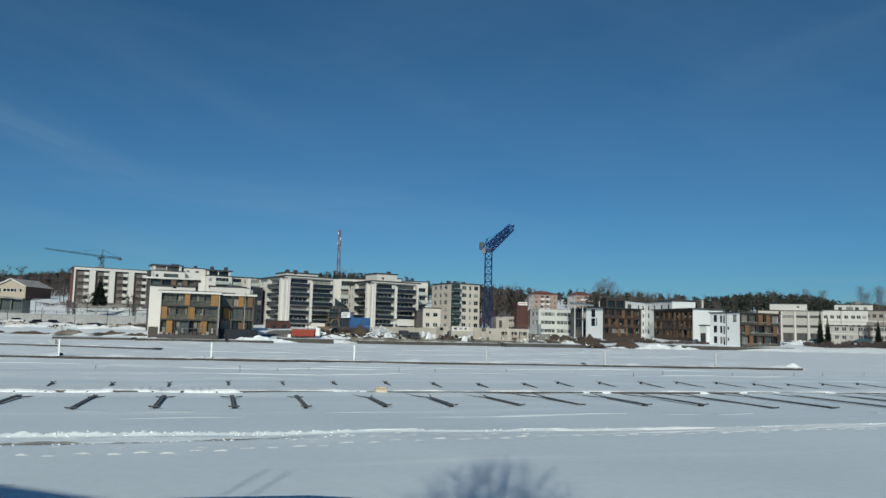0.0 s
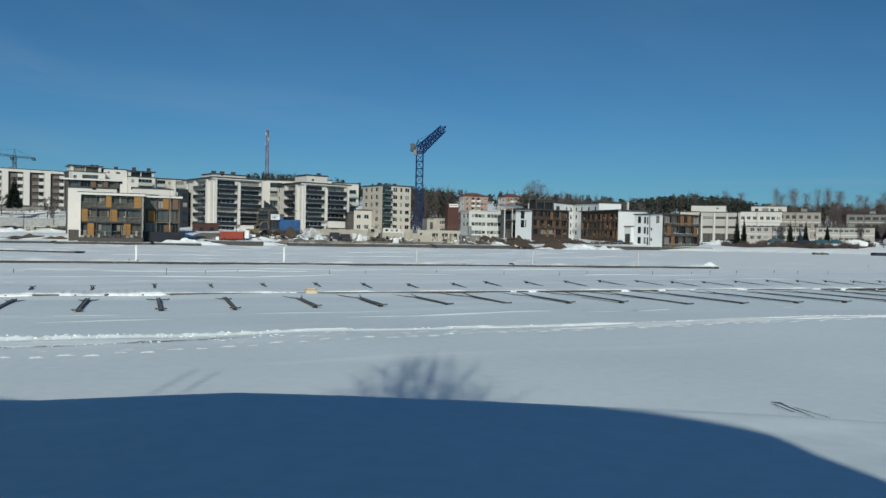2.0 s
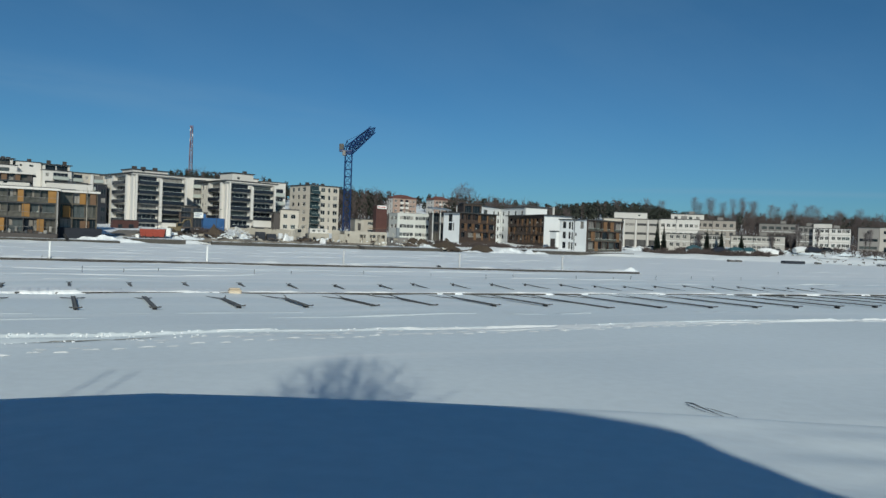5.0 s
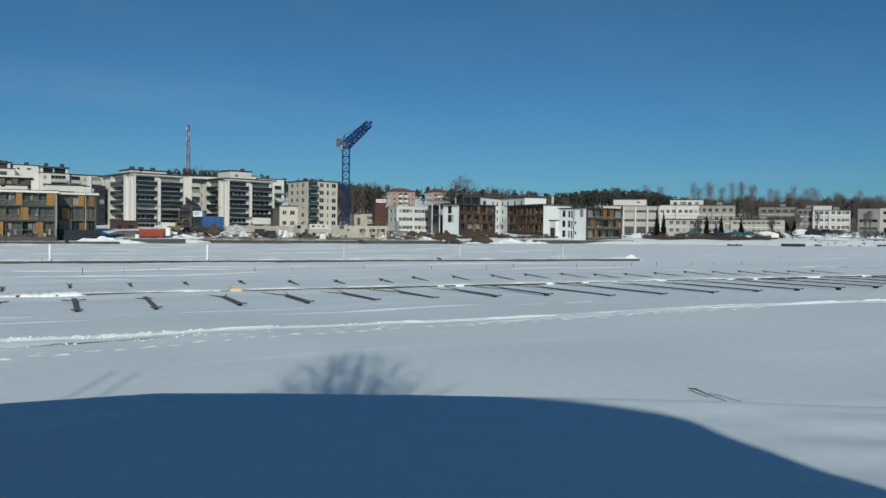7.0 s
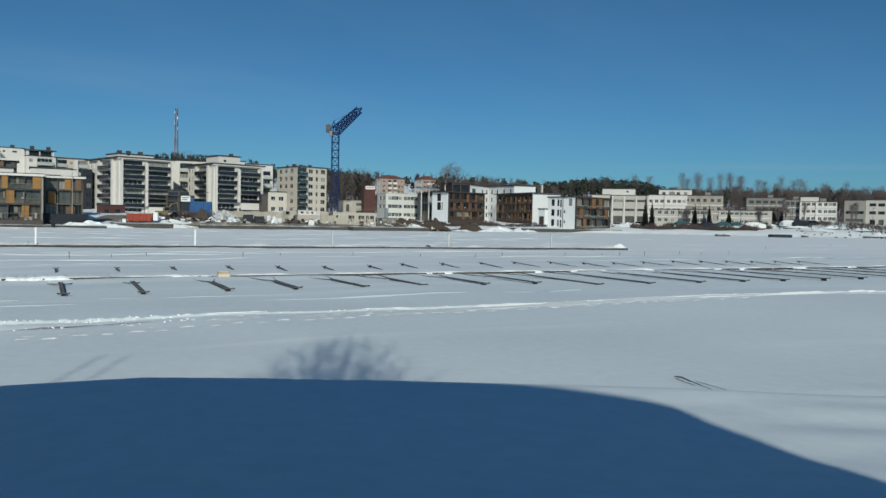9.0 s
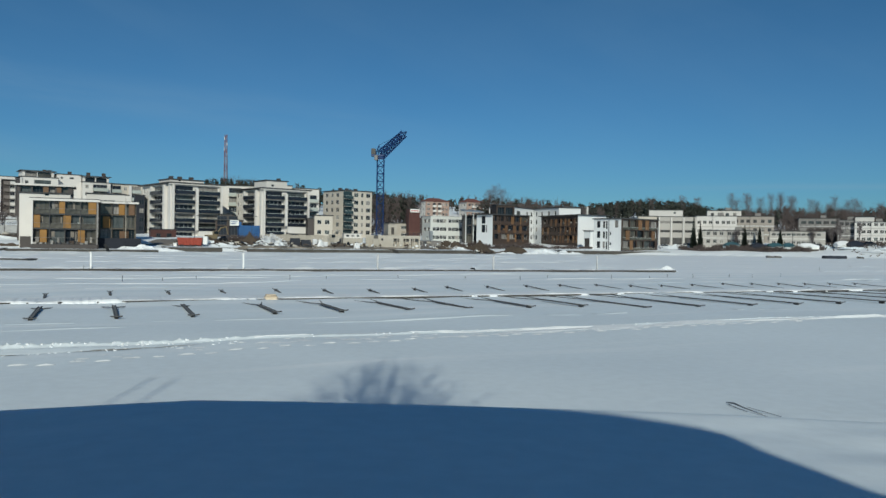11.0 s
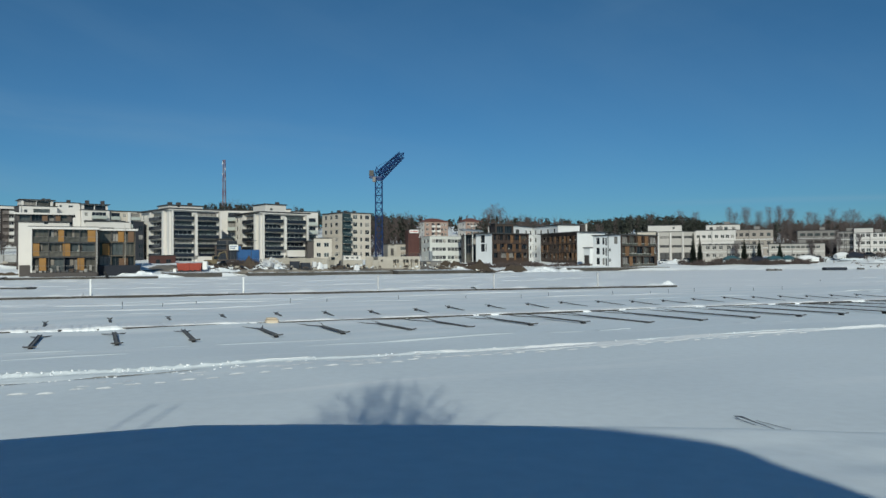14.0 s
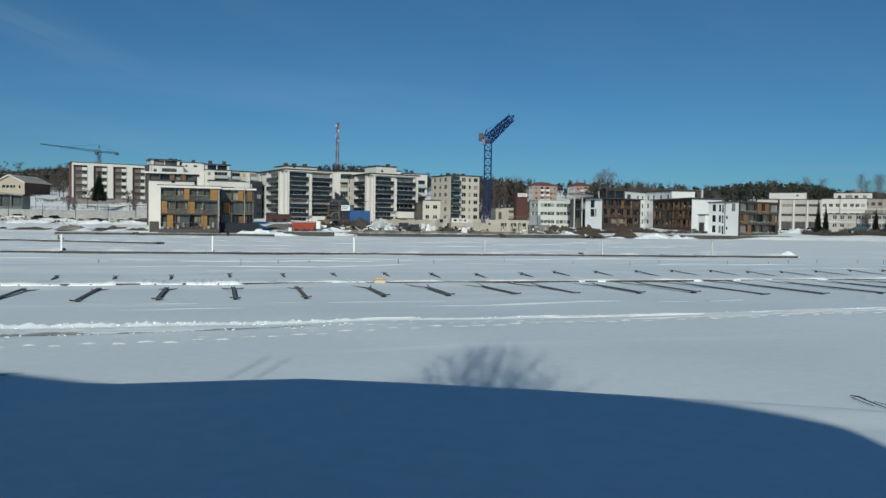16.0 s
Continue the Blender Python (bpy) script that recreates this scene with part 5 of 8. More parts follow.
def birch(rr, h, w):
    """A slender birch: one stem and many fine steep twigs."""
    tk, cr = Geo(), Geo()
    lean = rr.normal(0, 0.02)
    tk.tube([(0, 0, 0), (lean * h * 0.5, 0, h * 0.5), (lean * h, 0, h)], [0.14, 0.09, 0.02], 5)
    for k in range(64):
        t = 0.3 + 0.68 * (k / 63) ** 0.9
        a = k * 2.399 + rr.normal(0, 0.3)
        L = w * (0.35 + 0.85 * math.sin(math.pi * min(1.0, (1.06 - t) * 1.25))) * rr.uniform(0.75, 1.2)
        o = Vector((lean * h * t, 0, h * t))
        d = Vector((math.cos(a) * 0.62, math.sin(a) * 0.62, 0.8)).normalized()
        e = o + d * L
        cr.tube([o, e], [0.045, 0.022], 3, cap=False)
        for _ in range(5):
            f = rr.uniform(0.25, 1.0)
            m_ = o.lerp(e, f)
            v = Vector((rr.normal(0, 0.5), rr.normal(0, 0.5), rr.uniform(0.1, 0.9))) * L * 0.42
            cr.tube([m_, m_ + v], [0.028, 0.015], 3, cap=False)
    return tk, cr


def birch_at(label, x, y, h, w, group, z=None):
    tk, cr = birch(tr, h, w)
    o = thing("birch", label, "tree", pose(x, y, (gz(x, y) if z is None else z) - 0.1), group)
    part("trunk", tk, BARK, o)
    part("crown", cr, TWIGS_PALE, o)


for x, y, h in ((48, 440, 19), (52, 442, 17), (45, 441, 16)):
    birch_at("leafless grey birch above the brick houses", x, y, h, 4.4, "hill birches")
for x, y, h in ((180, 430, 18), (188, 430, 19), (192, 436, 18), (205, 436, 19), (209, 432, 18), (214, 430, 18), (224, 428, 17), (246, 430, 18), (250, 430, 19), (262, 426, 17), (272, 420, 19), (284, 420, 17), (300, 415, 19), (184, 434, 15), (198, 434, 16), (218, 436, 18), (229, 432, 16), (236, 430, 15), (255, 434, 17), (267, 430, 16), (278, 424, 15), (292, 418, 18), (308, 414, 16), (211, 438, 20), (242, 436, 19), (315, 410, 18), (155, 440, 16), (165, 442, 15)):
    birch_at("tall leafless birch on the skyline", x, y, h, 3.8, "skyline birches")
for x, y, h in ((-118, 232, 6), (-104, 236, 5.5), (-135, 228, 6), (-96, 240, 6), (-150, 250, 7), (-128, 262, 8)):
    birch_at("young leafless birch on the snowy slope", x, y, h, 1.5, "slope trees")
t = thing("spruce", "dense olive-dark spruce before the white block", "tree", pose(-161.5, 290, 10.8))
part("trunk", Geo().tube([(0, 0, 0), (0, 0, 9)], [0.2, 0.03], 6), BARK, t)
part("crown", spruce(tr, 11.5, 3.3), FIR, t)
for x, y, h in ((-204, 336, 15.5), (-200, 333, 13.0), (-209, 341, 12.0), (-197, 338, 14.0), (-250, 372, 15.0), (-262, 378, 14.0), (-243, 380, 13.0)):
    grown("bare_tree", "dense brown leafless tree beside the gabled house", x, y, h, 3.6, TWIGS, "house trees", levels=4, r=0.2, thin=0.045)
for x, y, h in ((-172, 300, 7.5), (-148, 288, 7.0)):
    grown("bare_tree", "dense bare tree before the white block", x, y, h, 3.4, TWIGS, "", levels=4, r=0.2, thin=0.04)
for x, y, h in ((176, 268, 7), (190, 266, 8), (166, 282, 7), (148, 268, 6), (152, 270, 7), (160, 286, 9), (183, 276, 8), (196, 272, 9), (140, 266, 5), (200, 268, 8), (113, 266, 6)):
    birch_at("small bare birch along the shore road", x, y, h, 1.6, "road trees")

# the wooded hill: pines and leafless trees, past counting
fr = np.random.default_rng(5)
TOP_A = np.array([-0.80, -0.76, -0.71, -0.68, -0.61, -0.55, -0.40, -0.30, -0.235, -0.15, -0.10, -0.01, 0.055, 0.10, 0.17, 0.23, 0.30, 0.36, 0.395, 0.42, 0.46, 0.49, 0.525, 0.55, 0.59, 0.615, 0.66, 0.70, 0.80])
TOP_E = np.array([0.070, 0.066, 0.063, 0.062, 0.070, 0.058, 0.060, 0.066, 0.078, 0.070, 0.064, 0.060, 0.055, 0.060, 0.055, 0.050, 0.060, 0.058, 0.048, 0.049, 0.048, 0.053, 0.047, 0.054, 0.048, 0.055, 0.052, 0.053, 0.053])
pines, bares = Geo(), Geo()
for i in range(4000):
    a = fr.uniform(-0.80, 0.80) if i % 5 else fr.uniform(-0.86, -0.52)
    Y = fr.uniform(400, 600) if abs(a + 0.2) > 0.14 else fr.uniform(480, 640)
    if -0.06 < a < 0.24 and i % 3 == 0:
        Y = fr.uniform(335, 410)
    if i >= 2600:
        a, Y = fr.uniform(-0.09, 0.25), fr.uniform(340, 430)
    if 0.012 < a < 0.088 and Y < 500 and i < 2600:
        continue
    if i >= 3250:
        a, Y = fr.uniform(0.40, 0.80), fr.uniform(395, 470)
    x = a * Y
    base = float(land(np.array([x]), np.array([Y]))[0])
    top = 3 + np.interp(a, TOP_A, TOP_E) * Y * (fr.uniform(0.84, 1.03) if i < 3250 else fr.uniform(0.62, 0.95)) + 0.9
    if 2600 <= i < 3250:
        top = 3 + (top - 3) * (0.55 if 0.005 < a < 0.10 else 0.86)
    h = min(max(top - base, 4.0), 19.0)
    base = top - h
    lo = gz(x, Y)
    conifer = i < 2600 and fr.uniform() < np.interp(a, [-0.8, -0.3, -0.1, 0.0, 0.1, 0.2, 0.24, 0.39, 0.42, 0.8], [0.35, 0.7, 0.8, 0.4, 0.2, 0.25, 0.8, 0.85, 0.15, 0.12])
    if conifer:
        pines.tube([(x, Y, lo - 0.5), (x, Y, base + h * 0.95)], [0.22, 0.06], 4, cap=False)
        k = fr.integers(6, 10)
        for q in range(k):
            t = q / k
            w = (0.9 + 1.3 * math.sin(math.pi * (0.25 + 0.7 * t))) * fr.uniform(0.7, 1.1)
            clump(pines, fr, (x + fr.normal(0, 0.6), Y + fr.normal(0, 0.6), base + h * (0.38 + 0.58 * t)), w, 0.7, 7)
    else:
        bares.tube([(x, Y, lo - 0.5), (x, Y, base + h * 0.9)], [0.16, 0.05], 3, cap=False)
        for q in range(22):
            z = base + h * fr.uniform(0.25, 0.85)
            w = fr.uniform(0, 6.28)
            L = h * fr.uniform(0.12, 0.26)
            e = (x + math.cos(w) * L * 0.55, Y + math.sin(w) * L * 0.55, z + L * 0.85)
            bares.tube([(x, Y, z), e], [0.07, 0.03], 3, cap=False)
            for _ in range(2):
                v = fr.uniform(0, 6.28)
                bares.tube([((x + e[0]) / 2, (Y + e[1]) / 2, (z + e[2]) / 2), (e[0] + math.cos(v) * L * 0.4, e[1] + math.sin(v) * L * 0.4, e[2] + fr.uniform(0, 0.3) * L)], [0.05, 0.025], 3, cap=False)
tagged(part("pine_wood", pines, NEEDLES), "dark pine wood along the hilltop", "forest", kind="stuff")
tagged(part("bare_wood", bares, TWIGS), "brown leafless wood on the hillside", "forest", kind="stuff")


# ---- piers, booms and posts on the ice ----
def to_world(u, n, z=0.0, turn=0.0):
    x, y = xy(u, n)
    return pose(x, y, z, 0, 0, 21.5 + turn)


def snow_strip(name, length, width, height, seed, step=0.35, flat=False):
    """A lumpy cap of snow, thin at its rim."""
    r = np.random.default_rng(seed)
    nx, ny = int(length / step) + 1, 5
    g = Geo()
    ph = r.uniform(0, 6.28, 8)
    for i in range(nx):
        x = length * i / (nx - 1)
        amp = 0.55 + 0.3 * math.sin(x * 0.9 + ph[0]) + 0.2 * math.sin(x * 2.3 + ph[1]) + 0.15 * math.sin(x * 0.31 + ph[2]) + r.normal(0, 0.08)
        amp = max(amp, 0.12)
        if flat:
            amp = 0.72 + 0.35 * (amp - 0.5)
        edge = 0.10 * math.sin(x * 1.7 + ph[3]) + 0.06 * math.sin(x * 4.1 + ph[4]) + r.normal(0, 0.03)
        for j in range(ny):
            t = j / (ny - 1)
            y = t * width + (edge if j == 0 else -edge if j == ny - 1 else 0)
            g.v.append((x, y, (height * amp * math.sin(math.pi * min(max(0.08 + 0.84 * t, 0), 1)) ** 0.6) if 0 < j < ny - 1 else 0.0))
    for i in range(nx - 1):
        for j in range(ny - 1):
            k = i * ny + j
            g.f.append((k, k + ny, k + ny + 1, k + 1))
    return g


PIER_N, PIER_W, PIER_T, BOOM_N = 38.4, 2.3, 0.13, 35.5


def pier_snow(u0):
    """Snow on one length of pier: a steep broken face at the near side that hides or bares the edge beam."""
    r = np.random.default_rng(int(u0) + 400)
    g = Geo()
    for i in range(101):
        x = 0.12 * i
        u = u0 + x
        wave = math.sin(u * 2.2 + 0.6) + 0.6 * math.sin(u * 0.9 + 2.0) + 0.4 * math.sin(u * 5.1)
        cover = float(smooth01(wave * 0.9 + np.interp(u, [-6, 0, 2.5, 6, 9, 20, 24, 60], [1.2, 0.95, 0.35, 0.0, -0.75, -0.65, -0.45, -0.2])))
        hh = 0.055 + 0.025 * math.sin(u * 1.3 + 1) + 0.015 * math.sin(u * 3.7) + r.normal(0, 0.008)
        if abs(x - 6) > 5.85:
            cover, hh = 1.0, 0.05
        y0 = 0.10 - 0.22 * cover + r.normal(0, 0.015)
        base = 0.122 * (1 - cover)
        for y, z in ((y0, base - 0.03 * cover), (y0 + 0.05, base + (0.122 - base + hh) * 0.62), (y0 + 0.16, 0.122 + hh), (0.9, 0.13 + hh * 1.05), (1.7, 0.13 + hh * 0.9), (PIER_W - 0.02, 0.125 + hh * 0.5), (PIER_W + 0.9, -0.02)):
            g.v.append((x, y, z))
    for i in range(100):
        for j in range(6):
            k = i * 7 + j
            g.f.append((k, k + 7, k + 8, k + 1))
    return g


for k in range(9):
    u0 = -29 + 12.0 * k
    t = thing("pier", "floating wooden pier frozen into the bay under snow", "pier", to_world(u0, PIER_N, -0.02), "near pier")
    part("pontoon", Geo().bevel_box(0.05, 11.95, 0.15, PIER_W - 0.15, -0.15, 0.07, 0.03), CONCRETE_DARK, t)
    for side, y in (("near", 0.0), ("far", PIER_W - 0.12)):
        part("edge_beam", Geo().bevel_box(0.02, 11.98, y, y + 0.12, 0.02, PIER_T, 0.02), WOOD_WET, t)
    for i in range(24):
        part("plank", shared("pier_plank", lambda: Geo().bevel_box(0.02, 0.47, 0.125, PIER_W - 0.125, 0.075, 0.115, 0.008).mesh("plank", WOOD_WET)), WOOD_WET, t, m=pose(0.5 * i, 0, 0))
    tagged(part("snow_cap", pier_snow(u0), SNOW_CAP, None, m=to_world(u0, PIER_N, -0.02)), "lumpy cap of snow lying on the pier", "snow", kind="stuff")


BOOM_STEEL = mat("dull_zinc_steel", (0.07, 0.07, 0.073), 0.75, metal=0.0, var=0.25, scale=3, fine=25)


BOOM_DECK = mat("weathered_boom_grating", (0.15, 0.15, 0.152), 0.8, var=0.3, scale=3, fine=25)


def boom(length, side, fork=True, buried=0.0):
    """A Y-shaped mooring boom: fork at the pier, a narrow grated walk between two rails, a float and two horns at the tip. It runs along -y."""
    o = thing("mooring_boom", "grey galvanised Y-shaped mooring boom lying on the snow", "mooring boom", Matrix.Identity(4), "mooring booms " + side)
    L, w = length, (0.062 if buried > 0.1 else 0.08) if fork else 0.045
    h = 0.2 if fork else 0.13
    head = (0.9 if buried > 0.1 else 0.0) if fork else -L + 3.4
    for sx in (-1, 1):
        part("rail", Geo().tube([(sx * w, head, 0.075), (sx * w, -L + 0.1, 0.075)], 0.03 if fork else 0.022, 6), BOOM_STEEL, o)
        if fork:
            part("fork_arm", Geo().tube([(sx * 0.62, 2.88, 0.06 - buried), (sx * 0.52, 1.9, 0.06 - buried), (sx * 0.27, 0.7, 0.06 - 0.3 * buried), (sx * w, -0.05, 0.075)], 0.022, 6), BOOM_STEEL, o)
            part("hinge", Geo().bevel_box(sx * 0.62 - 0.05, sx * 0.62 + 0.05, 2.82, 2.9, 0.0, 0.1, 0.015), BOOM_STEEL, o)
    part("grating", Geo().bevel_box(-w + 0.02, w - 0.02, -L + 0.3, head - 0.1, 0.05, 0.085, 0.008), BOOM_DECK, o, "grey grated walk")
    part("float", Geo().bevel_box(-0.07, 0.07, -L + 0.05, -L + (0.35 if fork else 0.2), -0.12, 0.055, 0.02), TYRE, o, "black plastic float")
    part("cross_bar", Geo().tube([(-0.8 * h, -L + 0.04, 0.085), (0.8 * h, -L + 0.04, 0.085)], 0.03 if fork else 0.022, 6), BOOM_STEEL, o)
    for sx in (-1, 1):
        part("horn", Geo().tube([(sx * 0.76 * h, -L + 0.04, 0.08), (sx * 0.95 * h, -L + 0.0, 0.10), (sx * h, -L - 0.5 * h, 0.11)], 0.028 if fork else 0.02, 5), BOOM_STEEL, o)
    return o


first_, short, stub, long_, far_ = boom(4.75, "near", True, 0.12), boom(4.35, "near", True, 0.12), boom(3.85, "near", True, 0.03), boom(5.5, "near"), boom(7.2, "far", False)
NEAR = [-13.5, -10.6, -7.75, -4.84, -2.1, 0.72, 3.51, 6.70, 9.53, 12.36, 15.3, 18.6, 21.5]
FAR_NEAR = [24.0, 27.3, 30.7, 33.9, 37.1, 40.5, 43.9, 47.3, 50.6, 53.9]
first_used = set()


def place(master, m, key):
    if key not in first_used:
        first_used.add(key)
        master.matrix_basis = m
        return master
    return copy_thing(master, m)


br = np.random.default_rng(3)
for u in NEAR:
    m = to_world(u, BOOM_N, 0, br.normal(0, 0.6))
    place(*((first_, m, "a") if u < -3 else (short, m, "s") if u < 6 else (stub, m, "t")))
for u in FAR_NEAR:
    place(long_, to_world(u, BOOM_N, 0, br.normal(0, 0.5)), "l")
for k in range(25):
    u = -11.0 + 2.92 * k
    u, n, bare = (u, 0.25, 1.5) if k < 8 else (u, 0.3, 2.0) if k < 11 else (u - 0.5, 0.8, 2.3) if k < 13 else (u - 0.4, 1.3, 3.0)
    tip, mid = (xy(u, BOOM_N + PIER_W + n + 7.2 - back) for back in (0.0, bare))
    top, dip = gz(*tip) + 0.03, math.atan2(0.11 + gz(*tip) - gz(*mid), bare)
    place(far_, to_world(u, BOOM_N + PIER_W + n, top - 7.2 * math.sin(dip), 180 + br.normal(0, 0.5)) @ pose(0, 0, 0, -math.degrees(dip), 0, 0), "f")

# a faded yellow box on the pier
ob = thing("pier_box", "faded yellow plastic box on the snowy pier", "box", to_world(7.88, PIER_N - 0.1, 0.13), "")
part("body", Geo().bevel_box(-0.3, 0.3, 0, 0.42, -0.12, 0.1, 0.05), YELLOW_PALE, ob)
part("lid", Geo().bevel_box(-0.27, 0.25, 0.02, 0.40, 0.102, 0.2, 0.045), YELLOW_PALE, ob)
part("rim", Geo().bevel_box(-0.31, 0.31, -0.012, 0.432, 0.06, 0.098, 0.015), YELLOW_PALE, ob)

# the second pier with its white service posts
P2 = pose(-28.0, 70.0, 0, 0, 0, 17.1)
for k in range(-2, 5):
    t = thing("pier", "long narrow pier across the bay with a snow-dusted deck", "pier", P2 @ pose(12.4 * k - 0.6, 0, 0), "second pier")
    L = 12.36 if k < 4 else 12.2
    part("pontoon", Geo().bevel_box(0.05, L - 0.05, 0.15, 2.1, -0.2, 0.12, 0.03), CONCRETE_DARK, t)
    for y in (0.0, 2.1):
        part("edge_beam", Geo().bevel_box(0.0, L, y, y + 0.14, 0.0, 0.2, 0.02), WOOD_WET, t)
    part("deck", Geo().box(0.0, L, 0.142, 2.098, 0.122, 0.17), WOOD_WET, t)
    tagged(part("snow_cap", snow_strip("snow_cap", L, 2.0, 0.26, 70 + k, 0.5), SNOW_CAP, None, smooth=True, m=P2 @ pose(12.4 * k - 0.6, 0.1, 0.172)), "thin uneven snow lying on the second pier", "snow", kind="stuff")


# even grey for the right-hand posts, in place of shade on their white faces
POST_SHADE = mat("galvanised_steel", (0.5, 0.5, 0.5), 0.5, var=0.2, scale=2.0)


def service_post():
    o = thing("service_post", "white steel service post standing on the pier", "post", Matrix.Identity(4), "service posts")
    part("shaft", Geo().bevel_box(-0.075, 0.075, -0.075, 0.075, 0.0, 1.44, 0.02), WHITE_PAINT, o)
    part("foot_plate", Geo().bevel_box(-0.16, 0.16, -0.16, 0.16, -0.02, 0.03, 0.01), STEEL, o)
    part("cap", Geo().bevel_box(-0.11, 0.11, -0.11, 0.11, 1.44, 1.52, 0.03), WHITE_PAINT, o)
    return o


sp = service_post()
for k, s in enumerate((-13.0, 0.0, 13.1, 26.1, 38.6, 51.0)):
    o = place(sp, P2 @ pose(s, 0.25, 0.18), "p")
    if k > 2:
        o["label"] = "dull pale grey service post standing on the pier"
        for c in o.children:
            c.data = shared(("grey_post", c.name.split(".")[0]), lambda: c.data.copy())
            c.data.materials[0] = POST_SHADE
# a third pier farther left
t = thing("pier", "far stub of a pier low in the snow", "pier", pose(-95, 105.5, 0, 0, 0, -8.5), "third pier")
part("pontoon", Geo().bevel_box(0, 48.5, 0.1, 2.0, -0.2, 0.1, 0.03), CONCRETE_DARK, t)
part("deck", Geo().bevel_box(-0.1, 48.6, 0, 2.1, 0.102, 0.19, 0.02), WOOD_WET, t)
part("snow", snow_strip("snow", 48, 2.0, 0.2, 120, 0.6), SNOW_CAP, t, m=pose(0.2, 0.08, 0.192))

# stakes that mark the berths of the second pier
for i, (x, y, h) in enumerate(((-28.5, 51.1, 0.35), (-19.3, 53.5, 0.55), (-17.6, 56.6, 0.3), (-15.9, 59.1, 0.25), (-9.0, 59.4, 0.45), (-6.3, 59.6, 0.3), (-0.9, 63.5, 0.35), (4.6, 64.0, 0.3), (9.3, 65.1, 0.4), (12.0, 67.3, 0.35),
                               (18.0, 68.8, 0.4), (21.8, 70.1, 0.3), (24.3, 72.7, 0.4), (27.3, 74.1, 0.5), (31.5, 75.7, 0.45), (33.9, 75.9, 0.4), (37.6, 77.5, 0.45), (55.0, 102.6, 0.5))):
    g = Geo()
    g.tube([(0, 0, -0.2), (0.02, 0, h * 0.8)], [0.022, 0.018], 6)
    g.tube([(-0.04, 0, h * 0.7), (0.05, 0, h * 0.72)], 0.015, 5)
    tagged(part("marker_stake", g, STEEL, None, m=pose(x, y, gz(x, y), 0, br.normal(0, 6), br.uniform(0, 90))), "short dark boom end poking out of the snow", "stake", "berth stakes")


# ---- the shore and the building site ----
def heap(name, label, x, y, rx, ry, h, material, seed, category="heap", group="", yaw=21.5, rough=0.5, sink=0.15):
    """A rough tipped heap with an uneven outline."""
    r = np.random.default_rng(seed)
    off = Vector(r.uniform(-50, 50, 3))
    g, n, m = Geo(), 16, 36
    for i in range(n + 1):
        t = i / n
        for j in range(m):
            a = 2 * math.pi * j / m
            edge = 1 + 0.3 * noise.noise(Vector((math.cos(a) * 1.3, math.sin(a) * 1.3, seed * 0.7)))
            px, py = t * math.cos(a) * edge, t * math.sin(a) * edge
            w = noise.fractal(Vector((px * rx, py * ry, 0)) * 0.55 + off, 0.9, 2.0, 5)
            z = h * (1 - t ** 1.6) * (0.72 + 0.9 * rough * w)
            g.v.append((px * rx, py * ry, max(z, -0.1) - sink * t))
    for i in range(n):
        for j in range(m):
            k, q = i * m + j, i * m + (j + 1) % m
            g.f.append((k, q, q + m, k + m))
    return tagged(part(name, g, material, None, m=pose(x, y, gz(x, y) - 0.05, 0, 0, yaw)), label, category, group)


mx = P2 @ pose(60.5, 0.9, 0.15)
ob = heap("snow_mound", "small heap of snow at the end of the pier", mx.translation.x, mx.translation.y, 1.7, 0.8, 0.62, SNOW_CAP, 99, "snow heap", rough=0.4)
ob.location.z = 0.16


# quays
QUAY_STONE = mat("dark_quay_stone", (0.075, 0.068, 0.06), 0.85, var=0.4, scale=0.5, fine=4)


def quay(u0, u1, n0, n1, top, label):
    ob = part("quay", Geo().bevel_box(0, u1 - u0, 0, n1 - n0, -0.6, top, 0.06), QUAY_STONE, None, m=to_world(u0, n0))
    tagged(ob, label, "quay", kind="structure")
    me_ = snow_strip("snow", u1 - u0 - 0.4, n1 - n0 - 0.6, 0.18, int(u0 * 7) % 97 + 200, 0.8)
    tagged(part("snow_cap", me_, SNOW_CAP, None, smooth=True, m=to_world(u0 + 0.2, n0 + 0.4, top + 0.004)), "snow lying on the quay", "snow", kind="stuff")


quay(-16, 12, 172.5, 196, 0.45, "dark stone quay under the glass house")
quay(-32, -17, 176, 200, 0.42, "dark stone quay edge beside the glass house")
quay(14, 26, 180, 200, 1.0, "dark stone quay wing")
quay(128, 166, 196.5, 216, 1.1, "dark stone quay under the white house")
quay(70, 92, 185, 204, 0.9, "concrete quay of the building site")
quay(33, 69.8, 188.2, 191.5, 0.75, "low grey retaining wall along the building site")

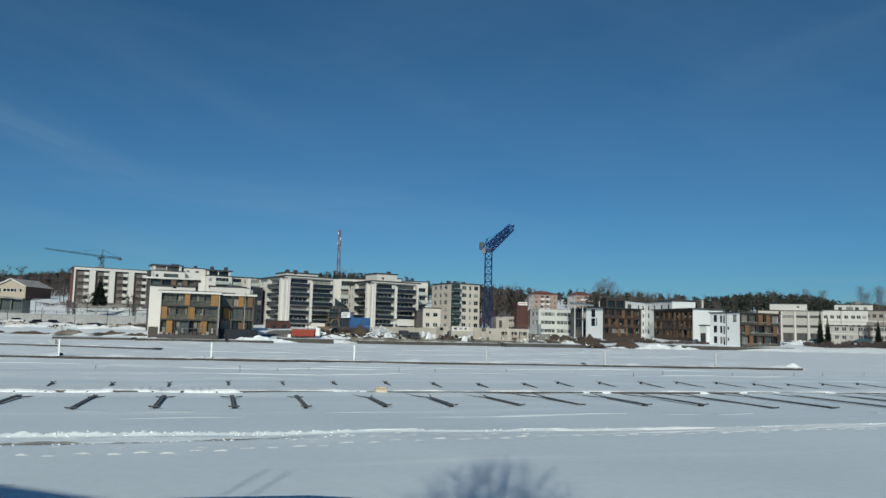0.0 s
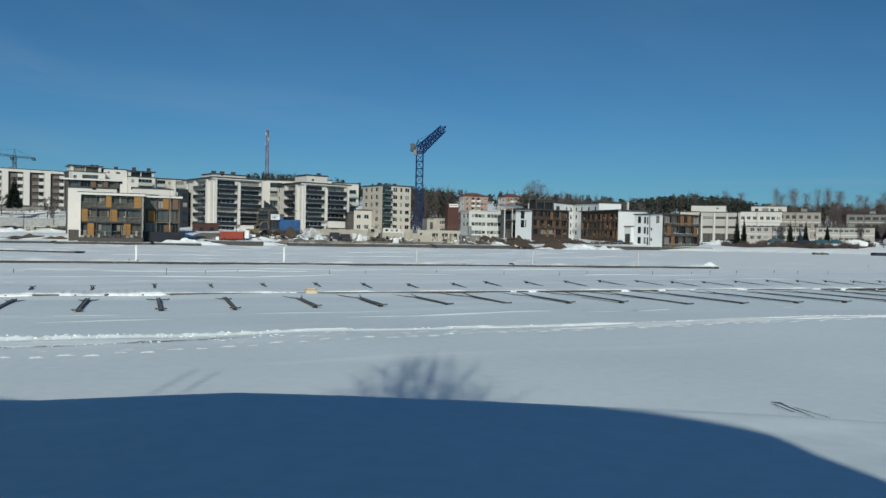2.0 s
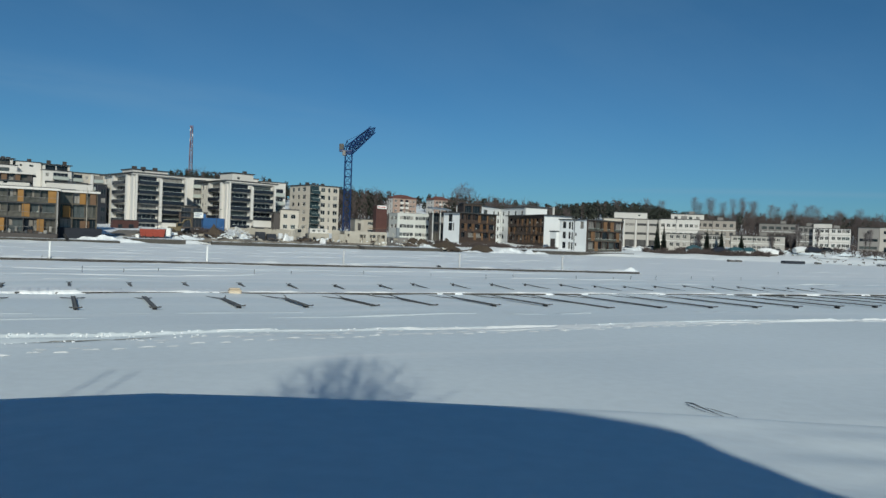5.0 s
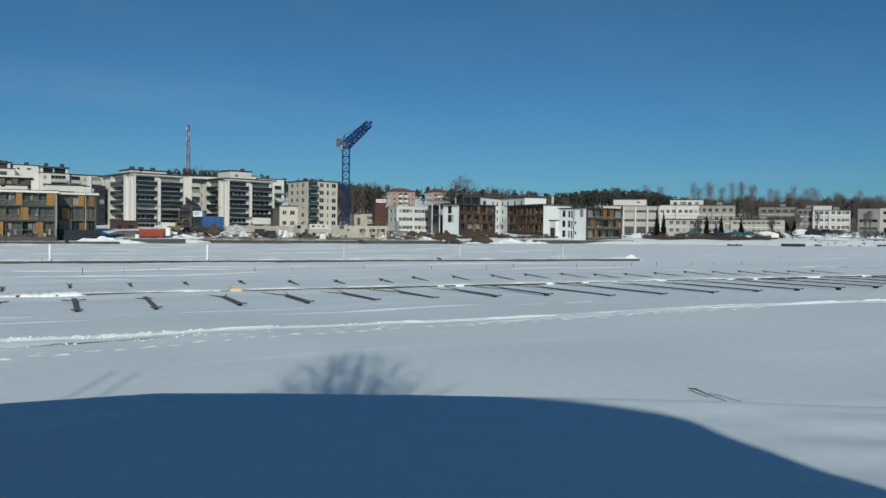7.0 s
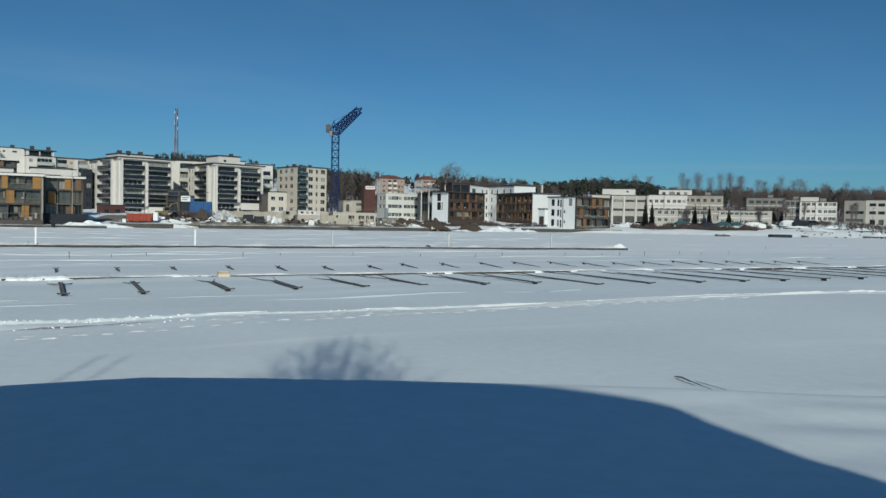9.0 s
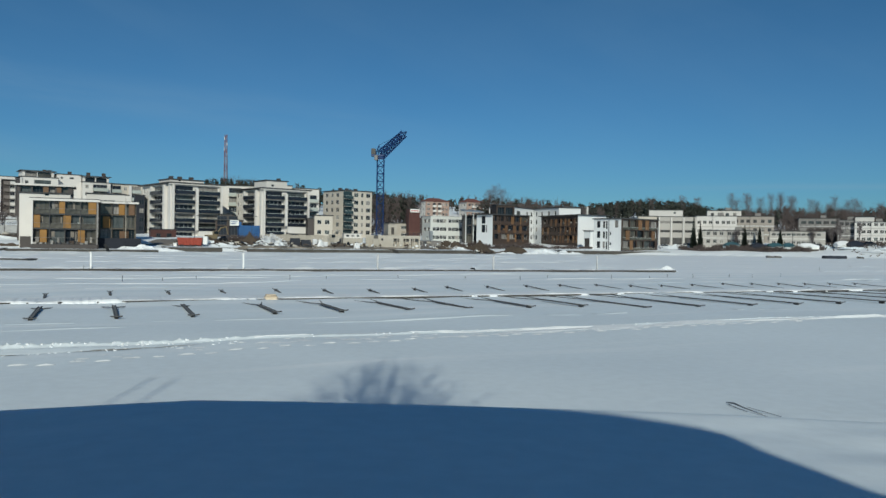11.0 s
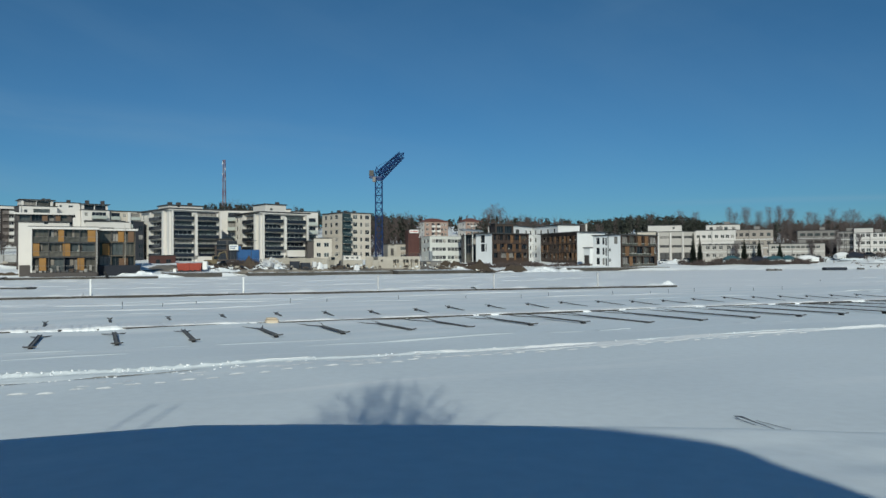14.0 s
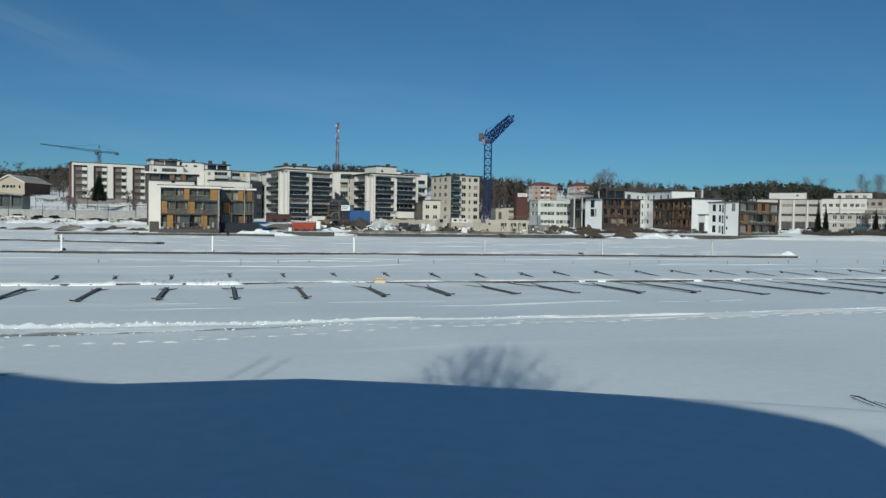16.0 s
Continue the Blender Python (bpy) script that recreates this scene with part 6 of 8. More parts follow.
# snowy mounds along the shore
MOUNDS_WEST = ((-58, 172, 7, 3, 2.4, SNOW_CAP), (-46, 190, 6, 3, 1.6, SNOW_CAP), (-35.5, 200, 3.2, 2.4, 3.0, SNOW_CAP), (-66, 186, 5, 3, 2.0, SNOW_CAP), (-40.5, 199, 3.4, 2.2, 3.0, DIRT), (12, 224, 4.2, 3, 2.9, DIRT), (19.7, 221, 4.8, 3, 3.3, DIRT), (30.5, 226, 6.4, 3, 2.6, DIRT), (14, 217, 4, 2, 1.6, SNOW_CAP),)
MOUNDS_MID = ((40, 230, 5, 3, 2.6, SNOW_CAP), (48, 232, 5, 3, 2.2, SNOW_CAP), (27, 219, 4, 2, 1.2, SNOW_CAP), (36, 224, 4, 2, 1.5, SNOW_CAP), (-50, 197, 5, 2.5, 2.2, DIRT), (90, 262, 6, 3, 2.4, SNOW_CAP), (98, 268, 5, 3, 1.8, SNOW_CAP), (-26, 203, 9, 2, 0.6, GRAVEL), (9, 213, 4, 2, 1.2, DIRT),)
MOUNDS_EAST = ((112, 258, 9, 3, 1.5, DIRT), (124, 258, 9, 3, 1.4, DIRT), (133, 257, 7, 3, 1.6, DIRT), (-98, 192, 8, 3, 1.2, SNOW_CAP), (-112, 196, 8, 3, 1.2, SNOW_CAP), (-130, 200, 9, 3, 1.4, SNOW_CAP), (170, 244, 8, 4, 1.6, SNOW_CAP), (186, 240, 9, 4, 1.8, SNOW_CAP), (154, 250, 8, 3, 1.5, SNOW_CAP), (200, 236, 9, 4, 1.6, SNOW_CAP))
for i, (x, y, rx, ry, h, mt) in enumerate(MOUNDS_WEST + MOUNDS_MID + MOUNDS_EAST):
    if mt is SNOW_CAP:
        heap("snow_mound", "ploughed heap of snow on the shore", x, y, rx * 1.15, ry, h * 0.7, mt, 300 + i, "snow heap", "snow heaps")
    else:
        heap("soil_mound", "brown heap of soil and brush at the building site", x, y, rx, ry, h, mt, 300 + i, "soil heap", "soil heaps")

# site cabins, blue
for k, (x, y, z) in enumerate(((-46.6, 214, 2.0), (-46.6, 214, 4.38))):
    o = thing("site_cabin", "blue steel site cabin with ribbed sides", "site cabin", pose(x, y, z, 0, 0, 8), "site cabins")
    part("body", Geo().bevel_box(0, 5.9, 0, 2.4, 0, 2.35, 0.05), BLUE_PAINT, o)
    for i in range(15):
        part("rib", shared("cabin_rib", lambda: Geo().box(0, 0.14, -0.05, -0.002, 0.15, 2.2).mesh("rib", BLUE_PAINT)), BLUE_PAINT, o, m=pose(0.15 + 0.4 * i, 0, 0))
o = thing("site_sign", "white sign board on two posts", "sign", pose(-48.4, 213, 2.0, 0, 0, 5))
part("board", Geo().bevel_box(0, 2.4, -0.06, 0.0, 4.6, 6.1, 0.02), SIGN_WHITE, o)
for x in (0.3, 2.1):
    part("post", Geo().tube([(x, 0.06, -0.3), (x, 0.06, 6.0)], 0.06, 6), FRAME_DARK, o)
for k in range(2):
    part("text_bar", Geo().box(0.3, 2.0 - 0.4 * k, -0.085, -0.062, 5.55 - 0.5 * k, 5.75 - 0.5 * k), BLUE_PAINT, o)


def wheel(o, x, y, r, w=0.35):
    p = part("wheel", Geo().tube([(x, y, r), (x, y + w, r)], r, 14), TYRE, o)
    part("rim", Geo().tube([(x, y - 0.02, r), (x, y + w + 0.02, r)], r * 0.5, 10), STEEL, p)


# the red dump trailer
o = thing("dump_trailer", "worn red tipping trailer with a white cab standing in the slush", "trailer", pose(-54.0, 184.5, gz(-53, 185) - 0.1, 0, 0, 8))
g = Geo()
g.v += [(0.25, 0.2, 0.75), (5.3, 0.2, 0.75), (5.3, 2.2, 0.75), (0.25, 2.2, 0.75), (0.0, 0, 2.45), (5.6, 0, 2.55), (5.6, 2.4, 2.55), (0.0, 2.4, 2.45)]
g.f += [(0, 3, 2, 1), (4, 5, 6, 7), (0, 1, 5, 4), (1, 2, 6, 5), (2, 3, 7, 6), (3, 0, 4, 7)]
part("skip", g, RED_PAINT, o)
for i in range(7):
    part("rib", Geo().bevel_box(0.5 + 0.75 * i, 0.6 + 0.75 * i, -0.03, 0.2, 0.78, 2.4, 0.02), RED_PAINT, o)
part("rim", Geo().bevel_box(-0.05, 5.65, -0.06, 0.02, 2.36, 2.5, 0.02), RED_PAINT, o)
part("chassis", Geo().bevel_box(0.2, 5.6, 0.5, 1.9, 0.45, 0.73, 0.04), STEEL, o)
for x in (1.0, 3.0, 4.1):
    wheel(o, x, 0.05, 0.45)
    wheel(o, x, 2.0, 0.45)
part("tailgate", Geo().bevel_box(-0.9, -0.1, 0.2, 2.1, 0.3, 1.2, 0.08), SIGN_WHITE, o)
part("cab", Geo().bevel_box(5.7, 6.8, 0.3, 2.1, 0.9, 2.9, 0.15), SIGN_WHITE, o)


def excavator(x, y, yaw, label, paint):
    o = thing("excavator", label, "excavator", pose(x, y, gz(x, y), 0, 0, yaw), "excavators")
    for yy in (0.0, 1.9):
        part("track", Geo().bevel_box(-1.6, 1.6, yy, yy + 0.5, 0.0, 0.85, 0.25), TYRE, o)
    part("body", Geo().bevel_box(-1.7, 1.2, 0.1, 2.3, 0.95, 2.0, 0.12), paint, o)
    c = part("cab", Geo().bevel_box(0.1, 1.5, 0.1, 1.2, 2.0, 3.1, 0.1), paint, o)
    part("window", Geo().box(0.25, 1.35, 0.07, 0.098, 2.2, 2.95), GLASS, c)
    part("boom", Geo().tube([(1.1, 1.6, 1.6), (2.4, 1.6, 3.8), (3.9, 1.6, 4.2)], [0.22, 0.26, 0.16], 4), paint, o)
    part("stick", Geo().tube([(3.8, 1.6, 4.3), (4.5, 1.6, 2.0)], [0.17, 0.12], 4), paint, o)
    part("bucket", Geo().bevel_box(3.9, 4.9, 1.1, 2.1, 1.1, 2.0, 0.2), STEEL, o)
    return o


excavator(-51.5, 208, 30, "worn yellow-brown excavator beside the blue cabins", YELLOW_MACHINE)
excavator(-20.5, 206, 40, "sand-coloured excavator with a raised arm", CONCRETE)
# wrapped packs and crates
for k, (x, w, h, m, lab) in enumerate(((-30.0, 2.5, 2.0, TARP_DARK, "dark crate"), (-27.4, 2.5, 1.9, TARP_DARK, "dark crate"), (-24.6, 1.1, 2.3, TARP_WHITE, "white-wrapped pack"), (-23.3, 1.1, 2.0, TARP_WHITE, "white-wrapped pack"), (-22.0, 1.2, 1.6, TARP_WHITE, "white-wrapped pack"), (-13.6, 0.9, 1.5, TARP_WHITE, "white sack"))):
    z = gz(x, 200)
    o = thing("material_pack", lab + " of building material on pallets", "pack", pose(x, 200 + 0.36 * (x + 28), z, 0, 0, 21.5), "material packs")
    part("pallet", Geo().box(0, w, 0, 1.2, -0.2, 0.14), WOOD_WET, o)
    part("wrap", Geo().bevel_box(0.05, w - 0.05, 0.05, 1.15, 0.142, h, 0.1), m, o)
heap("sand_heap", "pale heap of sand and broken concrete", -21.8, 204.5, 2.4, 1.6, 3.0, CONCRETE, 402, "sand heap", rough=0.7)
heap("torn_wrap", "torn white plastic wrap over stacked boards", -23.4, 200.2, 2.2, 1.0, 2.7, TARP_WHITE, 403, "plastic wrap", rough=1.3)
heap("white_sacks", "pile of white building sacks", -13.4, 202.0, 0.9, 0.8, 2.2, TARP_WHITE, 404, "sacks", rough=1.2)
# rubble with snow
heap("rubble_mound", "mound of pale rubble and snow", -34.5, 198, 3.4, 2.0, 2.4, SNOW_CAP, 401, "rubble", rough=0.9)

# concrete shells under construction
o = thing("concrete_shell", "raw concrete building shell with open window holes", "building shell", pose(-8.2, 207, 0.6, 0, 0, 12))
bays = [(0.8, 1.3, 2.6, 3.2), (4.1, 5.6, 1.1, 3.2), (6.8, 8.3, 1.1, 3.2), (8.8, 9.6, 1.1, 3.2), (9.9, 10.9, 1.1, 3.2)]
for face, holes in (("front", bays), ("left", [(2.0, 4.0, 1.1, 3.3), (5.5, 7.5, 1.1, 3.3)]), ("right", [(2.0, 4.0, 1.1, 3.3)]), ("back", [(2.0, 9.0, 1.4, 3.2)])):
    wall(o, "wall", CONCRETE, face, (0, 0), 11.4, 9, 0.4, 4.0, holes)
part("partition", Geo().box(0.4, 11.0, 1.6, 1.8, 0.4, 3.6), CONCRETE, o)
for x in (2.6, 5.0, 7.4, 9.2):
    part("cross_wall", Geo().box(x, x + 0.2, 0.31, 1.59, 0.4, 3.6), CONCRETE, o)
for i in range(9):
    part("rail_post", shared("shell_rail_post", lambda: Geo().box(-0.04, 0.04, -0.04, 0.04, 0, 1.0).mesh("rail_post", STEEL)), STEEL, o, m=pose(6.4 + 0.6 * i, 0.1, 4.0))
part("guard_rail", Geo().box(6.3, 11.4, 0.06, 0.14, 4.9, 5.02), WOOD_CLAD, o)
part("floor_slab", Geo().bevel_box(-0.4, 11.9, -0.9, 9, 0.0, 0.38, 0.03), CONCRETE, o)
part("basement_wall", Geo().box(-0.2, 11.6, -0.3, 8.8, -2.2, -0.01), CONCRETE_DARK, o)
part("stair_tower", Geo().bevel_box(3.2, 5.6, 3, 5.4, 1.0, 6.9, 0.03), CONCRETE, o)
# flat dark panel paints the shade inside an opening
part("tower_opening", Geo().box(4.0, 4.8, 2.95, 2.99, 4.3, 6.2), DARK_WALL, o)
for x in (0.2, 1.6, 8.0, 9.6, 11.0):
    part("prop", Geo().tube([(x, 0.3, 4.13), (x, 0.3, 4.9)], 0.06, 5), STEEL, o)
o = thing("concrete_shell", "grey concrete wall with gaps and a white cabin on top", "building shell", pose(-17.3, 206, 0.0, 0, 0, 14))
volume(o, (0, 0), 5.2, 5, 0.0, 3.6, CONCRETE, CONCRETE, faces={"front": [("w", 1.4, 0.9, 1.2, 1.4), ("w", 3.6, 0.9, 1.2, 1.4)]}, storeys=1, sh=3.3, first=0.1, over=0.0, roof_t=0.1, frame_m=FRAME_DARK)
volume(o, (0.2, 0.3), 4.6, 3, 3.72, 4.9, WHITE, ROOF_METAL, faces={"front": [("w", 1.0, 0.9, 0.6, 0.3), ("w", 2.4, 0.9, 0.6, 0.3), ("w", 3.7, 0.7, 0.6, 0.3)]}, storeys=1, sh=1.1, first=0.0, over=0.1, roof_t=0.08, sink=0)
for k, (x, y, w, h) in enumerate(((-11.6, 209, 2.2, 3.2), (-9.6, 206, 1.6, 2.4))):
    o = part("concrete_block", Geo().bevel_box(0, w, 0, 0.25, -0.3, h, 0.02), CONCRETE, None, m=pose(x, y, gz(x, y), 0, 0, 14))
    tagged(o, "precast concrete block set upright at the site", "block", "concrete blocks")
o = thing("grey_shed", "blue-grey corrugated shed by the soil heaps", "shed", pose(3.4, 222, 1.3, 0, 0, 14))
volume(o, (0, 0), 5.8, 4, 0, 2.0, GREY_WALL, ROOF_METAL, faces={}, storeys=1, over=0.2, roof_t=0.15)
part("flue", Geo().bevel_box(2.8, 3.7, 1, 1.9, 2.16, 4.9, 0.05), ROOF_METAL, o)
part("door", Geo().box(0.6, 1.6, -0.05, -0.004, 0.0, 1.9), FRAME_DARK, o)


# flagpole, lamp posts
def lamp_post(x, y, h, label, arm=0.9, cat="street lamp", name="street_lamp", r=0.09, paint=None, base=None):
    paint = paint or STEEL
    o = thing(name, label, cat, pose(x, y, gz(x, y) - 0.05 if base is None else base, 0, 0, 30), "street lamps" if name == "street_lamp" else "")
    part("pole", Geo().tube([(0, 0, 0), (0, 0, h)], [r, r * 0.6], 8), paint, o)
    if arm:
        part("arm", Geo().tube([(0, 0, h - 0.05), (arm, 0, h + 0.1)], 0.05, 6), paint, o)
        part("lamp_head", Geo().bevel_box(arm - 0.1, arm + 0.5, -0.12, 0.12, h, h + 0.16, 0.04), paint, o)


lamp_post(-60.9, 170.7, 8.7, "cream wooden flagpole on the dark terrace wall", 0, "flagpole", "flagpole", 0.085, BEIGE, 2.8)
tagged(part("bent_pipe", Geo().tube([(-60.6, 158.3, 1.5), (-60.2, 158.2, 0.9), (-59.9, 158.0, 0.3), (-59.4, 157.8, -0.3)], [0.16, 0.24, 0.22, 0.15], 7), TYRE), "dark bent pipe leaning off the quay onto the ice", "pipe")
for x, y in ((-150, 232), (-132, 236), (-112, 240), (-96, 226), (-58, 214), (-41.5, 208), (150, 262), (176, 256)):
    lamp_post(x, y, 7.0 if x < 0 else 8.0, "slim grey street lamp along the shore road")


def car(x, y, yaw, k, label):
    o = thing("car", label, "car", pose(x, y, gz(x, y), 0, 0, yaw), "parked cars")
    p = CAR_PAINT[k]
    part("body", Geo().bevel_box(-2.1, 2.1, -0.85, 0.85, 0.35, 0.95, 0.15), p, o)
    g = Geo()
    g.v += [(-1.5, -0.8, 0.94), (1.1, -0.8, 0.94), (1.1, 0.8, 0.94), (-1.5, 0.8, 0.94), (-1.0, -0.65, 1.45), (0.5, -0.65, 1.45), (0.5, 0.65, 1.45), (-1.0, 0.65, 1.45)]
    g.f += [(0, 1, 5, 4), (1, 2, 6, 5), (2, 3, 7, 6), (3, 0, 4, 7)]
    part("window_band", g, GLASS, o)
    part("roof", Geo().bevel_box(-1.02, 0.52, -0.67, 0.67, 1.45, 1.5, 0.02), p, o)
    for wx in (-1.3, 1.35):
        for wy in (-0.87, 0.65):
            wheel(o, wx, wy, 0.32, 0.22)


NAMES = ("black car parked in the snow", "silver car parked on the shore road", "red car parked in the snow", "white car parked on the shore road", "dark blue car parked in the snow")
for i, (x, y, yaw, k) in enumerate(((-152, 215, 14, 0), (-145, 216, 10, 3), (-138, 215, 60, 0), (-133.2, 215, 70, 0), (-100, 214, 12, 2), (-50, 216, 60, 0), (116, 262, 10, 0), (109, 262, 12, 3), (140, 262, 10, 1), (147, 263, 5, 0), (96, 266, 20, 3), (88, 266, 12, 3), (158, 262, 8, 0), (193, 252, 10, 0), (204, 250, 10, 1))):
    car(x, y, yaw, k, NAMES[k])


# boats laid up under covers, a low jetty and a dark boat on the ice
def boat(x, y, yaw, L, cover, label):
    o = thing("boat", label, "boat", pose(x, y, gz(x, y), 0, 0, yaw), "laid-up boats")
    g, n = Geo(), 10
    for i in range(n + 1):
        t = i / n
        w = 1.15 * math.sin(math.pi * (0.12 + 0.5 * (1 - t))) ** 0.7 if t < 1 else 0.02
        w = 1.15 * (1 - t ** 3) + 0.02
        x0 = -L / 2 + L * t
        g.v += [(x0, -w, 1.2 + 0.3 * t), (x0, -w * 0.7, 0.5), (x0, 0, 0.3 + 0.3 * t ** 3), (x0, w * 0.7, 0.5), (x0, w, 1.2 + 0.3 * t)]
    for i in range(n):
        for j in range(4):
            k = 5 * i + j
            g.f.append((k, k + 1, k + 6, k + 5))
    g.f.append((0, 1, 2, 3, 4))
    part("hull", g, WHITE_PAINT if cover is not TARP_DARK else TARP_DARK, o)
    c = Geo()
    for i in range(n + 1):
        t = i / n
        w = 1.2 * (1 - t ** 3) + 0.05
        x0 = -L / 2 - 0.1 + (L + 0.2) * t
        r = 0.95 * math.sin(math.pi * min(0.15 + 0.85 * t, 1.0)) + 0.25
        c.v += [(x0, -w, 1.15), (x0, -w * 0.5, 1.3 + r * 0.6), (x0, 0, 1.4 + r), (x0, w * 0.5, 1.3 + r * 0.6), (x0, w, 1.15)]
    for i in range(n):
        for j in range(4):
            k = 5 * i + j
            c.f.append((k, k + 1, k + 6, k + 5))
    c.f.append((0, 1, 2, 3, 4))
    part("cover", c, cover, o)
    for s in (-1, 1):
        part("trestle", Geo().box(s * L * 0.25 - 0.1, s * L * 0.25 + 0.1, -0.9, 0.9, -0.1, 0.55), WOOD_WET, o)
    return o


for x, y, yaw, L, cv in ((122.5, 256, 15, 7, TARP), (128, 258, 30, 7, TARP), (134, 257, -20, 6.5, TARP_WHITE), (117, 257, 10, 6, TARP_DARK), (108.5, 258, 12, 6, TARP), (147.5, 259, 10, 7, TARP_WHITE), (151, 258, 15, 6.5, TARP_DARK)):
    boat(x, y, yaw, L, cv, {"teal_tarpaulin": "boat laid up under a teal tarpaulin", "white_plastic_wrap": "boat laid up under white plastic", "dark_plastic": "boat laid up under dark plastic"}[cv.name])
for x, y, yaw, L, cv in ((-150, 201, 8, 7, TARP_WHITE), (-139, 203, -6, 6, TARP_WHITE), (-121, 200, 14, 7.5, TARP_WHITE), (-113, 202, 4, 6, TARP_DARK), (-128, 204, 10, 5.5, TARP_WHITE)):
    boat(x, y, yaw, 0.8 * L, cv, "low skiff laid up under white plastic" if cv is TARP_WHITE else "low skiff laid up under dark plastic").scale = (1, 0.8, 0.45)
g = Geo().bevel_box(0, 7.0, 0, 2.2, -0.3, 0.8, 0.2)
tagged(part("barge", g, TARP_DARK, None, m=pose(119.5, 219, 0.05, 0, 0, 10)), "low dark barge frozen in by the shore", "barge")
for i, (x, y, w) in enumerate(((101, 216, 2.2), (104, 217, 2.0), (137, 232, 2.4), (168, 222, 2.2), (173, 223, 3.0), (179, 222, 2.6))):
    tagged(part("ice_block", Geo().bevel_box(0, w, 0, 1.2, -0.2, 0.55, 0.15), CONCRETE_DARK, None, m=pose(x, y, 0.05, 3, 4, 10 + 9 * i)), "dark stone block at the edge of the ice", "stone", "shore stones")
ob = thing("driftwood", "dark plank leaning out of the snow by the quay", "plank", pose(-60.5, 160, 0))
part("plank", Geo().tube([(-0.6, 0, 1.5), (0.9, -1.2, -0.1)], 0.16, 5), WOOD_WET, ob)

# stacked timber and fence panels at the shore road
tr2 = np.random.default_rng(21)
for k, (x, y) in enumerate(((-103.5, 196), (-98.8, 197), (-94.6, 198))):
    o = thing("timber_stack", "weathered grey-brown boards stacked by the shore", "timber", pose(x, y, gz(x, y), 0, 0, 18 + 3 * k), "timber stacks")
    for j in range(9):
        L = tr2.uniform(2.6, 4.0)
        part("board", Geo().bevel_box(0, L, 0, 0.9, 0, 0.12, 0.015), (WOOD_WET, CONCRETE, BROWN_WALL)[int(tr2.integers(0, 3))], o, m=pose(tr2.uniform(-0.2, 0.2), tr2.uniform(-0.1, 0.1), 0.135 * j, 0, 0, tr2.normal(0, 3)))

# terrace wall before the wing of the glass house
# the wall's shadow is put into its colour
o = part("terrace_wall", Geo().bevel_box(0, 8.6, 0, 4.5, -1.0, 1.9, 0.05), SHADE_NAVY, None, m=pose(-65.6, 167.5, 0.9, 0, 0, 21.5))
tagged(o, "low dark terrace wall beside the glass house", "wall", kind="structure")

heap("snow_mound", "ploughed mound of snow beside the terrace", -57.0, 169.5, 9.5, 2.6, 1.6, SNOW_CAP, 611, "snow heap", "snow heaps", rough=0.5)
# churned mud of the building site, and the hoarding behind it
MUD = mat("churned_mud", (0.21, 0.185, 0.16), 0.9, var=0.5, scale=0.35, fine=2.2, bump=0.5)
g = Geo()
mu, mn = np.linspace(10, 106, 97), np.linspace(0, 1, 13)
for i, u in enumerate(mu):
    near = 190.2 + 1.3 * math.sin(u * 0.31) + 0.9 * math.sin(u * 0.93 + 1) + (6 if u < 17 else 0)
    far = np.interp(u, [10, 20, 45, 60, 106], [205, 236, 236, 222, 212])
    for t in mn:
        x, y = xy(u, near + (far - near) * t)
        g.v.append((x, y, gz(x, y) + 0.06))
for i in range(96):
    for j in range(12):
        k = i * 13 + j
        g.f.append((k, k + 13, k + 14, k + 1))
tagged(part("site_mud", g, MUD), "churned grey-brown mud of the building site", "mud", kind="structure")
o = thing("hoarding", "weathered grey-brown board fence behind the building site", "fence", pose(-41.0, 224, gz(-41, 224) - 0.1, 0, 0, 21.5), "site hoarding")
for k in range(20):
    part("board", shared("hoarding_board", lambda: Geo().bevel_box(0.01, 1.19, 0, 0.06, 0, 2.2, 0.01).mesh("board", CONCRETE)), CONCRETE, o, m=pose(1.2 * k, 0.03 * (k % 2), 0.12 * math.sin(k * 1.7)))

# trodden soil, rubbish and timber of the building site
sr = np.random.default_rng(77)
for i in range(26):
    u, n = 19 + 3.0 * i + sr.normal(0, 1), 193 + sr.uniform(-3, 16) * (1 if i < 22 else 1.3)
    x, y = xy(u, n)
    if -13 < x < 7:
        continue
    heap("soil_mound", "flat trodden soil and slush of the building site", x, y, sr.uniform(3.5, 6.5), sr.uniform(2, 3.5), sr.uniform(0.4, 0.9), DIRT if i % 3 == 1 else GRAVEL, 500 + i, "soil", "trodden soil", rough=0.9)
for name, mt, cnt, lab in (("timber_debris", CONCRETE, 70, "scattered boards and pale scraps"), ("dark_debris", TARP_DARK, 45, "dark scrap and pipes"), ("rusty_debris", BROWN_WALL, 60, "rusty scrap and formwork"), ("snow_clods", SNOW_CAP, 90, "broken clods of snow")):
    g = Geo()
    for i in range(cnt):
        u, n = sr.uniform(17, 100), 193 + abs(sr.normal(0, 7))
        x, y = xy(u, n)
        L, w, h = sr.uniform(0.3, 1.5), sr.uniform(0.12, 0.5), sr.uniform(0.1, 0.55)
        g.bevel_box(-L / 2, L / 2, -w / 2, w / 2, 0, h, 0.04, pose(x, y, gz(x, y) + sr.uniform(0.0, 0.8), sr.normal(0, 14), sr.normal(0, 14), sr.uniform(0, 180)))
    tagged(part(name, g, mt), lab + " strewn over the building site", "debris", kind="stuff")


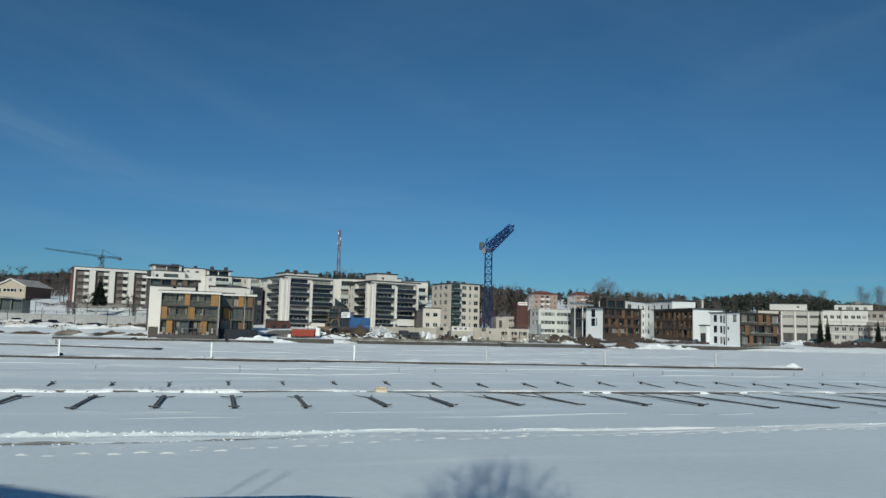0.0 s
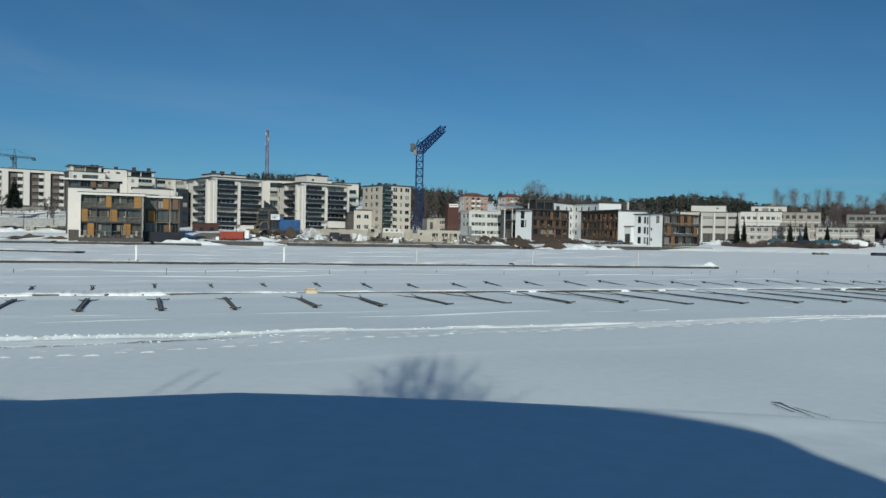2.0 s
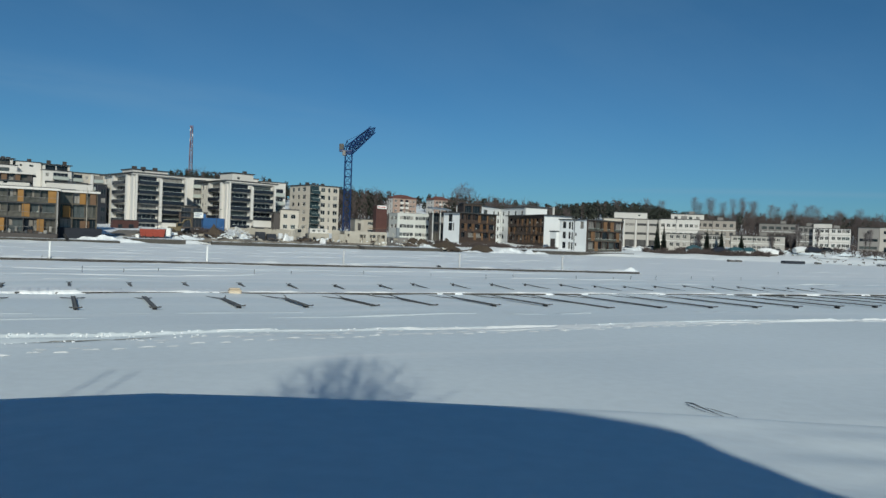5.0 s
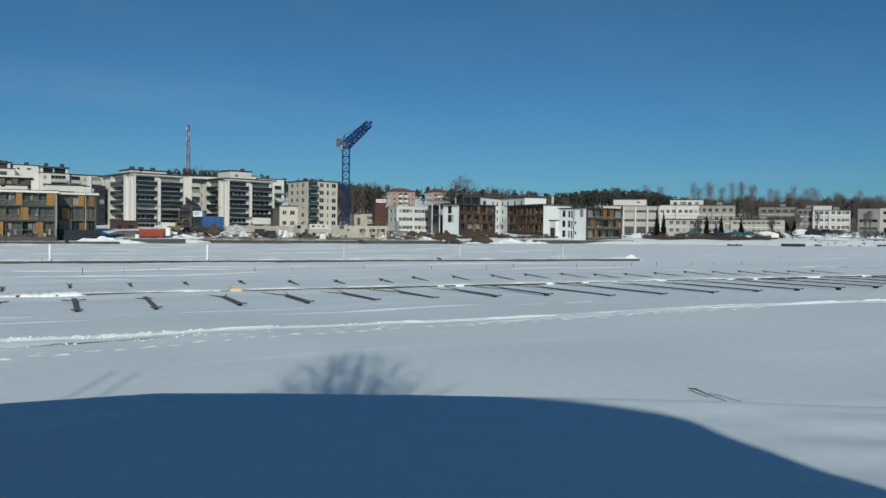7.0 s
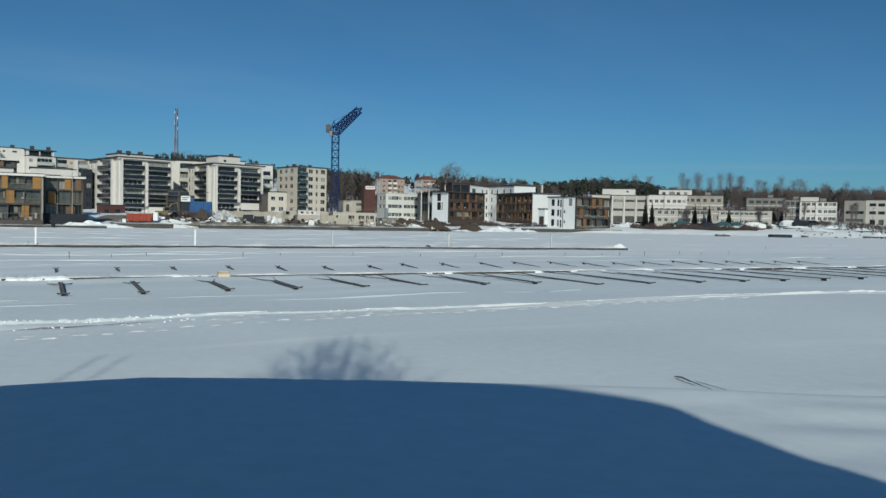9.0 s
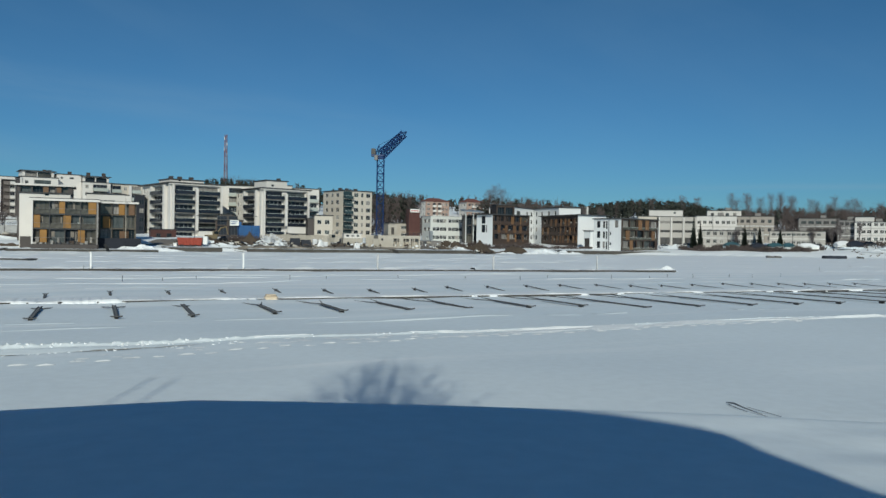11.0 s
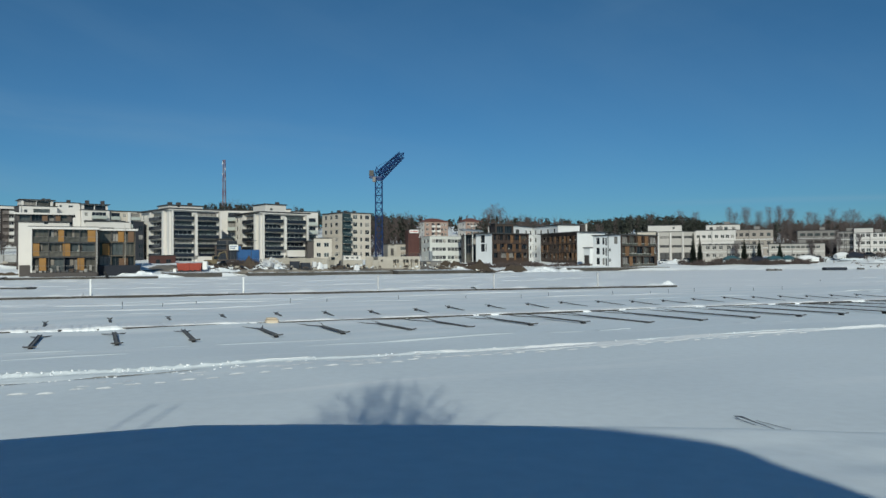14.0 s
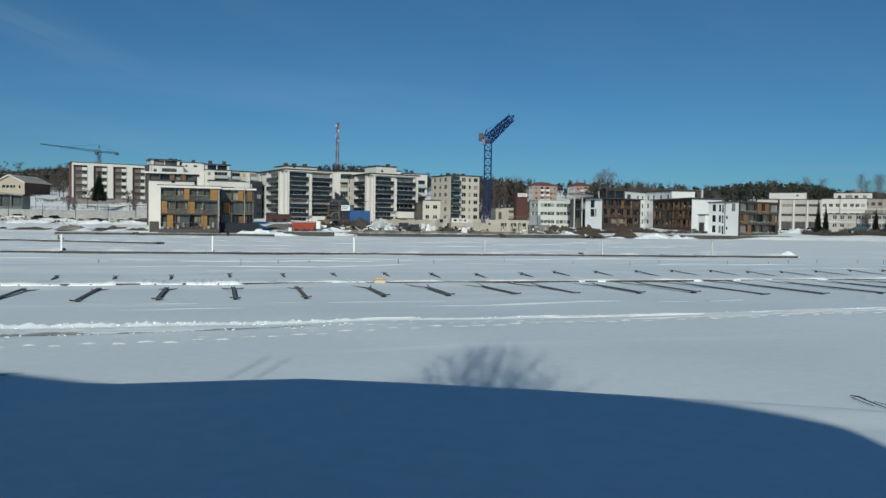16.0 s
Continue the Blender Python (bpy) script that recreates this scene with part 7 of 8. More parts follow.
# pale laths and scraps thrown on the rubble
g = Geo()
for i in range(150):
    x, y = -34.5 + sr.normal(0, 1.9), 198 + sr.normal(0, 1.3)
    e = max(0.0, 1 - ((x + 34.5) / 4.2) ** 2)
    L = sr.uniform(0.4, 1.6)
    g.box(-L / 2, L / 2, -0.07, 0.07, -0.03, 0.03, pose(x, y, gz(x, y) + 0.1 + 2.3 * e * sr.uniform(0.3, 1.0), sr.normal(0, 30), sr.normal(0, 30), sr.uniform(0, 180)))
tagged(part("lath_scrap", g, TARP_WHITE), "pale laths and torn boards heaped on the rubble", "debris", kind="stuff")
g = Geo()
for i in range(170):
    u, n = sr.uniform(17, 96), 191.5 + abs(sr.normal(0, 6))
    x, y = xy(u, n)
    L = sr.uniform(0.6, 2.6)
    g.tube([(x, y, gz(x, y) + sr.uniform(0, 0.6)), (x + sr.normal(0, L * 0.5), y + sr.normal(0, L * 0.4), gz(x, y) + sr.uniform(0.1, 1.5))], sr.uniform(0.03, 0.08), 4)
tagged(part("scrap_pole", g, CONCRETE_DARK), "scattered poles and reinforcing bars of the building site", "debris", kind="stuff")


# hedges and brush along the shore
def brush(name, label, x0, y0, x1, y1, h, depth, count, twigs, seed):
    r = np.random.default_rng(seed)
    g = Geo()
    for i in range(count):
        t, d = r.uniform(), r.uniform(-depth / 2, depth / 2)
        x, y = x0 + (x1 - x0) * t, y0 + (y1 - y0) * t + d
        z = gz(x, y) - 0.1
        hh = h * r.uniform(0.5, 1.1) * (0.75 + 0.35 * math.sin(t * 37 + seed) * math.sin(t * 13))
        for k in range(4):
            a = r.uniform(0, 6.28)
            q = (x + math.cos(a) * hh * 0.4, y + math.sin(a) * hh * 0.4, z + hh * r.uniform(0.7, 1.0))
            g.tube([(x, y, z), q], [0.05, 0.02], 3, cap=False)
            for _ in range(2):
                b_ = r.uniform(0, 6.28)
                m_ = Vector((x, y, z)).lerp(Vector(q), r.uniform(0.4, 0.8))
                g.tube([m_, m_ + Vector((math.cos(b_) * 0.3, math.sin(b_) * 0.3, 0.35)) * hh * 0.7], [0.035, 0.02], 3, cap=False)
    tagged(part(name, g, twigs), label, "hedge", kind="stuff")


brush("hedge", "dark leafless hedge along the far shore", 104, 263, 140, 259, 2.3, 5, 900, TWIGS, 31)
brush("hedge", "brown brush on the snowy slope below the flats", -170, 262, -92, 246, 1.4, 10, 420, TWIGS, 32)
brush("hedge", "brown brush around the blue cabins", -47, 208, -38, 206, 2.6, 4, 240, TWIGS, 33)
brush("hedge", "brown brush before the timber houses", 20, 236, 58, 247, 1.3, 5, 500, TWIGS, 38)
brush("hedge", "brown brush behind the soil heaps", 6, 232, 40, 240, 2.0, 5, 500, TWIGS, 34)
brush("hedge", "bare shrubs on the snowy far bank", 146, 262, 215, 246, 1.5, 10, 420, TWIGS, 35)
brush("hedge", "bare shrubs along the left shore road", -185, 232, -120, 238, 1.6, 4, 300, TWIGS, 36)

# left shore: a low dark quay edge, a covered snowmobile and a grey box on the ice
o = part("quay", Geo().bevel_box(0, 62, 0, 4, -0.5, 0.2, 0.08), QUAY_STONE, None, m=pose(-103.0, 127.0, 0, 0, 0, 141))
tagged(o, "low dark quay edge on the left shore", "quay", kind="structure")
o = thing("snowmobile", "dark covered snowmobile parked beside the pier", "snowmobile", pose(-48.6, 63.4, 0.0, 0, 0, 20))
part("track", Geo().bevel_box(-1.3, 0.5, -0.22, 0.22, 0.02, 0.45, 0.12), TYRE, o)
part("hood", Geo().bevel_box(0.1, 1.3, -0.38, 0.38, 0.3, 0.85, 0.18), TARP_DARK, o)
part("seat", Geo().bevel_box(-1.2, 0.2, -0.2, 0.2, 0.46, 0.78, 0.08), TARP_DARK, o)
part("windscreen", Geo().bevel_box(0.35, 0.5, -0.3, 0.3, 0.86, 1.2, 0.05), TARP_DARK, o)
for y in (-0.42, 0.42):
    part("ski", Geo().tube([(0.3, y, 0.06), (1.5, y, 0.05), (1.75, y, 0.2)], 0.05, 5), STEEL, o)
o = thing("pump_box", "pale grey pump box standing on the ice", "box", pose(-64.6, 104.8, 0.0, 0, 0, 20))
part("body", Geo().bevel_box(-0.7, 0.2, -0.4, 0.4, 0.0, 0.8, 0.06), RAIL_PALE, o)
part("hose_reel", Geo().bevel_box(0.25, 0.9, -0.3, 0.3, 0.0, 0.4, 0.08), GREY_WALL, o)

# retaining wall and fence along the left slope
o = part("retaining_wall", Geo().bevel_box(0, 96, 0, 0.5, -2.0, 3.0, 0.05), mat("limewashed_wall", (0.36, 0.355, 0.35), 0.9, var=0.3, scale=0.12, fine=1.2), None, m=pose(-182, 225, 3.0, 0, 0, 3))
tagged(o, "long pale concrete retaining wall below the slope", "wall", kind="structure")

o = thing("road_fence", "dark fence along the top of the pale wall", "fence", pose(-182, 225, 6.0, 0, 0, 3))
for k in range(24):
    part("post", shared("fence_post", lambda: Geo().box(-0.06, 0.06, 0.1, 0.22, -0.02, 0.9).mesh("post", FRAME_DARK)), FRAME_DARK, o, m=pose(2 + 4 * k, 0, 0))
for z in (0.45, 0.85):
    part("fence_rail", Geo().box(0.5, 95, 0.12, 0.2, z, z + 0.09), FRAME_DARK, o)
brush("thicket", "tall brown thicket behind the gabled house", -345, 400, -240, 385, 9.0, 50, 900, TWIGS, 41)
brush("thicket", "tall brown thicket on the hillside", -40, 345, 75, 350, 7.0, 40, 900, TWIGS, 42)
brush("thicket", "brown thicket behind the pale blocks", 120, 350, 260, 330, 6.5, 40, 900, TWIGS, 43)

brush("hedge", "dry brown grass and scrub on the slope below the white block", -165, 276, -118, 262, 1.0, 26, 700, TWIGS, 51)
brush("hedge", "dark low hedge on the far bank before the boats", 88, 251, 130, 249, 2.3, 3, 900, TWIGS, 52)
brush("thicket", "tall brown thicket between the pale blocks", 138, 330, 190, 322, 9.0, 24, 900, TWIGS, 53)

# thawed strips of scrub and dead grass on the slope below the white block
SCRUB = mat("dead_grass", (0.17, 0.145, 0.12), 0.95, var=0.5, scale=0.4, fine=2.5, bump=0.5)
for k, (x0, y0, L, w, yaw) in enumerate(((-206, 318, 62, 5.0, 9), (-200, 334, 58, 6.5, 8), (-192, 350, 50, 6.0, 6), (-178, 305, 40, 4.0, 10))):
    g = Geo()
    ca, sa = math.cos(radians(yaw)), math.sin(radians(yaw))
    for i in range(61):
        t = L * i / 60
        half = w * (0.35 + 0.65 * math.sin(math.pi * i / 60)) * (0.7 + 0.3 * math.sin(i * 0.7 + k) + sr.normal(0, 0.12)) / 2
        mid = 1.2 * math.sin(i * 0.23 + k)
        for q in (-1, 0, 1):
            x, y = x0 + ca * t - sa * (mid + q * half), y0 + sa * t + ca * (mid + q * half)
            g.v.append((x, y, gz(x, y) + 0.12))
        if i:
            n = 3 * i
            g.f += [(n - 3, n, n + 1, n - 2), (n - 2, n + 1, n + 2, n - 1)]
    tagged(part("scrub_strip", g, SCRUB), "thawed strip of dead grass and scrub on the snowy slope", "grass", kind="stuff")
brush("hedge", "low brown scrub on the thawed slope", -200, 322, -150, 332, 1.3, 30, 600, TWIGS, 55)

# the cluttered strip of shore below the pale wall
heap("soil_mound", "olive-brown mound of thawed soil on the shore", -105.2, 176.4, 4.2, 1.8, 1.5, SCRUB, 801, "soil heap", "soil heaps", rough=0.6)
for k, (x, y, rx, h) in enumerate(((-93.4, 173.2, 5.5, 0.7), (-86.0, 173.2, 5.0, 0.8), (-115.6, 177.8, 7.0, 0.5), (-125.4, 174.6, 7.0, 0.5))):
    heap("soil_mound", "low bank of brown soil and slush at the water's edge", x, y, rx, 1.6, h, DIRT, 810 + k, "soil heap", "soil heaps", rough=0.9)
heap("boat_cover", "long low boat under a white winter cover", -106.8, 191.0, 5.6, 1.2, 1.5, TARP_WHITE, 820, "boat", rough=0.5)
heap("boat_cover", "small boat under a white winter cover on the shore", -128.5, 190.5, 3.2, 1.1, 1.2, TARP_WHITE, 821, "boat", rough=0.5)
brush("hedge", "dark bare shrubs beside the white house wall", -108, 223, -98, 227, 2.2, 4, 260, TWIGS, 56)
brush("hedge", "sparse dry shrubs on the shore strip", -165, 214, -108, 212, 1.0, 14, 260, TWIGS, 57)

# the rough ploughed bank below the pale blocks
bk = np.random.default_rng(91)
for k in range(9):
    x = 142 + 9 * k + bk.normal(0, 2)
    y = 262 - 0.34 * (x - 140) + bk.normal(0, 2)
    heap("snow_mound", "rough ploughed heap of old snow on the far bank", x, y, bk.uniform(4, 8), bk.uniform(1.8, 3), bk.uniform(0.6, 1.3), SNOW, 700 + k, "snow heap", "snow heaps", rough=1.0)
g = Geo()
for k in range(110):
    x = bk.uniform(138, 225)
    y = 250 - 0.34 * (x - 140) + bk.normal(0, 6)
    L, h = bk.uniform(0.2, 0.9), bk.uniform(0.05, 0.3)
    g.bevel_box(-L / 2, L / 2, -0.2, 0.2, -0.1, h, 0.05, pose(x, y, gz(x, y), bk.normal(0, 10), bk.normal(0, 10), bk.uniform(0, 180)))
tagged(part("bank_rubble", g, DIRT), "dark stones and frozen soil showing on the snowy bank", "rubble", kind="stuff")
brush("hedge", "brown brush along the foot of the pale blocks", 140, 276, 225, 248, 2.2, 7, 700, TWIGS, 57)

# winter clutter along the left shore: dark posts, crates and brown scraps between snow piles
ck = np.random.default_rng(64)
for k, x in enumerate((-157.5, -146.5, -134.5, -127.0, -118.0, -109.5)):
    y = 214 + ck.normal(0, 2)
    o = thing("marker_pole", "dark wooden pole standing by the shore road", "pole", pose(x, y, gz(x, y) - 0.1), "shore poles")
    part("shaft", Geo().tube([(0, 0, 0), (0.03, 0, 4.2 + 0.5 * (k % 3))], [0.10, 0.07], 6), WOOD_WET, o)
for name, mt, cnt, lab in (("shore_scrap", BROWN_WALL, 90, "brown boards and scraps"), ("shore_crate", TARP_DARK, 40, "dark crates and covers"), ("shore_plank", CONCRETE, 80, "pale planks and boat stands")):
    g = Geo()
    for i in range(cnt):
        x, y = ck.uniform(-162, -92), 205 + ck.normal(0, 5)
        L, w, h = ck.uniform(0.4, 2.4), ck.uniform(0.15, 0.6), ck.uniform(0.1, 0.9)
        g.bevel_box(-L / 2, L / 2, -w / 2, w / 2, -0.05, h, 0.04, pose(x, y, gz(x, y), ck.normal(0, 8), ck.normal(0, 8), ck.uniform(0, 180)))
    tagged(part(name, g, mt), lab + " lying in the snow along the shore", "clutter", kind="stuff")
brush("hedge", "brown shoots along the left shore", -160, 206, -100, 200, 1.1, 8, 320, TWIGS, 66)

# clods thrown up along the ridge
g = Geo()
for i in range(800):
    u = sr.uniform(-24, 34)
    left = u < 4
    if not left and i % 2:
        continue
    n = float(ridge_n(u)) + sr.normal(0, 0.12) if i % 3 else float(slush_n(u)) - 0.12 + sr.normal(0, 0.14)
    if not left and i % 3:
        n += 0.05
    if i % 3 == 0 and not left:
        continue
    x, y = xy(u, n)
    a, c = sr.uniform(0.02, 0.055), sr.uniform(0.006, 0.022)
    if not left:
        a, c = a * 0.7, c * 0.6
    g.bevel_box(-a, a, -a * 0.6, a * 0.6, -0.03, c, 0.45 * c, pose(x, y, gz(x, y), sr.normal(0, 14), sr.normal(0, 14), sr.uniform(0, 180)))
tagged(part("ridge_clods", g, SNOW_CAP), "broken clods of snow along the ploughed ridge", "snow", kind="stuff")


# long ledges cut by the wind, each with a low steep face to the sun
def drift(g, n0, slope, u0, u1, h, seed, gaps=0.0):
    r = np.random.default_rng(seed)
    ph = r.uniform(0, 6.28, 5)
    step = 0.25 + 0.006 * n0
    cnt = int((u1 - u0) / step)
    prev = None
    for i in range(cnt):
        u = u0 + step * i
        amp = 0.6 + 0.35 * math.sin(u * 0.21 + ph[0]) + 0.25 * math.sin(u * 0.73 + ph[1]) + 0.2 * math.sin(u * 1.9 + ph[2]) - gaps + r.normal(0, 0.08)
        hh = h * (1.0 if n0 < 63 else 0.45) * max(0.0, min(1.1, amp)) * min(1.0, 4 * i / cnt, 4 * (cnt - i) / cnt)
        if hh < 0.006:
            prev = None
            continue
        n = n0 + slope * (u - u0) + 0.18 * math.sin(u * 0.17 + ph[3]) + 0.06 * math.sin(u * 0.9 + ph[4]) + r.normal(0, 0.02)
        k = len(g.v)
        for dn, dz in ((-0.05 - hh * 1.3, -0.015), (-0.02, hh * 0.8), (0.06, hh), (0.35 + 4 * hh, hh * 0.6), (0.8 + 9 * hh, -0.02)):
            x, y = xy(u, n + dn)
            g.v.append((x, y, gz(x, y) + dz))
        if prev is not None:
            for q in range(4):
                g.f.append((prev + q, k + q, k + q + 1, prev + q + 1))
        prev = k


g = Geo()
drift(g, 23.62, 0.0, 2, 60, 0.045, 2990, -0.2)
drift(g, 23.2, 0.004, 8, 60, 0.03, 2991, 0.0)
drift(g, 22.85, 0.012, 12, 44, 0.025, 2992, 0.3)
tagged(part("ridge_crest", g, SNOW_CAP, smooth=False), "bright broken crest of the ploughed snow ridge", "snow", kind="stuff")
g = Geo()
for i, (n0, slope, u0, u1, h, gaps) in enumerate((
        (28.15, 0.0, -4, 4, 0.03, 0.35), (28.2, 0.0, 4, 34, 0.045, 0.2), (30.0, 0.0, -14, 22, 0.03, 0.55), (51.2, 0.13, -22, 30, 0.06, 0.0), (55.8, 0.03, 10, 60, 0.05, 0.1), (48.4, 0.05, -20, 14, 0.04, 0.45),
        (60.0, 0.08, -24, 60, 0.07, 0.05), (63.5, 0.02, -30, 70, 0.06, 0.3), (66.5, -0.02, -30, 30, 0.12, 0.1), (74.0, 0.0, -34, 80, 0.11, 0.3), (83.0, 0.02, -30, 90, 0.14, 0.2),
        (91.5, 0.02, -40, 90, 0.14, 0.3), (98.0, 0.12, -40, 80, 0.16, 0.2), (108.0, 0.0, -50, 100, 0.15, 0.4), (117.0, 0.02, -50, 120, 0.17, 0.25), (127.0, 0.02, -60, 120, 0.18, 0.4),
        (139.0, 0.0, -60, 130, 0.2, 0.3), (150.0, 0.02, -60, 140, 0.2, 0.4), (160.0, 0.01, -60, 140, 0.2, 0.35), (172.0, 0.0, -50, 140, 0.2, 0.45), (49.5, 0.02, 26, 76, 0.05, 0.35), (69.5, 0.05, 62, 120, 0.09, 0.2), (88.0, 0.02, 80, 150, 0.13, 0.3), (52.0, 0.03, 50, 100, 0.07, 0.3))):
    drift(g, n0, slope, u0, u1, h, 3000 + i, gaps)
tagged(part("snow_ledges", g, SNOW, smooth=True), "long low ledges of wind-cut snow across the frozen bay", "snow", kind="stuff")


# footprints: each a shallow hollow whose far lip stands up to the sun
def footprint(g, u, n, half, lip, seed):
    r = np.random.default_rng(seed)
    cols = 9
    k0 = len(g.v)
    for i in range(cols):
        t = -1 + 2 * i / (cols - 1)
        e = max(0.0, 1 - t * t) ** 0.5
        j = 1 + 0.25 * r.normal(0, 1) * (abs(t) < 0.9)
        for dn, dz in ((-0.02, 0.004), (0.02, 0.35 * lip * e * j), (0.05, lip * e * j), (0.12, 0.5 * lip * e), (0.26, -0.01)):
            x, y = xy(u + t * half, n + dn * (0.6 + 0.4 * e))
            g.v.append((x, y, gz(x, y) + dz))
    for i in range(cols - 1):
        for q in range(4):
            k = k0 + 5 * i + q
            g.f.append((k, k + 5, k + 6, k + 1))


g = Geo()
u, k = -16.0, 0
while u < 25:
    u += sr.uniform(0.58, 0.78)
    k += 1
    n = float(np.interp(u, [-16, -1, 3, 7.3, 9, 12, 19, 25], [20.4, 20.85, 21.55, 21.85, 22.25, 22.5, 22.65, 22.8])) + (0.10 if k % 2 else -0.10) + sr.normal(0, 0.05)
    footprint(g, u, n, sr.uniform(0.15, 0.25), sr.uniform(0.024, 0.040), 900 + k)
for i in range(110):
    u = sr.uniform(2, 27)
    n = float(np.interp(u, [2, 8, 14, 27], [22.55, 22.85, 23.0, 23.15])) + sr.normal(0, 0.22)
    footprint(g, u, n, sr.uniform(0.10, 0.26), sr.uniform(0.010, 0.028), 2000 + i)
for i in range(9):
    footprint(g, sr.uniform(-9, 3), 21.8 + sr.normal(0, 0.25), sr.uniform(0.1, 0.2), sr.uniform(0.01, 0.025), 2200 + i)
tagged(part("footprints", g, SNOW_CAP, smooth=True), "row of footprints trodden into the snow beside the ridge", "footprints", kind="stuff")

# grey slush trodden out below the ridge
g = Geo()
su = np.linspace(-26, 3.0, 260)
for i, u in enumerate(su):
    w = max(0.06, 0.45 + 0.35 * math.sin(u * 1.1) + 0.35 * math.sin(u * 2.9 + 1) + sr.normal(0, 0.12)) * min(1.0, (3.2 - u) / 6)
    mid = float(slush_n(u)) + 0.05 * math.sin(u * 0.9) + sr.normal(0, 0.02)
    for n in (mid - 0.26 * w, mid, mid + 0.24 * w):
        x, y = xy(u, n)
        g.v.append((x, y, gz(x, y) + 0.012))
    if i:
        k = 3 * i
        g.f += [(k - 3, k, k + 1, k - 2), (k - 2, k + 1, k + 2, k - 1)]
tagged(part("slush_trail", g, mat("grey_slush", (0.34, 0.325, 0.30), 0.6, var=0.5, scale=1.2, fine=7, bump=0.5)), "trodden grey slush along the snow ridge", "slush", kind="stuff")

# ---- behind the camera: what shades the bank ----
# a plain block; its roof edge and corner draw the shade on the snow
# it stays unseen; white walls bounce light into that shade
o = building("rear_block", "plain white apartment block behind the viewpoint", "apartment block", 3.50, -9.90, 1.3, 163.0)
volume(o, (0, 0), 41.0, 12, 0, 8.85, WHITE, storeys=3, sh=2.9, faces={"front": [("w", 3 + 4 * i, 1.5, 1.4, 0.9) for i in range(9)]}, over=0.0, roof_t=0.2)
for x in (8.75, 9.3):
    part("roof_pipe", Geo().tube([(x, 0.6, 9.05), (x, 0.6, 11.4)], 0.019, 8), STEEL, o)
g = Geo()   # an unseen swell added along the roof's edge, to round the shade
px = (0.15, 0.6, 1.2, 2.4, 3.8, 5.2, 7.0)
for x, h in zip(px, (0.02, 0.13, 0.24, 0.30, 0.28, 0.17, 0.0)):
    g.v += [(x, 0.0, 9.045), (x, 0.0, 9.06 + h), (x, 0.25, 9.06 + h), (x, 0.25, 9.045)]
for i in range(len(px) - 1):
    for j in range(4):
        k = 4 * i
        g.f.append((k + j, k + (j + 1) % 4, k + 4 + (j + 1) % 4, k + 4 + j))
g.f += [(3, 2, 1, 0), (24, 25, 26, 27)]
part("parapet", g, WHITE, o)
g = Geo()   # an unseen raking wedge added at its corner, to slant the shade's edge
g.v += [(0.05, y, z) for y in (0.02, 0.4) for z in (0.0, 8.8)] + [(-1.75, 0.02, 0.0), (-1.75, 0.4, 0.0), (-1.75, 0.02, 4.2), (-1.75, 0.4, 4.2)]
g.f += [(0, 4, 6, 1), (2, 3, 7, 5), (1, 6, 7, 3), (4, 5, 7, 6), (0, 2, 5, 4), (0, 1, 3, 2)]
part("buttress", g, WHITE, o)
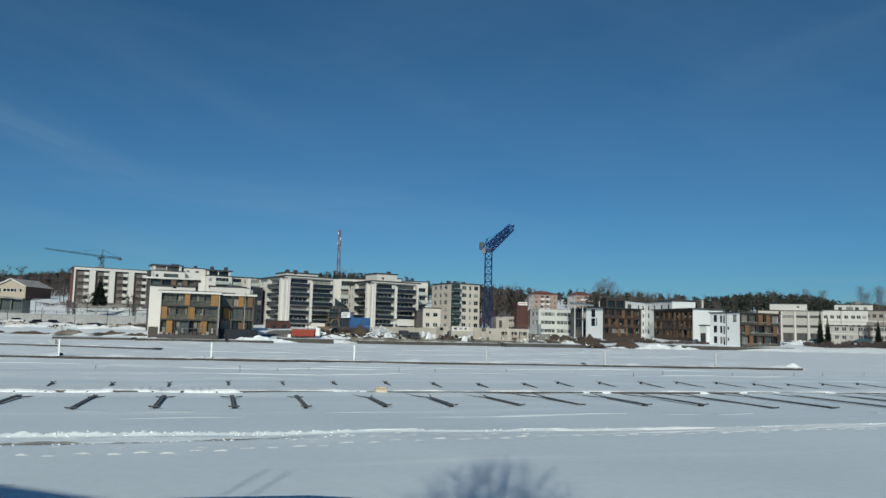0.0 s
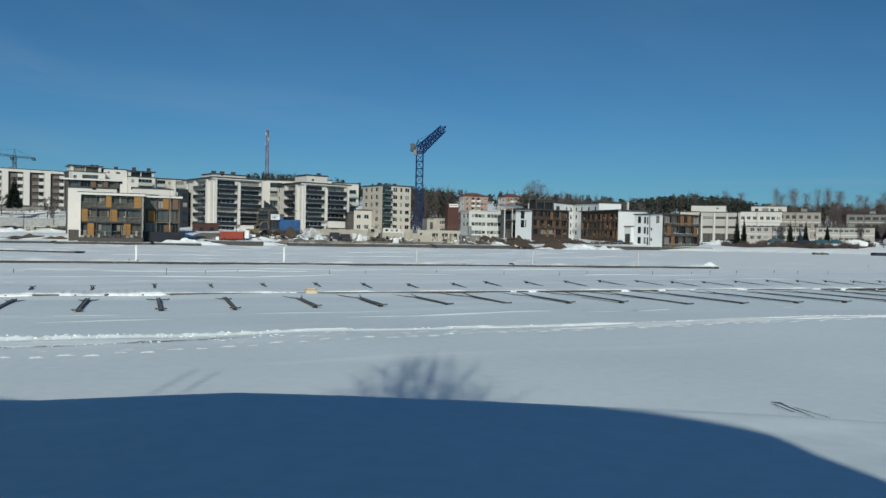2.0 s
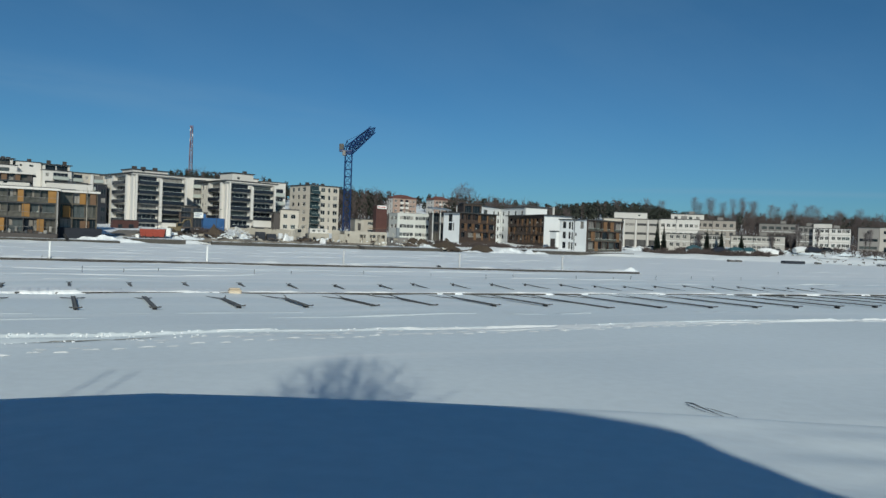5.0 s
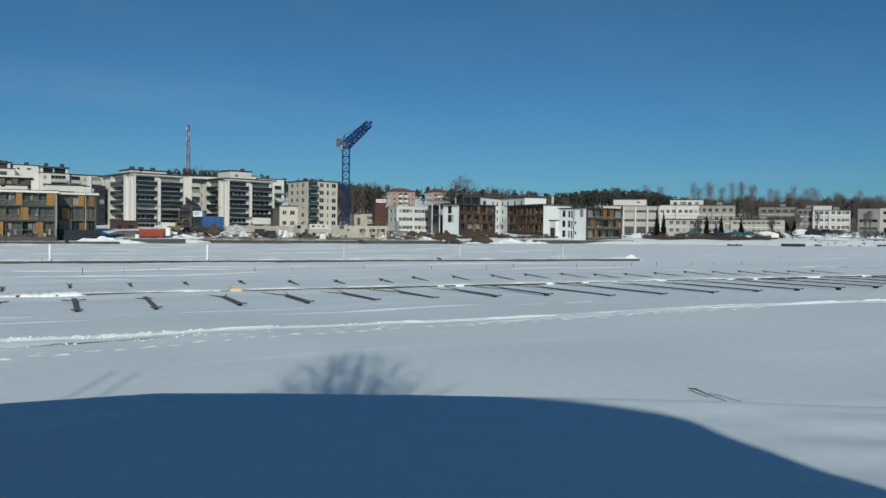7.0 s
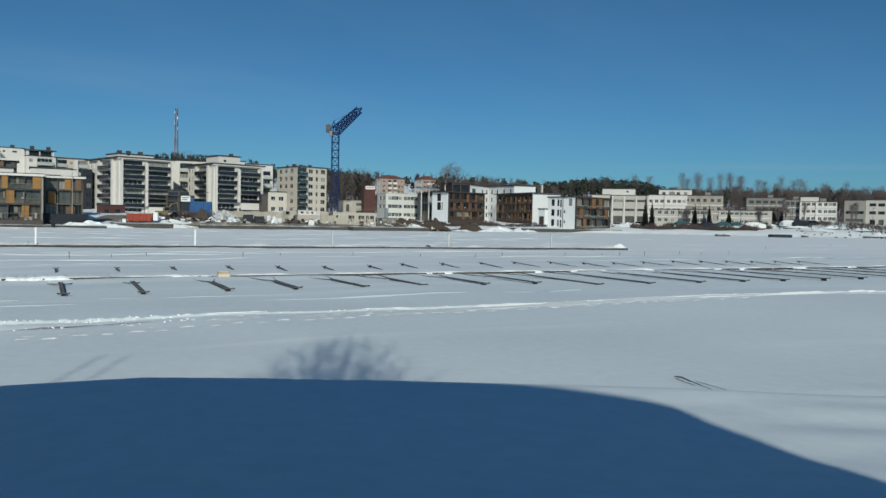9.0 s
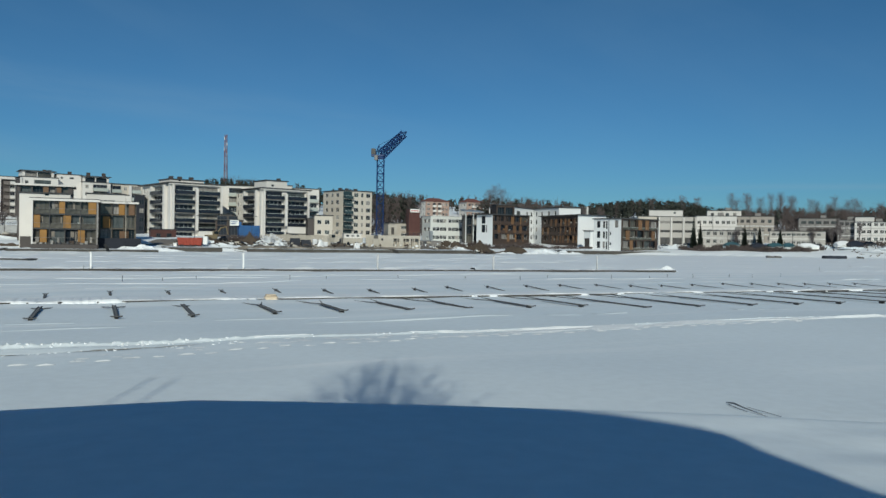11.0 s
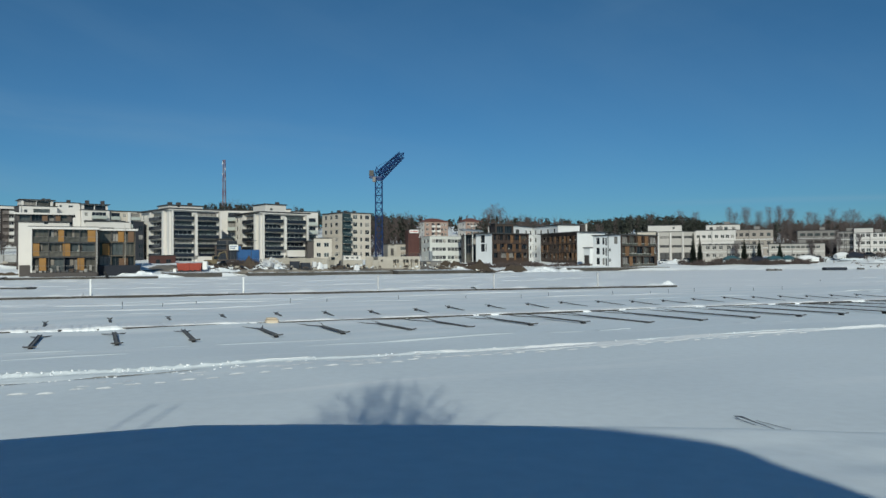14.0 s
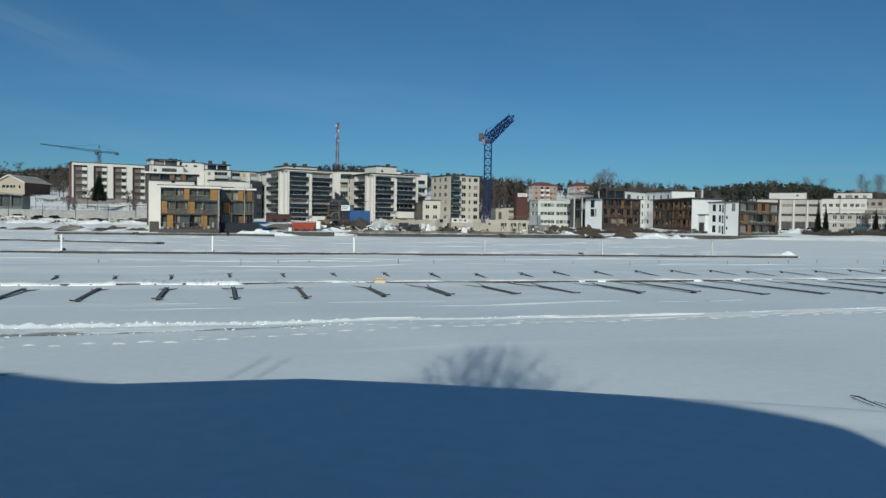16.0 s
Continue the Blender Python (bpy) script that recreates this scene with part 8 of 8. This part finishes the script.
# the bare trees whose crowns throw their shade on the ice
def fan_tree(rr, height, crown_w, crown_h):
    """A broad leafless crown: limbs that fan evenly to all sides and fork into fine twigs."""
    tk, cr = Geo(), Geo()
    fork = height - crown_h
    tk.tube([(0, 0, 0), (0.05, 0.02, fork * 0.5), (0, 0, fork)], [0.2, 0.15, 0.075], 9)
    cr.tube([(0, 0, fork - 0.02), (0.05, 0, fork + 0.35 * crown_h), (0, 0.05, fork + 0.7 * crown_h)], [0.075, 0.045, 0.012], 7, cap=False)
    for k in range(84):
        a = k * 2.399
        tilt = math.radians(3 + 70 * ((k + 0.5) / 84) ** 0.72)
        reach = 0.90 + 0.12 * ((k * 0.618) % 1.0)
        o = Vector((0, 0, fork + crown_h * 0.12 * ((k * 0.37) % 1.0)))
        tip = Vector((math.cos(a) * math.sin(tilt) * crown_w * reach, math.sin(a) * math.sin(tilt) * crown_w * reach, fork + crown_h * math.cos(tilt) ** 0.8 * reach))
        mid = o.lerp(tip, 0.5) + Vector((rr.normal(0, 0.08), rr.normal(0, 0.08), 0.04 * crown_h))
        cr.tube([o, mid, tip], [0.016, 0.010, 0.004], 5, cap=False)
        for j in range(16):
            f = rr.uniform(0.4, 1.0)
            p = (o.lerp(mid, f * 2) if f < 0.5 else mid.lerp(tip, f * 2 - 1))
            q = p + (tip - o).normalized() * rr.uniform(0.3, 0.8) + Vector((rr.normal(0, 0.26), rr.normal(0, 0.26), rr.normal(0.05, 0.2)))
            cr.tube([p, p.lerp(q, 0.5) + Vector((rr.normal(0, 0.04), rr.normal(0, 0.04), 0.03)), q], [0.006, 0.005, 0.003], 3, cap=False)
    return tk, cr


for x, y, h, w, c in ((-0.55, -5.0, 12.4, 2.2, 6.4), (-14.6, -3.5, 11.6, 2.2, 5.0)):
    tk, cr = fan_tree(tr, h - 1.3, w, c)
    o = thing("bare_tree", "leafless garden tree behind the viewpoint", "tree", pose(x, y, 1.3), "garden trees")
    part("trunk", tk, BARK, o)
    part("crown", cr, TWIGS, o)
# forked strokes on the snow, solid shapes coloured like a cast shadow
SHADOW_GREY = mat("wet_grey_bark", (0.10, 0.115, 0.14), 0.8, var=0.2)
for x, y, a, size in ((5.95, 14.4, -79, 1.0), (-10.3, 14.2, 24, 0.6)):
    g = Geo()
    g.tube([(0, 0, 0.04), (0.25, 0.0, 0.07), (0.5, 0.01, 0.05), (1.15, 0.05, 0.02)], [0.008, 0.018, 0.012, 0.004], 6)
    g.tube([(0.42, 0.16, 0.03), (0.75, 0.17, 0.04), (1.2, 0.3, 0.02)], [0.004, 0.007, 0.004], 5)
    g.tube([(0.1, -0.02, 0.03), (0.4, -0.07, 0.03), (0.75, -0.06, 0.02)], [0.006, 0.007, 0.004], 5)
    tagged(part("dry_branch", g, SHADOW_GREY, None, m=pose(x, y, gz(x, y), 0, 0, a) @ Matrix.Scale(size, 4)), "forked dry branch lying on the snow", "branch", "dry branches")
